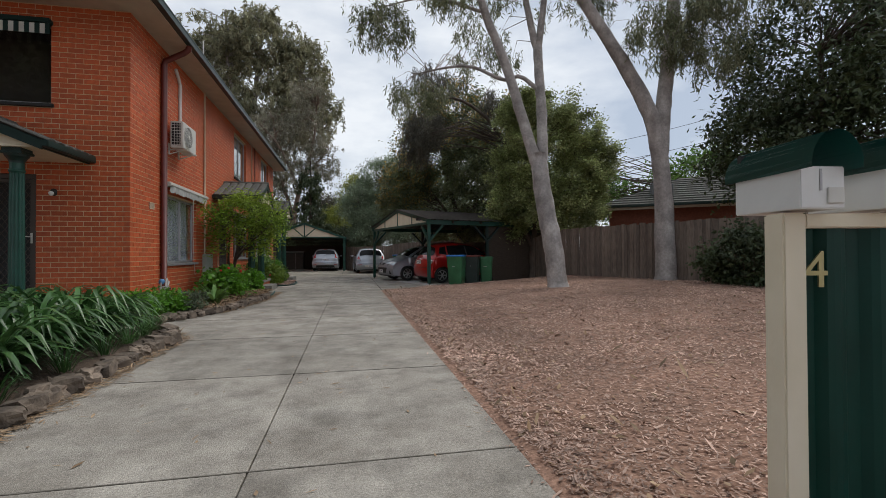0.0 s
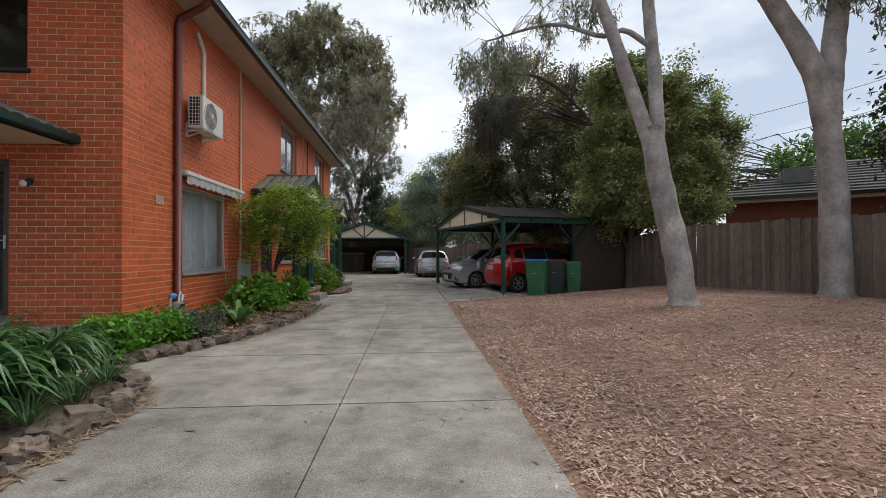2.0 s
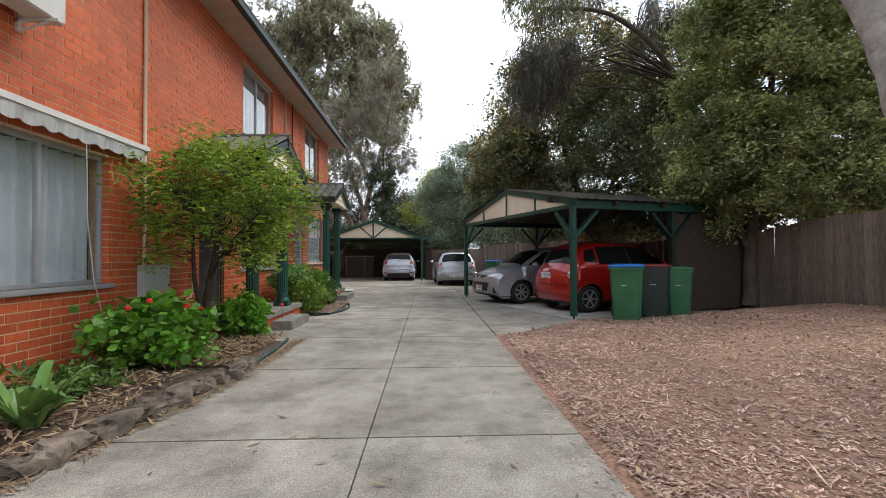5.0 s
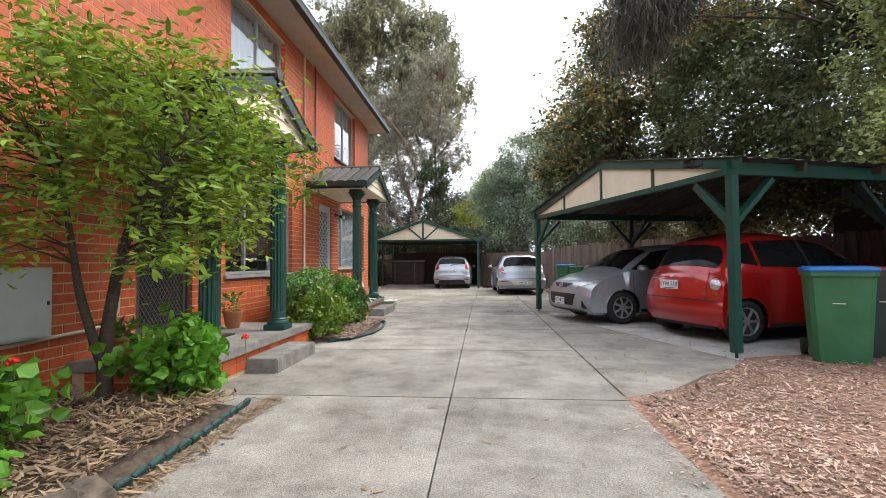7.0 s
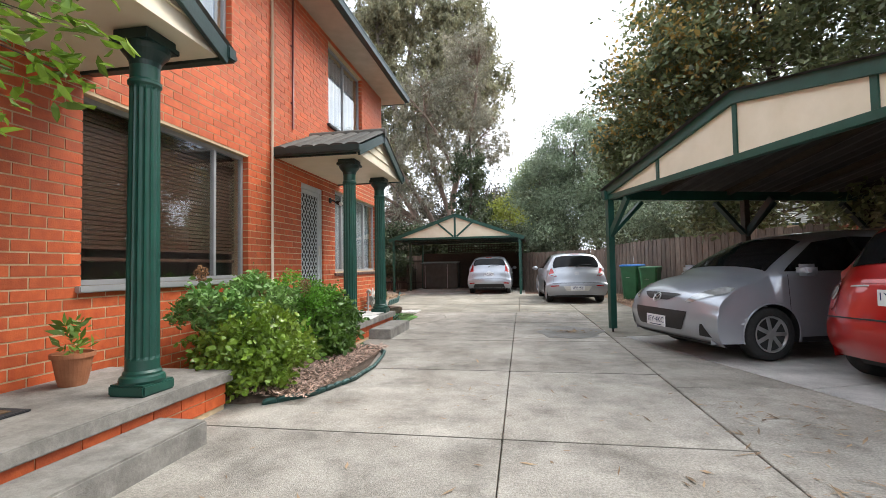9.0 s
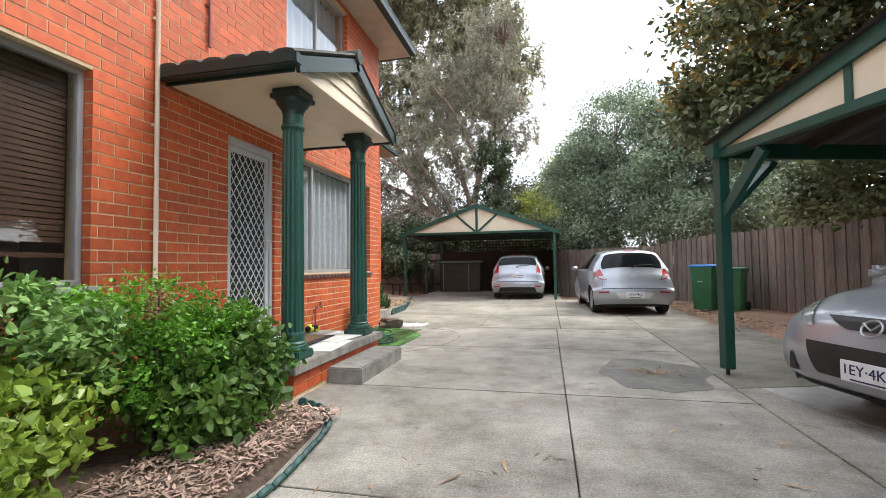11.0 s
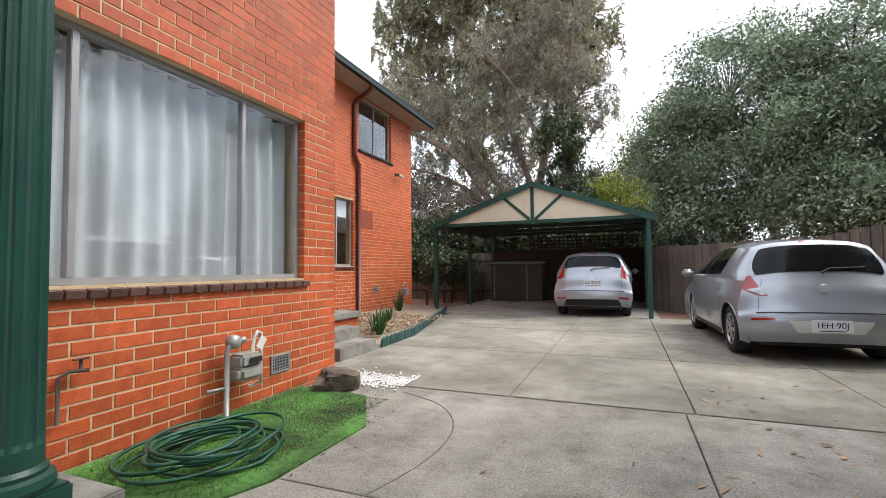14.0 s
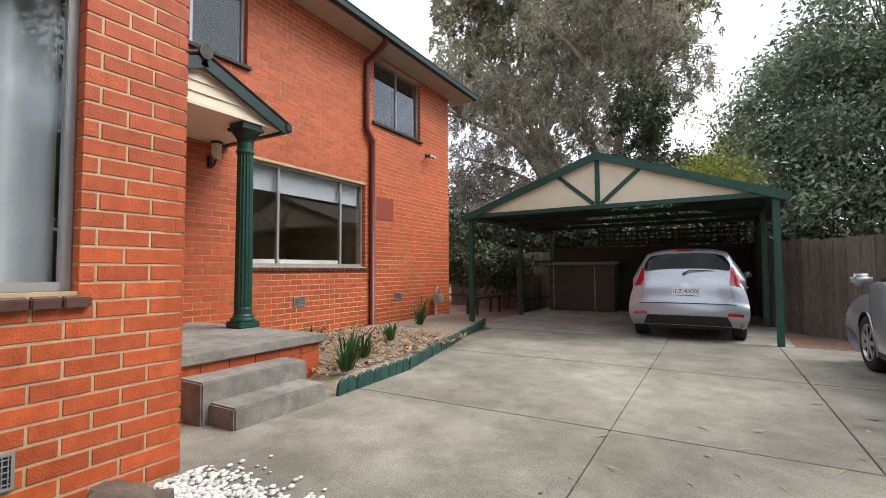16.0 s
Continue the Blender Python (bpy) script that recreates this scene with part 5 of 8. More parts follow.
RED_KEYS = [(x * 0.962, z * (1.045 if z > 0.9 else 1.03), w * 0.985) for x, z, w in HATCH]
RED_KEYS[-9:] = [(3.08, 1.465, 0.585), (3.26, 1.4, 0.6), (3.43, 1.17, 0.67), (3.53, 1.0, 0.73), (3.6, 0.9, 0.77), (3.66, 0.72, 0.79), (3.7, 0.52, 0.8), (3.68, 0.36, 0.79), (3.6, 0.24, 0.75)]
R = lambda x, z: pos_v(RED_KEYS, x, z)
hatchback("hatchback_car", "glossy red rounded hatchback parked tail-out under the carport", car_at(0.3 + 3.7, 1.52, CP_YAW + 180), M_RED, RED_KEYS, 0.825, 0.98, (0.7, 3.06), 0.29,
          (R(0.88, 1.08), R(1.46, 1.42)), (R(3.29, 1.37), R(3.5, 1.06)), [tuple((x * 0.96, z * 1.04) for x, z in d) for d in DOORS],
          [("1YW 518", R(3.63, 0.78), "rear")],
          [(R(3.66, 0.68), R(3.585, 0.97), 0.8, 0.97, M_LAMPRED, "tail_lamp", "rounded red tail lamp", lambda a: (0.885 - 0.09 * math.sin(a * math.pi) ** 0.4, 0.885 + 0.08 * math.sin(a * math.pi) ** 0.4)),
           (R(3.67, 0.62), R(3.545, 1.01), 0.765, 0.772, M_DARK, "tailgate_seam", "dark tailgate seam"),
           (R(3.6, 0.9), R(3.59, 0.93), -0.5, 0.5, M_RED, "tailgate_lip", "red lip above the number plate"),
           (R(3.645, 0.77), R(3.6, 0.92), 0.83, 0.95, M_LAMPCLEAR, "tail_lamp_lens", "clear round lamp lens", lambda a: (0.88 - 0.075 * math.sin(a * math.pi) ** 0.5, 0.88 + 0.075 * math.sin(a * math.pi) ** 0.5)),
           (R(3.695, 0.585), R(3.69, 0.6), -0.95, 0.95, M_DARK, "bumper_seam", ""),
           (R(3.6, 0.885), R(3.58, 0.93), -0.055, 0.055, M_RIM, "badge", "small chrome badge", lambda a: (-0.06 * math.sin(a * math.pi) ** 0.5, 0.06 * math.sin(a * math.pi) ** 0.5)),
           (R(3.61, 0.865), R(3.605, 0.885), -0.62, -0.38, M_RIM, "badge_letters", "")], [], spokes=6, tail=0.22)

oval = lambda w: (lambda a: (-w * math.sin(a * math.pi) ** 0.5, w * math.sin(a * math.pi) ** 0.5))
tail_rear = [
    (V(3.87, 0.575), V(3.865, 0.59), -0.8, 0.8, M_DARK, "bumper_seam", ""),
    (V(3.83, 0.63), V(3.7, 0.98), 0.765, 0.77, M_DARK, "tailgate_seam", "dark tailgate seam"),
    (V(3.775, 0.79), V(3.74, 0.89), -0.075, 0.075, M_RIM, "badge", "oval chrome badge", oval(0.085)),
    (V(3.45, 1.41), V(3.47, 1.395), -0.2, 0.2, M_LAMPRED, "brake_lamp", "slim high red brake lamp"),
]
LEAF_LAMP = (V(3.79, 0.78), V(3.67, 1.06), 0.7, 0.99, M_LAMPRED, "tail_lamp", "red leaf-shaped wraparound tail lamp", lambda a: (0.66 + 0.27 * a ** 0.9, 0.72 + 0.275 * min(1.0, a * 2.2) ** 0.7))
LEAF_LENS = (V(3.785, 0.795), V(3.745, 0.88), 0.7, 0.9, M_LAMPCLEAR, "tail_lamp_lens", "clear lower lens", lambda a: (0.69 + 0.07 * a, 0.74 + 0.2 * a))
HIP_LAMP = (V(3.74, 0.9), V(3.59, 1.19), 0.8, 0.99, M_LAMPRED, "tail_lamp", "red triangular tail lamp on the hip", lambda a: (0.78 + 0.16 * a, 0.99))


def rear_wiper(car, sh, x):
    wb = bmesh.new()
    a, b, c = (sh.top(V(px, pz), u) for px, pz, u in ((3.67, 1.03, x), (3.645, 1.08, x + 0.12), (3.64, 1.1, x + 0.62)))
    tube(wb, [a + np.array((0.03, 0, 0)), b + np.array((0.035, 0, 0)), c + np.array((0.025, 0, 0))], [0.014, 0.01, 0.006], 6)
    part("rear_wiper", wb, M_DARK, car, "black rear wiper")


tail_car, tsh = hatchback("hatchback_car", "silver hatchback parked beside the paling fence", pose(1.02, 33.62, 0.005, 0, 0, -87.4), M_SILVER, scaled(HATCH, 1.015, 0.975, 1.02), 0.85, 0.95, (0.74, 3.24), 0.3, GLASS, BACK, DOORS[:2],
          [("1EH·90J", V(3.875, 0.44), "rear")], tail_rear + [LEAF_LAMP, LEAF_LENS, (V(3.872, 0.5), V(3.872, 0.525), 0.6, 0.86, M_LAMPRED, "reflector", "slim red reflector"),
          (V(3.865, 0.36), V(3.872, 0.5), -0.42, 0.42, M_PLASTIC, "plate_recess", "grey recess round the number plate", lambda a: (-0.36 - 0.1 * a, 0.36 + 0.1 * a))], [])
rear_wiper(tail_car, tsh, 0.0)
far_car, fsh = hatchback("hatchback_car", "silver hatchback parked nose-in under the far carport", pose(-1.58, 38.08, 0.005, 0, 0, -90), M_SILVER, scaled(HATCH, 1.02, 1.0, 1.02), 0.85, 0.95, (0.76, 3.26), 0.3, GLASS, (V(3.5, 1.36), V(3.63, 1.11)), DOORS[:2],
          [("1LZ·4XW", V(3.80, 0.75), "rear")], tail_rear + [HIP_LAMP, (V(3.8, 0.25), V(3.87, 0.4), -0.8, 0.8, M_DARK, "bumper_insert", "black lower bumper insert", lambda a: (-0.78 + 0.12 * a, 0.78 - 0.12 * a)),
          (V(3.87, 0.41), V(3.87, 0.46), 0.66, 0.9, M_LAMPRED, "reflector", "red corner reflector")], [])
rear_wiper(far_car, fsh, -0.05)

# ---- trees and shrubs ----
def leaf_mat(name, low, high, vary=0.35, rough=0.55, through=0.3, patch=0.25):
    return shade(name, low, high, 1.3, rough, 0, vary=vary, patch=patch, patch_scale=0.7, leaf=through, contrast=0.2)


M_GUM = leaf_mat("gum_leaf", (0.1, 0.12, 0.055), (0.25, 0.26, 0.15), through=0.35)
M_GUMGREY = leaf_mat("grey_gum_leaf", (0.16, 0.155, 0.1), (0.36, 0.345, 0.27), through=0.35, patch=0.4)
M_TALL = leaf_mat("tall_gum_leaf", (0.16, 0.165, 0.085), (0.38, 0.37, 0.24), through=0.35, patch=0.4)
M_DARKEST = leaf_mat("dark_conifer_leaf", (0.03, 0.048, 0.02), (0.085, 0.115, 0.045), through=0.15)
M_ROUND = leaf_mat("round_tree_leaf", (0.16, 0.205, 0.06), (0.48, 0.54, 0.24), vary=0.5, patch=0.4, through=0.3)
M_DKLEAF = leaf_mat("dark_glossy_leaf", (0.068, 0.096, 0.04), (0.27, 0.31, 0.15), rough=0.35, through=0.25, patch=0.45)
M_TIP = leaf_mat("orange_new_leaf", (0.32, 0.21, 0.05), (0.54, 0.38, 0.12), through=0.4)
M_BUSHY = leaf_mat("grey_green_leaf", (0.1, 0.14, 0.08), (0.29, 0.36, 0.23), through=0.25, patch=0.4)
M_YELLOWG = leaf_mat("yellow_green_leaf", (0.17, 0.21, 0.03), (0.34, 0.37, 0.07), through=0.4)
M_LIME = leaf_mat("lime_leaf", (0.1, 0.2, 0.016), (0.37, 0.5, 0.06), through=0.38, vary=0.5)
M_BRIGHT = leaf_mat("bright_shrub_leaf", (0.085, 0.24, 0.02), (0.2, 0.45, 0.045), rough=0.4, through=0.35, vary=0.5)
M_SHRUB = leaf_mat("shrub_leaf", (0.05, 0.12, 0.02), (0.15, 0.27, 0.045), rough=0.4)
M_JADE = leaf_mat("jade_leaf", (0.09, 0.175, 0.016), (0.26, 0.36, 0.05), rough=0.35, through=0.25)
M_AEON = leaf_mat("succulent_leaf", (0.085, 0.21, 0.04), (0.24, 0.38, 0.11), rough=0.4, through=0.2)
M_STRAP = leaf_mat("strap_leaf", (0.02, 0.075, 0.02), (0.1, 0.21, 0.06), rough=0.3, through=0.2)
M_REDDISH = shade("peeling_gum_bark", (0.13, 0.09, 0.07), (0.3, 0.22, 0.17), 3, 0.85, 0.5, 20, stretch=(1, 1, 0.4), patch=0.3, patch_scale=1.5)
M_FLOWER = shade("red_petal", (0.6, 0.01, 0.006), (0.75, 0.03, 0.01), 20, 0.5)
M_PURPLE = leaf_mat("brown_weeping_leaf", (0.05, 0.048, 0.034), (0.14, 0.13, 0.095), through=0.15)


def clumps(rng, blobs, spread):
    """Clump centres through a crown given as ellipsoids (x, y, z, rx, ry, rz, clumps), thicker towards the outside."""
    out = []
    for x, y, z, rx, ry, rz, n in blobs:
        d = rng.normal(size=(n, 3))
        d /= np.linalg.norm(d, axis=1)[:, None]
        r = rng.uniform(0.25, 1.0, (n, 1)) ** 0.45
        r *= 1 + 0.18 * rng.normal(size=(n, 1)) * spread
        out.append(np.array((x, y, z)) + d * r * np.array((rx, ry, rz)))
    return np.concatenate(out)


def crown(rng, centres, per, size, length, width, droop, up, material, squash=0.8):
    c = np.repeat(centres, per, axis=0)
    k = rng.uniform(0.6, 1.4, (len(centres), 1)).repeat(per, axis=0)
    off = rng.normal(size=c.shape) * size * k * np.array((1, 1, squash))
    if droop > 0.4:
        n = max(3, per // 16)
        strand = rng.integers(0, n, len(c)) + np.repeat(np.arange(len(centres)), per) * n
        root = rng.normal(size=(len(centres) * n, 3)) * size * 0.75 * np.array((1, 1, 0.6))
        run = rng.uniform(1.0, 2.6, len(centres) * n) * size * droop
        t = rng.random(len(c))
        off = root[strand] + rng.normal(size=c.shape) * size * 0.09
        off[:, 2] -= t * run[strand]
    return quads_mesh("crown", leaf_quads(rng, c + off, length, width, droop, up, oval=length < 0.125), material)


def tree(name, label, seed, limbs, blobs, per, size, length, width, material, bark=M_BARK, droop=0.0, up=0.0, spread=0.6, twigs=0.5, tips=None, twig_r=0.02):
    """limbs: (points, radius at the foot, radius at the end); twigs: the share of the clumps that a twig reaches."""
    rng = np.random.default_rng(seed)
    t = thing(name, label, "tree" if "shrub" not in name else "shrub")
    cen = clumps(rng, blobs, spread)
    bm = bmesh.new()
    nodes = []
    for pts, r0, r1 in limbs:
        n = max(8, len(pts) * 5)
        p = np.array(pts, dtype=float)
        q = spline(p, n, 3)[0] if len(p) > 2 else along(p, n)
        q[1:-1] += rng.normal(size=(n - 2, 3)) * r0 * 0.03
        rr = np.linspace(r0, r1, n) * (1 + 0.02 * rng.normal(size=n))
        if q[0][2] < 0.5:
            rr[0] *= 1.22
        else:
            rr[0] *= 0.7
            rr[1] *= 0.92
        tube(bm, q, list(rr), 12 if r0 > 0.1 else 7)
        for a, b in zip(q[n // 3:], rr[n // 3:]):
            nodes.append((*a, b))
    part("trunk", bm, bark, t, smooth=True)
    nd = np.array(nodes)
    tw = bmesh.new()
    for c in cen[rng.random(len(cen)) < twigs]:
        d = np.linalg.norm(nd[:, :3] - c, axis=1) + np.maximum(0, nd[:, 2] - c[2]) * 1.5
        a = nd[np.argmin(d)]
        mid = (a[:3] + c) / 2 + np.array((0, 0, 0.12 * np.linalg.norm(c - a[:3]))) + rng.normal(size=3) * 0.08 * np.linalg.norm(c - a[:3])
        r = min(a[3] * 0.5, twig_r * (0.6 + 0.25 * np.linalg.norm(c - a[:3])))
        tube(tw, [a[:3], mid, c], [r, r * 0.6, r * 0.2], 5, cap=False)
    if len(tw.verts):
        tagged(part("branching", tw, bark, t, smooth=True), kind="stuff")
    else:
        tw.free()
    cr = new("crown", crown(rng, cen, per, size, length, width, droop, up, material))
    cr.parent = t
    if tips:
        mat, share, pick = tips
        top = np.array([c for c in cen if pick(c)])
        top = top[rng.random(len(top)) < share]
        tp = new("new_growth", crown(rng, top + np.array((0, 0, size * 0.5)), max(6, per // 3), size * 0.9, length, width, droop, up, mat))
        tp.parent = t
    return t


# the two gums in the mulch
hang1 = [(3.4, 16.2, 8.9, 1.2, 1.2, 0.9, 18), (2.2, 18.9, 6.6, 0.9, 1.0, 0.9, 16), (1.0, 16.6, 7.9, 0.9, 0.8, 0.5, 18), (2.6, 16.6, 9.8, 1.5, 1.2, 0.8, 24), (6.0, 16.6, 10.0, 1.8, 1.6, 0.9, 24), (4.4, 18.4, 8.2, 1.2, 1.0, 0.9, 14)]
tree("gum_tree", "smooth pale grey gum tree with a leaning forked trunk in mulch", 3,
     [([(5.49, 14.71, 0.1), (5.4, 14.82, 1.2), (5.3, 15.1, 2.4), (5.25, 15.5, 3.9)], 0.265, 0.225), ([(5.27, 15.3, 3.2), (5.1, 15.55, 4.1), (4.86, 15.85, 5.3), (4.5, 16.05, 6.7), (3.95, 16.2, 8.2), (3.3, 16.3, 10.2)], 0.17, 0.1),
      ([(5.27, 15.3, 3.2), (5.44, 15.58, 4.15), (5.54, 15.85, 5.4), (5.58, 16.1, 6.6), (5.6, 16.25, 7.5)], 0.165, 0.13), ([(5.59, 16.2, 7.1), (5.35, 16.4, 8.6), (5.1, 16.6, 10.4)], 0.12, 0.06), ([(5.59, 16.2, 7.1), (5.85, 16.3, 8.8), (6.2, 16.5, 10.6)], 0.12, 0.06),
      ([(5.52, 15.95, 5.9), (5.0, 16.1, 6.35), (4.5, 16.3, 6.3), (3.6, 17.2, 7.0), (2.2, 18.6, 7.2)], 0.07, 0.025), ([(3.95, 16.2, 8.2), (2.4, 16.6, 8.7), (1.0, 17.0, 8.5)], 0.06, 0.02)],
     hang1, 190, 0.26, 0.17, 0.013, M_GUM, M_TRUNK, droop=1.0, spread=0.8, twigs=0.8, twig_r=0.014)
tree("gum_tree", "smooth pale grey gum tree with a wide fork beside the fence", 5,
     [([(8.89, 14.9, 0.15), (8.86, 14.9, 2.2), (8.7, 14.93, 4.6)], 0.3, 0.22), ([(8.78, 14.92, 3.6), (8.55, 14.96, 4.9), (7.9, 15.1, 6.3), (6.64, 15.36, 8.4), (5.8, 15.6, 10)], 0.25, 0.13),
      ([(8.76, 14.92, 3.7), (8.82, 14.91, 5.0), (9.0, 14.88, 6.4), (9.2, 14.84, 8.4), (9.2, 14.8, 10.4)], 0.25, 0.13), ([(9.05, 14.86, 6.9), (9.6, 14.5, 8.0), (10.4, 14.2, 8.4)], 0.06, 0.03)],
     [(8.6, 14.6, 7.6, 0.9, 0.8, 1.0, 16), (9.8, 14.3, 7.4, 1.3, 0.9, 1.2, 40), (10.6, 14.0, 8.6, 1.4, 1.2, 0.9, 26), (7.2, 15.3, 9.2, 1.3, 1.2, 0.8, 20), (9.4, 14.6, 9.6, 1.8, 1.4, 0.8, 26)],
     180, 0.24, 0.17, 0.013, M_GUM, M_TRUNK, droop=1.0, spread=0.8, twigs=0.8, twig_r=0.014)
# the round green tree before the fence
rb = [(9.8, 20.0, 4.9, 0.9, 0.9, 1.0, 34), (7.7, 20.2, 5.0, 2.0, 1.9, 2.0, 70), (6.6, 20.4, 4.3, 1.2, 1.3, 1.4, 56), (6.15, 20.2, 2.9, 0.85, 1.0, 1.1, 50), (7.3, 19.9, 6.6, 1.3, 1.3, 0.9, 45), (9.1, 20.1, 4.3, 1.25, 1.3, 1.6, 60), (9.0, 20.2, 6.0, 1.0, 1.1, 1.1, 40),
      (6.7, 20.3, 6.2, 1.1, 1.0, 1.1, 40), (8.9, 20.0, 2.7, 1.1, 1.1, 0.9, 40), (7.4, 19.4, 3.2, 1.5, 1.0, 1.2, 50)]
tree("leafy_tree", "rounded bright olive-green tree with dense lumpy foliage", 7, [([(7.1, 20.37, 0.1), (7.15, 20.4, 1.4), (7.4, 20.3, 3.4), (7.6, 20.2, 5.2)], 0.13, 0.06), ([(7.13, 20.4, 1.3), (6.5, 20.3, 2.6), (6.1, 20.3, 3.8)], 0.08, 0.03),
      ([(7.2, 20.4, 1.6), (8.3, 20.2, 3.0), (8.9, 20.1, 4.6)], 0.08, 0.03)], rb, 270, 0.16, 0.09, 0.024, M_ROUND, M_BARK, up=0.45, spread=0.25, twigs=0.4)
# the dark tree with orange new growth over the near carport
db = [(4.9, 27.6, 6.4, 2.6, 2.6, 2.2, 110), (3.0, 27.2, 5.0, 1.4, 1.5, 1.4, 60), (2.6, 27.5, 3.6, 1.0, 1.0, 0.8, 30), (4.0, 27.0, 7.6, 1.2, 1.4, 1.0, 34), (6.2, 25.6, 5.4, 1.9, 1.9, 1.7, 80), (7.3, 23.4, 4.9, 1.8, 1.8, 1.6, 80), (7.2, 24.4, 7.2, 1.7, 1.7, 1.2, 45), (5.3, 28.4, 3.6, 1.8, 1.6, 1.2, 50), (5.2, 26.2, 8.8, 1.8, 1.7, 1.0, 40),
      (7.6, 21.6, 2.9, 1.0, 1.4, 1.1, 50), (6.9, 23.8, 2.6, 1.0, 1.4, 1.0, 50), (6.2, 26.0, 2.5, 1.0, 1.3, 0.9, 45), (5.2, 29.4, 2.4, 1.0, 1.5, 0.9, 45)]
tree("evergreen_tree", "dark glossy evergreen tree with orange new leaves overhanging the fence", 11, [([(6.3, 27.6, 0), (6.0, 27.5, 2.4), (5.2, 27.4, 5.0), (4.8, 27.4, 7.2)], 0.2, 0.07), ([(6.1, 27.5, 2.0), (4.6, 27.2, 4.0), (3.3, 27.1, 5.2)], 0.1, 0.04),
      ([(6.1, 27.5, 2.2), (6.6, 25.8, 4.2), (7.2, 23.8, 5.0)], 0.1, 0.04)], db, 150, 0.24, 0.135, 0.034, M_DKLEAF, M_BARK, up=0.2, spread=0.5, twigs=0.4,
     tips=(M_TIP, 0.9, lambda c: (c[2] > 3.6 and c[0] < 4.2) or c[2] > 6.2))
tree("weeping_tree", "dark brownish tree with fine hanging foliage behind the carport", 13, [([(8.2, 22.6, 0.1), (7.9, 22.6, 3.6), (6.4, 22.4, 6.4), (4.8, 22.2, 7.6), (3.0, 22.1, 7.7)], 0.16, 0.04)],
     [(2.75, 22.1, 6.1, 0.5, 0.5, 1.1, 40), (3.5, 22.4, 6.6, 0.5, 0.5, 0.7, 18), (3.6, 22.4, 8.6, 1.1, 0.9, 0.7, 14), (6.6, 22.8, 7.8, 1.2, 1.0, 0.8, 22)], 230, 0.22, 0.16, 0.009, M_PURPLE, M_BARK, droop=1.4, spread=0.6, twigs=0.7)
# the background
tree("tall_gum_tree", "very tall grey-green gum tree beyond the back fence", 17,
     [([(-12, 58, 0), (-11.6, 58, 10), (-10.4, 57.6, 19), (-9.6, 57.4, 27)], 0.6, 0.15), ([(-11.7, 58, 8), (-15, 58, 15), (-17, 58, 22)], 0.35, 0.1), ([(-11.4, 58, 11), (-7.5, 56.6, 18), (-5.2, 56, 23)], 0.3, 0.1), ([(-11.2, 57.8, 14), (-13, 57, 21), (-13.4, 57, 28)], 0.25, 0.08)],
     [(-10, 57, 25.5, 4.2, 3.6, 3.6, 120), (-14.5, 58, 24, 4.0, 3.4, 4.0, 110), (-5.6, 56, 22, 3.6, 3.0, 3.4, 110), (-9, 57, 18.5, 4.5, 3.4, 3.6, 110), (-15.5, 58, 17, 4.0, 3.2, 3.6, 80), (-4.6, 55.5, 16.5, 3.4, 3, 3.2, 90), (-10.5, 57, 12, 5.0, 3.2, 3.6, 90), (-17.5, 58, 22, 3, 3, 3.4, 60)],
     110, 0.6, 0.42, 0.06, M_TALL, M_TRUNK, droop=0.8, spread=0.7, twigs=0.7, twig_r=0.05)
tree("grey_gum_tree", "sparse silvery grey tree with leaning branches behind the far carport", 19,
     [([(-5.5, 47, 0), (-6.2, 47, 4), (-8.2, 46.6, 7.4), (-9.6, 46.4, 10)], 0.28, 0.06), ([(-5.6, 47, 0.5), (-4.8, 47.2, 6), (-3.4, 47.4, 11), (-3.0, 47.4, 15)], 0.3, 0.06), ([(-5, 47, 4.5), (-6.4, 47, 9), (-6.8, 47, 13.5)], 0.18, 0.05), ([(-6, 47, 3), (-9, 46, 5.6), (-12, 46, 6.8)], 0.16, 0.05), ([(-4.4, 47.2, 8), (-1.9, 47.4, 11)], 0.1, 0.04), ([(-5.6, 46.6, 1.5), (-8.6, 45.8, 6.6), (-11.6, 45.4, 8.6)], 0.26, 0.1), ([(-4.6, 46.8, 7), (-6.0, 46.4, 10.5), (-8.0, 46.2, 13)], 0.14, 0.05)],
     [(-4.0, 47.4, 13, 2.4, 2.0, 2.6, 90), (-6.8, 47, 12.4, 2.2, 2.0, 2.4, 70), (-2.4, 47.4, 10, 1.6, 1.6, 2.4, 70), (-5.2, 47, 8.4, 2.2, 1.8, 2.2, 70), (-9.4, 46.4, 9.2, 2.2, 1.8, 2.0, 60), (-8.2, 46.4, 5.6, 2.2, 1.6, 1.8, 45), (-11.4, 46, 6.6, 2, 1.8, 1.8, 45), (-11.0, 45.4, 3.4, 2.2, 1.4, 1.6, 46), (-8.0, 45.6, 3.0, 2.0, 1.2, 1.3, 40), (-12.6, 46, 10.4, 2.2, 1.8, 2.0, 60), (-3.6, 47, 16.2, 1.8, 1.6, 1.4, 45)],
     78, 0.4, 0.26, 0.026, M_GUMGREY, M_REDDISH, droop=0.6, spread=0.8, twigs=1.0, twig_r=0.03)
tree("conifer_tree", "dark green conifer behind the far carport", 23, [([(-3.4, 45.2, 0), (-3.4, 45.2, 9.4)], 0.18, 0.04)],
     [(-3.4, 45.2, 4.4, 1.3, 1.2, 2.0, 60), (-3.4, 45.2, 7.4, 0.9, 0.9, 2.0, 45)], 130, 0.3, 0.2, 0.03, M_DARKEST, M_BARK, droop=0.5, spread=0.5)
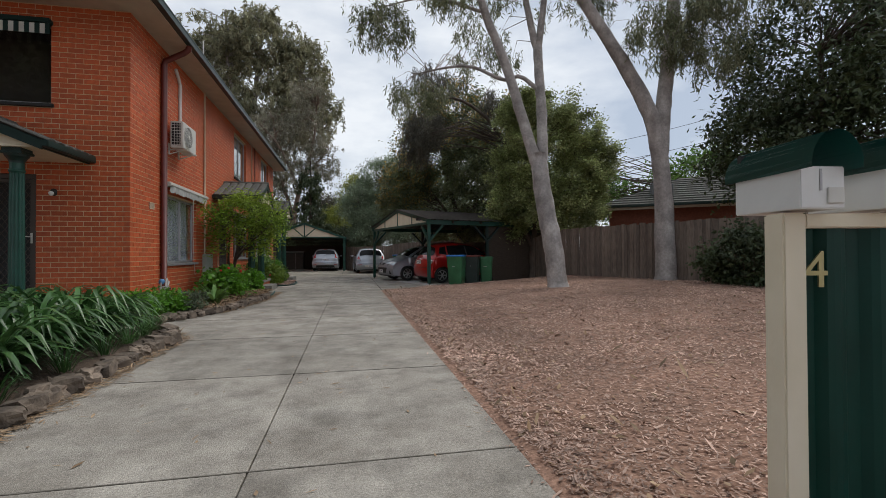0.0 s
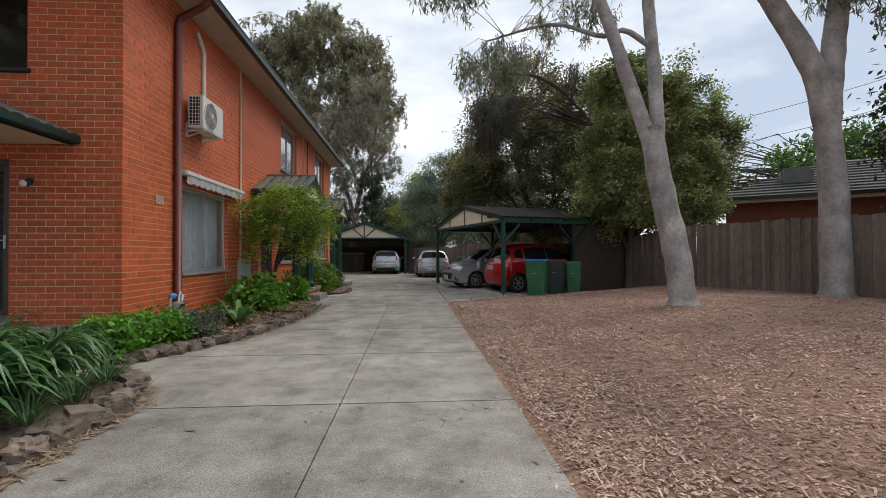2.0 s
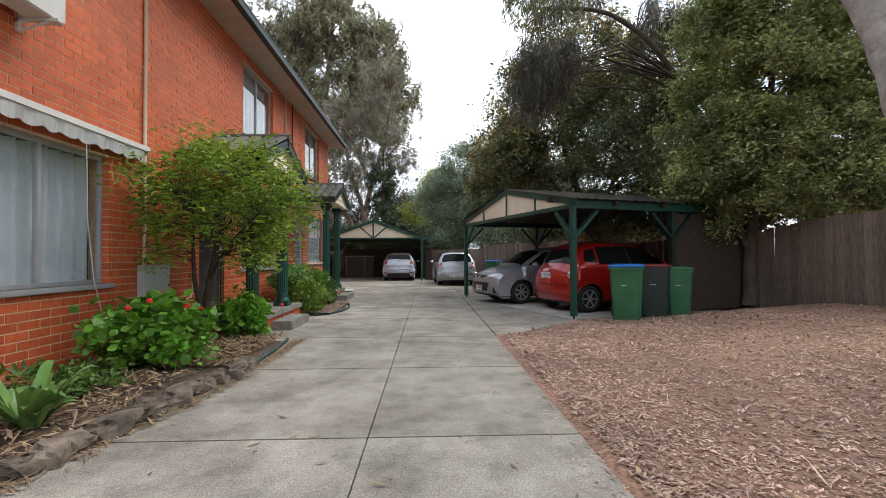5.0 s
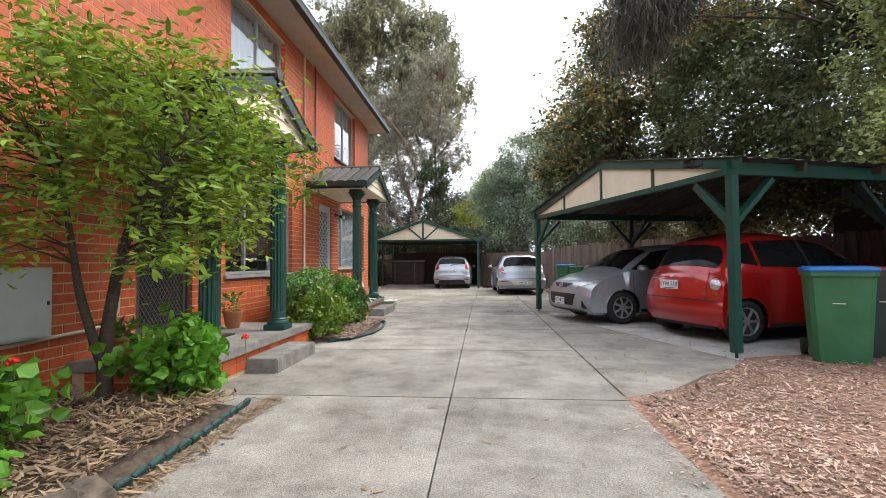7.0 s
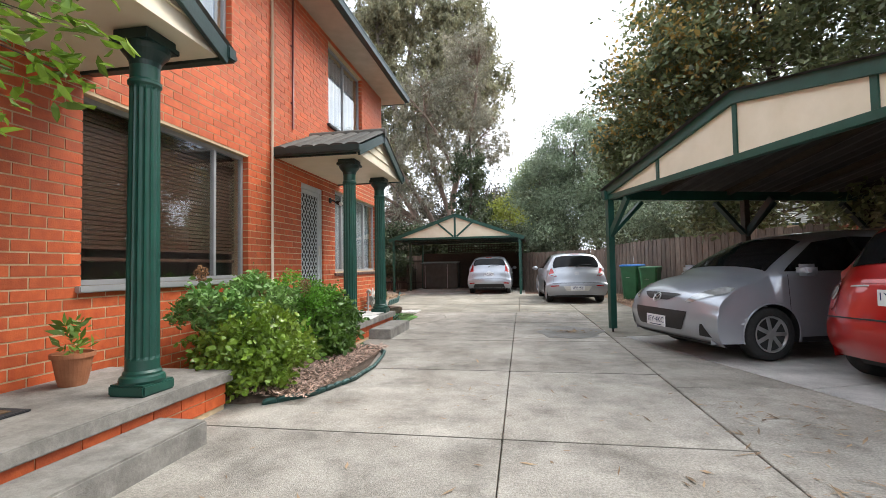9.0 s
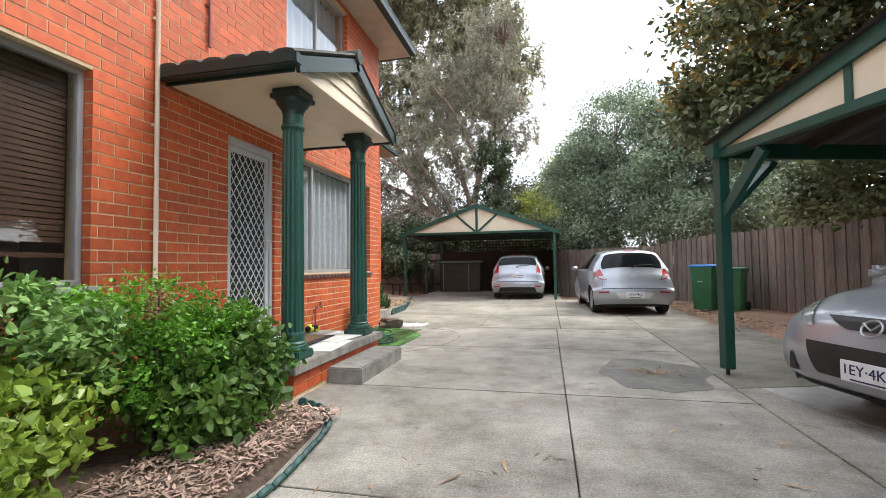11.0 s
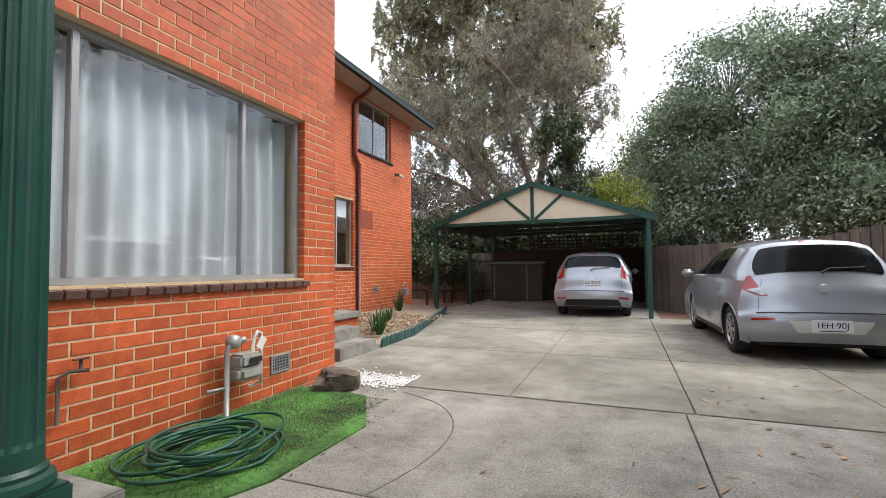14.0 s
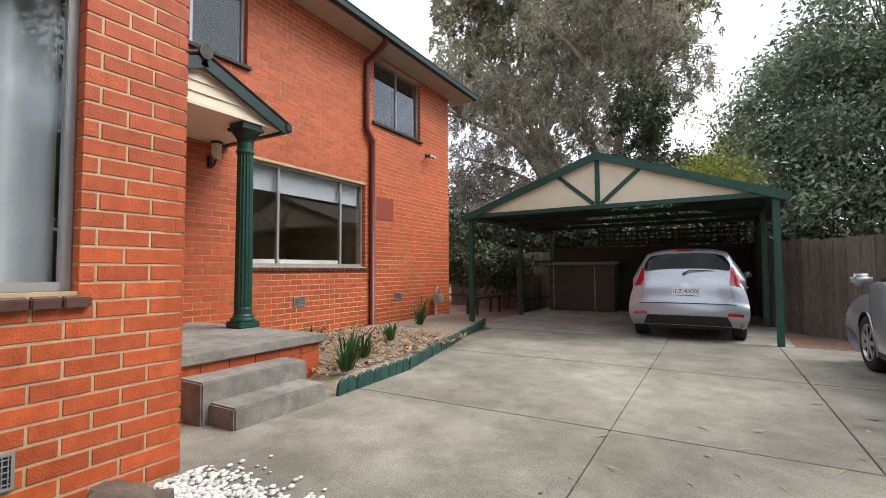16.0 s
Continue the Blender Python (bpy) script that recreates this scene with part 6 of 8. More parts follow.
tree("leafy_tree", "large bushy grey-green tree overhanging the paling fence", 29,
     [([(3.6, 40.6, 0), (3.4, 40.6, 3), (2.4, 40.4, 6.5)], 0.14, 0.05), ([(3.9, 40.6, 0), (4.6, 40.4, 4), (5.4, 40, 7)], 0.13, 0.05), ([(3.3, 40.6, 0), (1.6, 40.6, 3), (0.6, 40.4, 5.6)], 0.12, 0.04), ([(4.2, 40.6, 0.2), (6.4, 39.6, 3.6), (7.4, 38.6, 5.4)], 0.1, 0.04)],
     [(1.2, 38.9, 2.4, 1.5, 0.9, 0.9, 45), (4.0, 37.4, 2.6, 1.6, 1.4, 1.0, 55), (5.8, 35.4, 2.6, 1.3, 1.6, 1.0, 50), (3.2, 40.6, 6.6, 2.8, 2.4, 2.4, 130), (0.8, 40.4, 5.2, 1.7, 1.8, 1.8, 80), (5.6, 39.8, 6.2, 2.4, 2.0, 2.3, 110), (7.4, 38, 5.0, 2.0, 2.0, 1.9, 80), (4.2, 38.6, 4.6, 2.2, 1.6, 1.5, 80), (2.0, 39.4, 3.6, 1.8, 1.5, 1.1, 50), (7.0, 36.6, 3.6, 1.6, 1.6, 1.2, 50)],
     230, 0.3, 0.135, 0.027, M_BUSHY, M_BARK, droop=0.25, spread=0.45, twigs=0.6)
tree("leafy_tree", "yellow-green bushy tree behind the far carport", 31, [([(-1.0, 46, 0), (-1.0, 46, 4.4)], 0.12, 0.04)], [(-0.9, 46, 4.0, 1.5, 1.4, 2.0, 80), (-0.2, 45.6, 2.4, 1.4, 1.2, 1.2, 40)], 110, 0.3, 0.16, 0.035, M_YELLOWG, M_BARK, up=0.1, spread=0.4)
tree("leafy_tree", "dull brown-green undergrowth trees beyond the far carport", 33, [([(-8, 52, 0), (-8, 52, 5)], 0.15, 0.05), ([(-2, 53, 0), (-2, 53, 6)], 0.15, 0.05), ([(-13, 51, 0), (-13, 51, 5)], 0.15, 0.05)],
     [(-8, 52, 4.0, 3.2, 1.4, 3.2, 110), (-2.6, 53, 4.6, 2.8, 1.4, 3.4, 110), (-13.5, 51, 4.2, 3.0, 1.4, 3.4, 100), (1.6, 54, 3.6, 2.0, 1.2, 2.6, 60)], 90, 0.45, 0.24, 0.045, M_PURPLE, M_BARK, droop=0.4, spread=0.5)
tree("pine_tree", "slim pale-tipped tree far beyond the fence", 37, [([(0.6, 66, 0), (0.6, 66, 12)], 0.2, 0.05)], [(0.6, 66, 9.5, 1.3, 1.2, 3.0, 60), (-1.5, 68, 7, 3, 2, 3, 60)], 70, 0.5, 0.3, 0.06, M_YELLOWG, M_BARK, spread=0.5)
tree("dark_tree", "dense dark tree over the front corner of the fence", 41, [([(14, 14.5, 0), (14, 14.5, 3), (13.6, 14.2, 7)], 0.2, 0.06)],
     [(13.6, 14.6, 6.6, 2.4, 2.4, 2.2, 110), (12.9, 15.6, 4.4, 1.5, 1.6, 1.6, 70), (15.5, 12.2, 6.2, 2.8, 2.4, 2.6, 110), (12.6, 13.6, 3.0, 1.4, 1.6, 1.2, 60), (14.4, 11.0, 3.4, 2.2, 2.2, 1.6, 80), (16.4, 13, 9, 2.4, 2, 1.4, 60)], 115, 0.3, 0.18, 0.035, M_DARKEST, M_BARK, spread=0.6, droop=0.2)
tree("dark_tree", "dark spreading tree beyond the neighbouring roof", 43, [([(21, 27, 0), (21, 27, 5)], 0.25, 0.08)], [(21, 27, 5.6, 3, 2.6, 1.4, 80), (16.5, 31, 5.0, 2.4, 2, 1.6, 60), (13.5, 34, 4.6, 2.2, 2, 1.6, 60)], 70, 0.45, 0.3, 0.05, M_SHRUB, M_BARK, spread=0.6)
# the small lime-green tree in the bed by the drive
tree("small_tree", "small lime-leaved tree with dark twin stems in the garden bed", 53,
     [([(-3.15, 16.85, 0.05), (-3.12, 16.85, 0.7), (-2.98, 16.9, 1.5), (-2.7, 16.9, 2.3)], 0.06, 0.018), ([(-3.13, 16.85, 0.25), (-3.22, 16.7, 0.9), (-3.1, 16.4, 1.8)], 0.042, 0.014), ([(-3.05, 16.87, 1.1), (-2.75, 17.2, 1.6), (-2.35, 17.5, 2.1)], 0.034, 0.01), ([(-3.1, 16.85, 0.9), (-2.7, 16.5, 1.35), (-2.2, 16.2, 1.75)], 0.03, 0.008), ([(-2.98, 16.9, 1.5), (-2.5, 16.7, 2.0), (-1.95, 16.6, 2.2)], 0.024, 0.007)],
     [(-2.75, 16.75, 2.2, 1.05, 1.2, 0.5, 74), (-2.2, 16.5, 1.95, 0.55, 0.7, 0.42, 36), (-3.1, 16.2, 2.0, 0.6, 0.7, 0.5, 36), (-2.4, 17.6, 2.1, 0.6, 0.6, 0.5, 36), (-2.85, 16.6, 2.62, 0.7, 0.8, 0.2, 26), (-2.25, 16.25, 1.5, 0.5, 0.5, 0.35, 20), (-2.75, 17.35, 1.5, 0.5, 0.5, 0.4, 20), (-3.2, 16.3, 1.45, 0.4, 0.5, 0.35, 16)],
     38, 0.1, 0.08, 0.0145, M_LIME, M_TIMBER, droop=0.1, up=0.62, spread=1.0, twigs=1.0, twig_r=0.015)


def shrub(name, label, seed, blobs, per, size, length, width, material, stems=((0, 0),), up=0.3, droop=0.0, twigs=0.5):
    base = (blobs[0][0], blobs[0][1])
    limbs = [([(base[0] + a * 0.3, base[1] + b * 0.3, 0.02), (base[0] + a * 0.7, base[1] + b * 0.7, blobs[0][2] * 0.6), (base[0] + a, base[1] + b, blobs[0][2] * 1.1)], 0.025, 0.008) for a, b in stems]
    return tree(name, label, seed, limbs, blobs, per, size, length, width, material, M_BARK, droop=droop, up=up, spread=0.35, twigs=twigs, twig_r=0.006)


STEMS = ((0, 0), (0.2, 0.15), (-0.2, 0.1), (0.05, -0.25))
shrub("shrub", "jade succulent shrub with fleshy yellow-green leaves", 61, [(-2.85, 20.45, 0.42, 0.5, 0.6, 0.36, 90), (-2.6, 20.2, 0.3, 0.42, 0.4, 0.26, 40)], 56, 0.055, 0.055, 0.019, M_JADE, STEMS, 0.1)
shrub("shrub", "tall pale succulent shrub with brown seed heads", 62, [(-3.15, 20.9, 0.72, 0.42, 0.6, 0.3, 60), (-3.1, 20.3, 0.75, 0.35, 0.35, 0.25, 30)], 60, 0.055, 0.062, 0.017, M_AEON, STEMS, 0.2)
shrub("shrub", "dense bright green shrub with small leaves", 63, [(-3.1, 21.7, 0.6, 0.55, 0.7, 0.42, 150)], 75, 0.055, 0.03, 0.011, M_BRIGHT, STEMS, 0.3)
shrub("shrub", "dark green fleshy-leaved shrub beside the porch", 64, [(-2.92, 22.12, 0.42, 0.46, 0.42, 0.38, 110), (-2.68, 21.75, 0.3, 0.3, 0.4, 0.25, 50)], 50, 0.055, 0.07, 0.025, M_SHRUB, STEMS, 0.15)
shrub("shrub", "geranium shrub with broad leaves beside the downpipe", 65, [(-2.95, 15.35, 0.42, 0.5, 0.6, 0.36, 60)], 26, 0.08, 0.09, 0.045, M_BRIGHT, STEMS, 0.5)
shrub("shrub", "geranium shrub with broad leaves in front of the porch", 66, [(-2.75, 17.15, 0.38, 0.34, 0.34, 0.3, 40)], 24, 0.07, 0.09, 0.045, M_BRIGHT, STEMS, 0.5)
shrub("shrub", "low grey-leaved shrub in the garden bed", 67, [(-2.95, 12.75, 0.24, 0.32, 0.4, 0.2, 50)], 36, 0.05, 0.04, 0.014, M_BUSHY, STEMS, 0.2)
shrub("shrub", "leafy green ground cover against the brick corner", 68, [(-3.3, 12.1, 0.24, 0.4, 0.6, 0.2, 70), (-3.4, 11.4, 0.26, 0.45, 0.4, 0.23, 50)], 34, 0.07, 0.08, 0.022, M_BRIGHT, STEMS, 0.4)
shrub("shrub", "low green plant among the edging stones", 69, [(-3.1, 14.35, 0.16, 0.35, 0.5, 0.12, 40)], 30, 0.05, 0.05, 0.018, M_SHRUB, STEMS, 0.4)
shrub("shrub", "dark bush low against the paling fence", 70, [(9.3, 12.4, 0.9, 0.9, 1.3, 0.7, 90)], 90, 0.16, 0.1, 0.03, M_DARKEST, STEMS, 0.2)
shrub("shrub", "dark ivy hedge over the old fence beside the carport", 71, [(-6.4, 38.4, 1.15, 0.5, 1.6, 0.5, 90), (-7.6, 38.8, 1.3, 1.0, 0.6, 0.6, 60)], 60, 0.14, 0.1, 0.04, M_DARKEST, STEMS, 0.2)


def flowers(places, label):
    for p in places:
        f = thing("geranium_flower", label, "flower", "geranium flowers", pose(*p))
        bm = bmesh.new()
        for i in range(14):
            a, b = random.uniform(0, math.tau), random.uniform(-0.4, 1.2)
            c = Vector((math.cos(a) * math.cos(b), math.sin(a) * math.cos(b), math.sin(b))) * 0.022
            bmesh.ops.create_icosphere(bm, subdivisions=1, radius=0.013, matrix=Matrix.Translation(c))
        part("petals", bm, M_FLOWER, f)
        sb = bmesh.new()
        tube(sb, [(0, 0, 0), (0.01, 0.01, -0.2)], 0.003, 5)
        part("stalk", sb, M_SHRUB, f)


flowers([(-2.8, 15.0, 0.78), (-2.6, 15.3, 0.7), (-3.0, 15.5, 0.82), (-2.65, 15.7, 0.62), (-2.95, 14.9, 0.72), (-2.25, 17.3, 0.5)], "bright red geranium flower head on a thin stalk")


def strap_clump(seed, n, length, width, rise, name, label, category, curl=1.0, material=M_STRAP):
    """A rosette of arching strap leaves."""
    rng = np.random.default_rng(seed)
    t = thing(name, label, category, category + " clumps")
    bm = bmesh.new()
    for i in range(n):
        yaw, ln = rng.uniform(0, math.tau), length * rng.uniform(0.6, 1.15)
        lift = rise * rng.uniform(0.5, 1.3)
        ca, sa = math.cos(yaw), math.sin(yaw)
        foot = rng.uniform(0, 0.09)
        rows = []
        for s in np.linspace(0, 1, 7):
            r = foot + ln * (s * 0.9 - 0.1 * s * s)
            z = lift * (s * 2.1 - curl * 1.75 * s * s) * ln + 0.03
            w = width * (0.6 + 1.3 * s * (1 - s)) * (1 - s ** 5) + 0.001
            p = Vector((ca * r, sa * r, max(z, 0.01)))
            q = Vector((-sa, ca, 0)) * w
            up = Vector((0, 0, w * 0.35))
            rows.append((bm.verts.new(p - q + up), bm.verts.new(p), bm.verts.new(p + q + up)))
        for a, b in zip(rows, rows[1:]):
            bm.faces.new((a[0], a[1], b[1], b[0]))
            bm.faces.new((a[1], a[2], b[2], b[1]))
    part("leaves", bm, material, t, smooth=True)
    return t


shrub("hedge_shrub", "dense dark hedge behind the far carport", 72, [(-2.6, 42.2, 1.6, 3.4, 0.8, 1.5, 170), (-6.5, 42.0, 1.9, 2.6, 0.8, 1.8, 130), (-9.0, 40.5, 1.8, 1.5, 1.5, 1.6, 80), (0.4, 41.5, 1.5, 1.0, 0.8, 1.3, 50), (-3.0, 43.0, 2.6, 4.0, 0.7, 1.0, 150)], 150, 0.2, 0.13, 0.04, M_DARKEST, STEMS, 0.2)
ag = strap_clump(81, 150, 0.82, 0.028, 0.85, "agapanthus_plant", "clump of glossy green arching strap leaves in the bed", "agapanthus")
ag.matrix_basis = pose(-2.75, 7.4, 0.08)
ag2 = strap_clump(82, 150, 0.78, 0.026, 0.95, "agapanthus_plant", "clump of glossy green arching strap leaves in the bed", "agapanthus")
ag2.matrix_basis = pose(-2.85, 8.15, 0.1)
for i, (x, y, s) in enumerate([(-3.0, 6.6, 1), (-2.8, 5.9, 0.95), (-2.9, 9.0, 1), (-2.95, 9.7, 0.9), (-3.5, 7.0, 1.1), (-3.5, 7.9, 1.15), (-3.55, 8.8, 1.1), (-3.5, 9.7, 1.0), (-4.1, 7.6, 1.15), (-4.15, 8.7, 1.1), (-4.1, 9.7, 1.0), (-3.6, 6.0, 1.05), (-4.3, 6.6, 1.1), (-3.2, 5.2, 1.0), (-3.9, 10.4, 0.85), (-3.2, 10.35, 0.75)]):
    copy_thing(ag if i % 2 else ag2, pose(x, y, 0.09, 0, 0, i * 67.0) @ Matrix.Diagonal((s, s, s, 1)))
for i, (x, y) in enumerate([(-2.36, 7.0), (-2.4, 7.9), (-2.42, 8.6), (-2.45, 9.2), (-2.5, 9.7), (-2.6, 10.2), (-2.38, 6.3)]):
    g = strap_clump(90 + i, 60, 0.26, 0.005, 1.0, "grass_tuft", "tuft of fine dark green grass beside edging stones", "grass", 0.8)
    g.matrix_basis = pose(x, y, 0.06)
ros = strap_clump(101, 52, 0.34, 0.042, 0.95, "succulent_rosette", "large bright green fleshy rosette plant", "succulent", 0.7, M_AEON)
ros.matrix_basis = pose(-2.72, 13.55, 0.05)


def seed_head(x, y, z, h):
    """A dry brown flower spike on a thin stalk."""
    rng = np.random.default_rng(int(y * 100))
    t = thing("dry_flower_spike", "dry brown flower spike above the shrubs", "flower spike", "dry flower spikes", pose(x, y, z))
    sb = bmesh.new()
    tube(sb, [(0, 0, -0.3), (0.01, 0, h * 0.9)], 0.005, 5)
    part("stalk", sb, M_BARK, t)
    k = rng.random(420)
    r = 0.07 * np.sqrt(np.sin(np.clip(k, 0.02, 0.98) * math.pi)) * rng.random(420) ** 0.4
    a = rng.uniform(0, math.tau, 420)
    c = np.stack([r * np.cos(a), r * np.sin(a), k * h], axis=1)
    ob = new("seed_head", quads_mesh("seed_head", leaf_quads(rng, c, 0.02, 0.006, 0.0), M_SPIKE))
    ob.parent = t


M_SPIKE = shade("dry_seed_brown", (0.2, 0.1, 0.045), (0.36, 0.2, 0.1), 20, 0.9, 0, vary=0.3)
seed_head(-2.95, 20.75, 0.72, 0.28)
seed_head(-2.8, 21.45, 0.76, 0.22)
seed_head(-3.3, 20.35, 1.0, 0.14)


# unseen trees added to keep sky light off the front wall; its windows mirror them
for sd, x, y in ((151, -9.5, 4.4), (152, -7.5, -3.5)):
    tree("street_tree", "large dark green unseen tree, added to shade the front wall and be mirrored in its windows", sd, [([(x, y, 0), (x + 0.2, y, 3), (x, y, 11)], 0.34, 0.08)],
         [(x, y, 9.4, 4.4, 3.6, 3.6, 130), (x + 2.6, y, 6.0, 3.0, 2.6, 2.4, 60), (x - 2.6, y, 6.4, 3.0, 2.6, 2.6, 60)], 60, 0.6, 0.42, 0.15, M_DARKEST, M_BARK, spread=0.5)


# ---- garden beds, stones and edging ----
def bed(name, outline, height, material, label):
    bm = bmesh.new()
    ring = along(outline + outline[:1], 90)[:-1]
    c = ring.mean(axis=0)
    rings = []
    for f, h in ((1.0, -0.03), (0.985, 0.35), (0.93, 0.8), (0.8, 1.0), (0.55, 1.0), (0.25, 1.0)):
        rings.append([bm.verts.new((*(c + (p - c) * f), max(0.003, h * height) + (0.035 * noise.noise((p[0] * f * 3, p[1] * 3, f)) if h > 0.5 else 0))) for p in ring])
    for a, b in zip(rings, rings[1:]):
        for i in range(len(a)):
            bm.faces.new((a[i], a[(i + 1) % len(a)], b[(i + 1) % len(a)], b[i]))
    bm.faces.new(rings[-1])
    bmesh.ops.recalc_face_normals(bm, faces=bm.faces[:])
    tagged(part(name, bm, material, None, smooth=True), label, "garden bed", kind="structure")


BED_A = [(-2.2, 3.0), (-2.22, 6.0), (-2.27, 9.8), (-2.55, 10.5), (-3.0, 10.7), (-4.4, 10.8), (-6.6, 10.8), (-6.6, 3.0)]
BED_B = [(-3.0, 11.5), (-2.55, 12.5), (-2.18, 14.5), (-2.08, 15.8), (-2.1, 17.0), (-2.6, 17.1), (-3.76, 17.1), (-3.76, 12.45), (-4.3, 11.55)]
BED_C = [(-2.62, 19.95), (-2.3, 20.08), (-2.06, 20.6), (-2.03, 21.4), (-2.16, 22.2), (-2.48, 22.55), (-3.76, 22.56), (-3.76, 19.95)]
BED_D = [(-4.2, 29.33), (-4.25, 30.4), (-5.05, 33.6), (-5.35, 34.9), (-6.9, 36.0), (-6.97, 33.0), (-6.97, 29.33)]
M_BEDGRAVEL = shade("pale_bed_litter", (0.16, 0.12, 0.085), (0.4, 0.33, 0.25), 30, 0.95, 0.8, 60, patch=0.2)
bed("garden_bed_1", BED_A, 0.09, M_SOIL, "dark soil bed with strap-leaved plants")
bed("garden_bed_2", BED_B, 0.07, M_SOIL, "soil bed with leaf litter along the brick wall")
bed("garden_bed_3", BED_C, 0.05, M_SOIL, "soil bed with shrubs between the porches")
bed("garden_bed_4", BED_D, 0.09, M_BEDGRAVEL, "pale chip-covered bed beside the set-back flat")


def rock_mesh(seed, flat=0.7):
    bm = bmesh.new()
    bmesh.ops.create_icosphere(bm, subdivisions=3, radius=1.0)
    for v in bm.verts:
        n = noise.noise(v.co * 0.9 + Vector((seed * 7.3, 0, 0))) * 0.6 + noise.noise(v.co * 2.3 + Vector((0, seed * 3.1, 0))) * 0.3
        n += 0.3 * noise.noise(v.co * 4.5 + Vector((seed, seed, 0))) + 0.16 * noise.noise(v.co * 11 + Vector((seed, 0, seed)))
        v.co = Vector([max(-0.8, min(0.8, c * (1 + n))) for c in v.co])
        v.co.z *= flat
    return mesh_of("stone", bm, M_ROCK)


ROCKS = [rock_mesh(i) for i in range(5)]


def rock(x, y, z, size, label="rough dark basalt edging stone", name="edging_stone", group="garden edging stones"):
    ob = new(name, random.choice(ROCKS))
    s = size * random.uniform(0.85, 1.2)
    ob.matrix_basis = pose(x, y, z, random.uniform(-12, 12), random.uniform(-12, 12), random.uniform(0, 360)) @ Matrix.Diagonal((s * random.uniform(0.9, 1.35), s, s * random.uniform(0.75, 1.0), 1))
    tagged(ob, label, "stone", group)


for line, n, size in (([(-2.17, 4.2), (-2.2, 7.0), (-2.22, 9.7), (-2.42, 10.35), (-2.85, 10.7)], 27, 0.135), ([(-3.1, 11.3), (-2.85, 11.75), (-2.5, 12.5), (-2.28, 13.5), (-2.12, 14.6), (-2.06, 15.5)], 22, 0.13)):
    for x, y in along(line, n):
        rock(x + random.uniform(-0.03, 0.03), y + random.uniform(-0.05, 0.05), 0.05, size)
rock(-3.4, 27.12, 0.06, 0.21, "rough brown volcanic rock on the artificial grass", "garden_rock", "")
rock(-2.98, 22.82, 0.4, 0.12, "brown rock leaning on the porch column", "garden_rock", "")
rock(-3.5, 22.78, 0.37, 0.11, "brown knobbly rock on the porch slab", "garden_rock", "")


def edging(line, n, w, h, label, lean=0):
    bm = bmesh.new()
    outline = [(-w / 2, 0), (w / 2, 0), (w / 2, h * 0.6)] + [(w / 2 * math.cos(a), h * 0.6 + h * 0.4 * math.sin(a)) for a in np.linspace(0.3, math.pi - 0.3, 6)] + [(-w / 2, h * 0.6)]
    slab_along(bm, outline, -0.016, 0.016)
    bmesh.ops.bevel(bm, geom=[e for e in bm.edges if abs(e.verts[0].co.y - e.verts[1].co.y) < 1e-5], offset=0.006, segments=1, affect="EDGES")
    me = mesh_of("edging_piece", bm, M_EDGE)
    e = thing("garden_edging", label, "edging")
    pts = along(line, n)
    for i in range(n):
        d = pts[min(i + 1, n - 1)] - pts[max(i - 1, 0)]
        ob = new("edging_piece", me)
        ob.parent = e
        ob.matrix_basis = pose(*pts[i], 0.0, lean + random.uniform(-4, 4), random.uniform(-3, 3), math.degrees(math.atan2(d[1], d[0])) + random.uniform(-4, 4))


M_EDGE = shade("green_edging_plastic", (0.012, 0.05, 0.045), (0.025, 0.085, 0.075), 9, 0.5, 0.2, 60, vary=0.2, piece="object")
edging([(-2.02, 15.55), (-2.04, 16.3), (-2.1, 17.02)], 13, 0.11, 0.07, "scalloped dark green garden edging beside the drive", 25)
edging([(-2.4, 20.0), (-2.15, 20.25), (-1.98, 20.8), (-1.97, 21.4), (-2.08, 22.1), (-2.28, 22.45), (-2.55, 22.6)], 27, 0.11, 0.06, "low scalloped dark green edging round the shrubs", 35)
edging([(-4.12, 29.25), (-4.18, 30.4), (-4.98, 33.6), (-5.25, 34.6)], 42, 0.13, 0.15, "scalloped dark green edging round the chip bed", 5)


# ---- loose chips, litter and leaves ----
def scatter_chips(name, label, n, seed, place, length, width, material, lift=0.008, tilt=0.25):
    rng = np.random.default_rng(seed)
    pts = place(rng, n)
    z = np.array([p[2] if len(p) > 2 else ground_z(p[0], p[1]) for p in pts]) + rng.uniform(0.002, lift, len(pts))
    n = len(pts)
    yaw, ln, wd = rng.uniform(0, math.tau, n), rng.gamma(4, length / 4, n), width * rng.uniform(0.5, 1.5, n)
    d = np.stack([np.cos(yaw), np.sin(yaw), rng.normal(0, tilt, n)], axis=1) * ln[:, None] / 2
    s = np.stack([-np.sin(yaw), np.cos(yaw), rng.normal(0, tilt, n)], axis=1) * wd[:, None] / 2
    c = np.stack([[p[0] for p in pts], [p[1] for p in pts], z], axis=1)
    c[:, 2] += np.abs(d[:, 2]) + np.abs(s[:, 2])
    me = quads_mesh(name, np.stack([c - d - s * 0.5, c + d * 0.2 - s, c + d + s * 0.3, c - d * 0.3 + s], axis=1), material)
    tagged(new(name, me), label, "litter", kind="stuff")


def in_mulch(rng, n):
    out = []
    while len(out) < n:
        y = 2.0 + 17.0 * rng.random() ** 1.35
        x = 1.04 + 9.0 * rng.random() ** 1.7 + rng.normal() * 0.04
        if x > 1.0 and not (y > 17.3 and x < 1.0 + (y - 17.3) * 1.1) and (Vector((x, y)) - CP_POST).dot(-CP_SIDE) > 0.25:
            out.append((x, y))
    return out


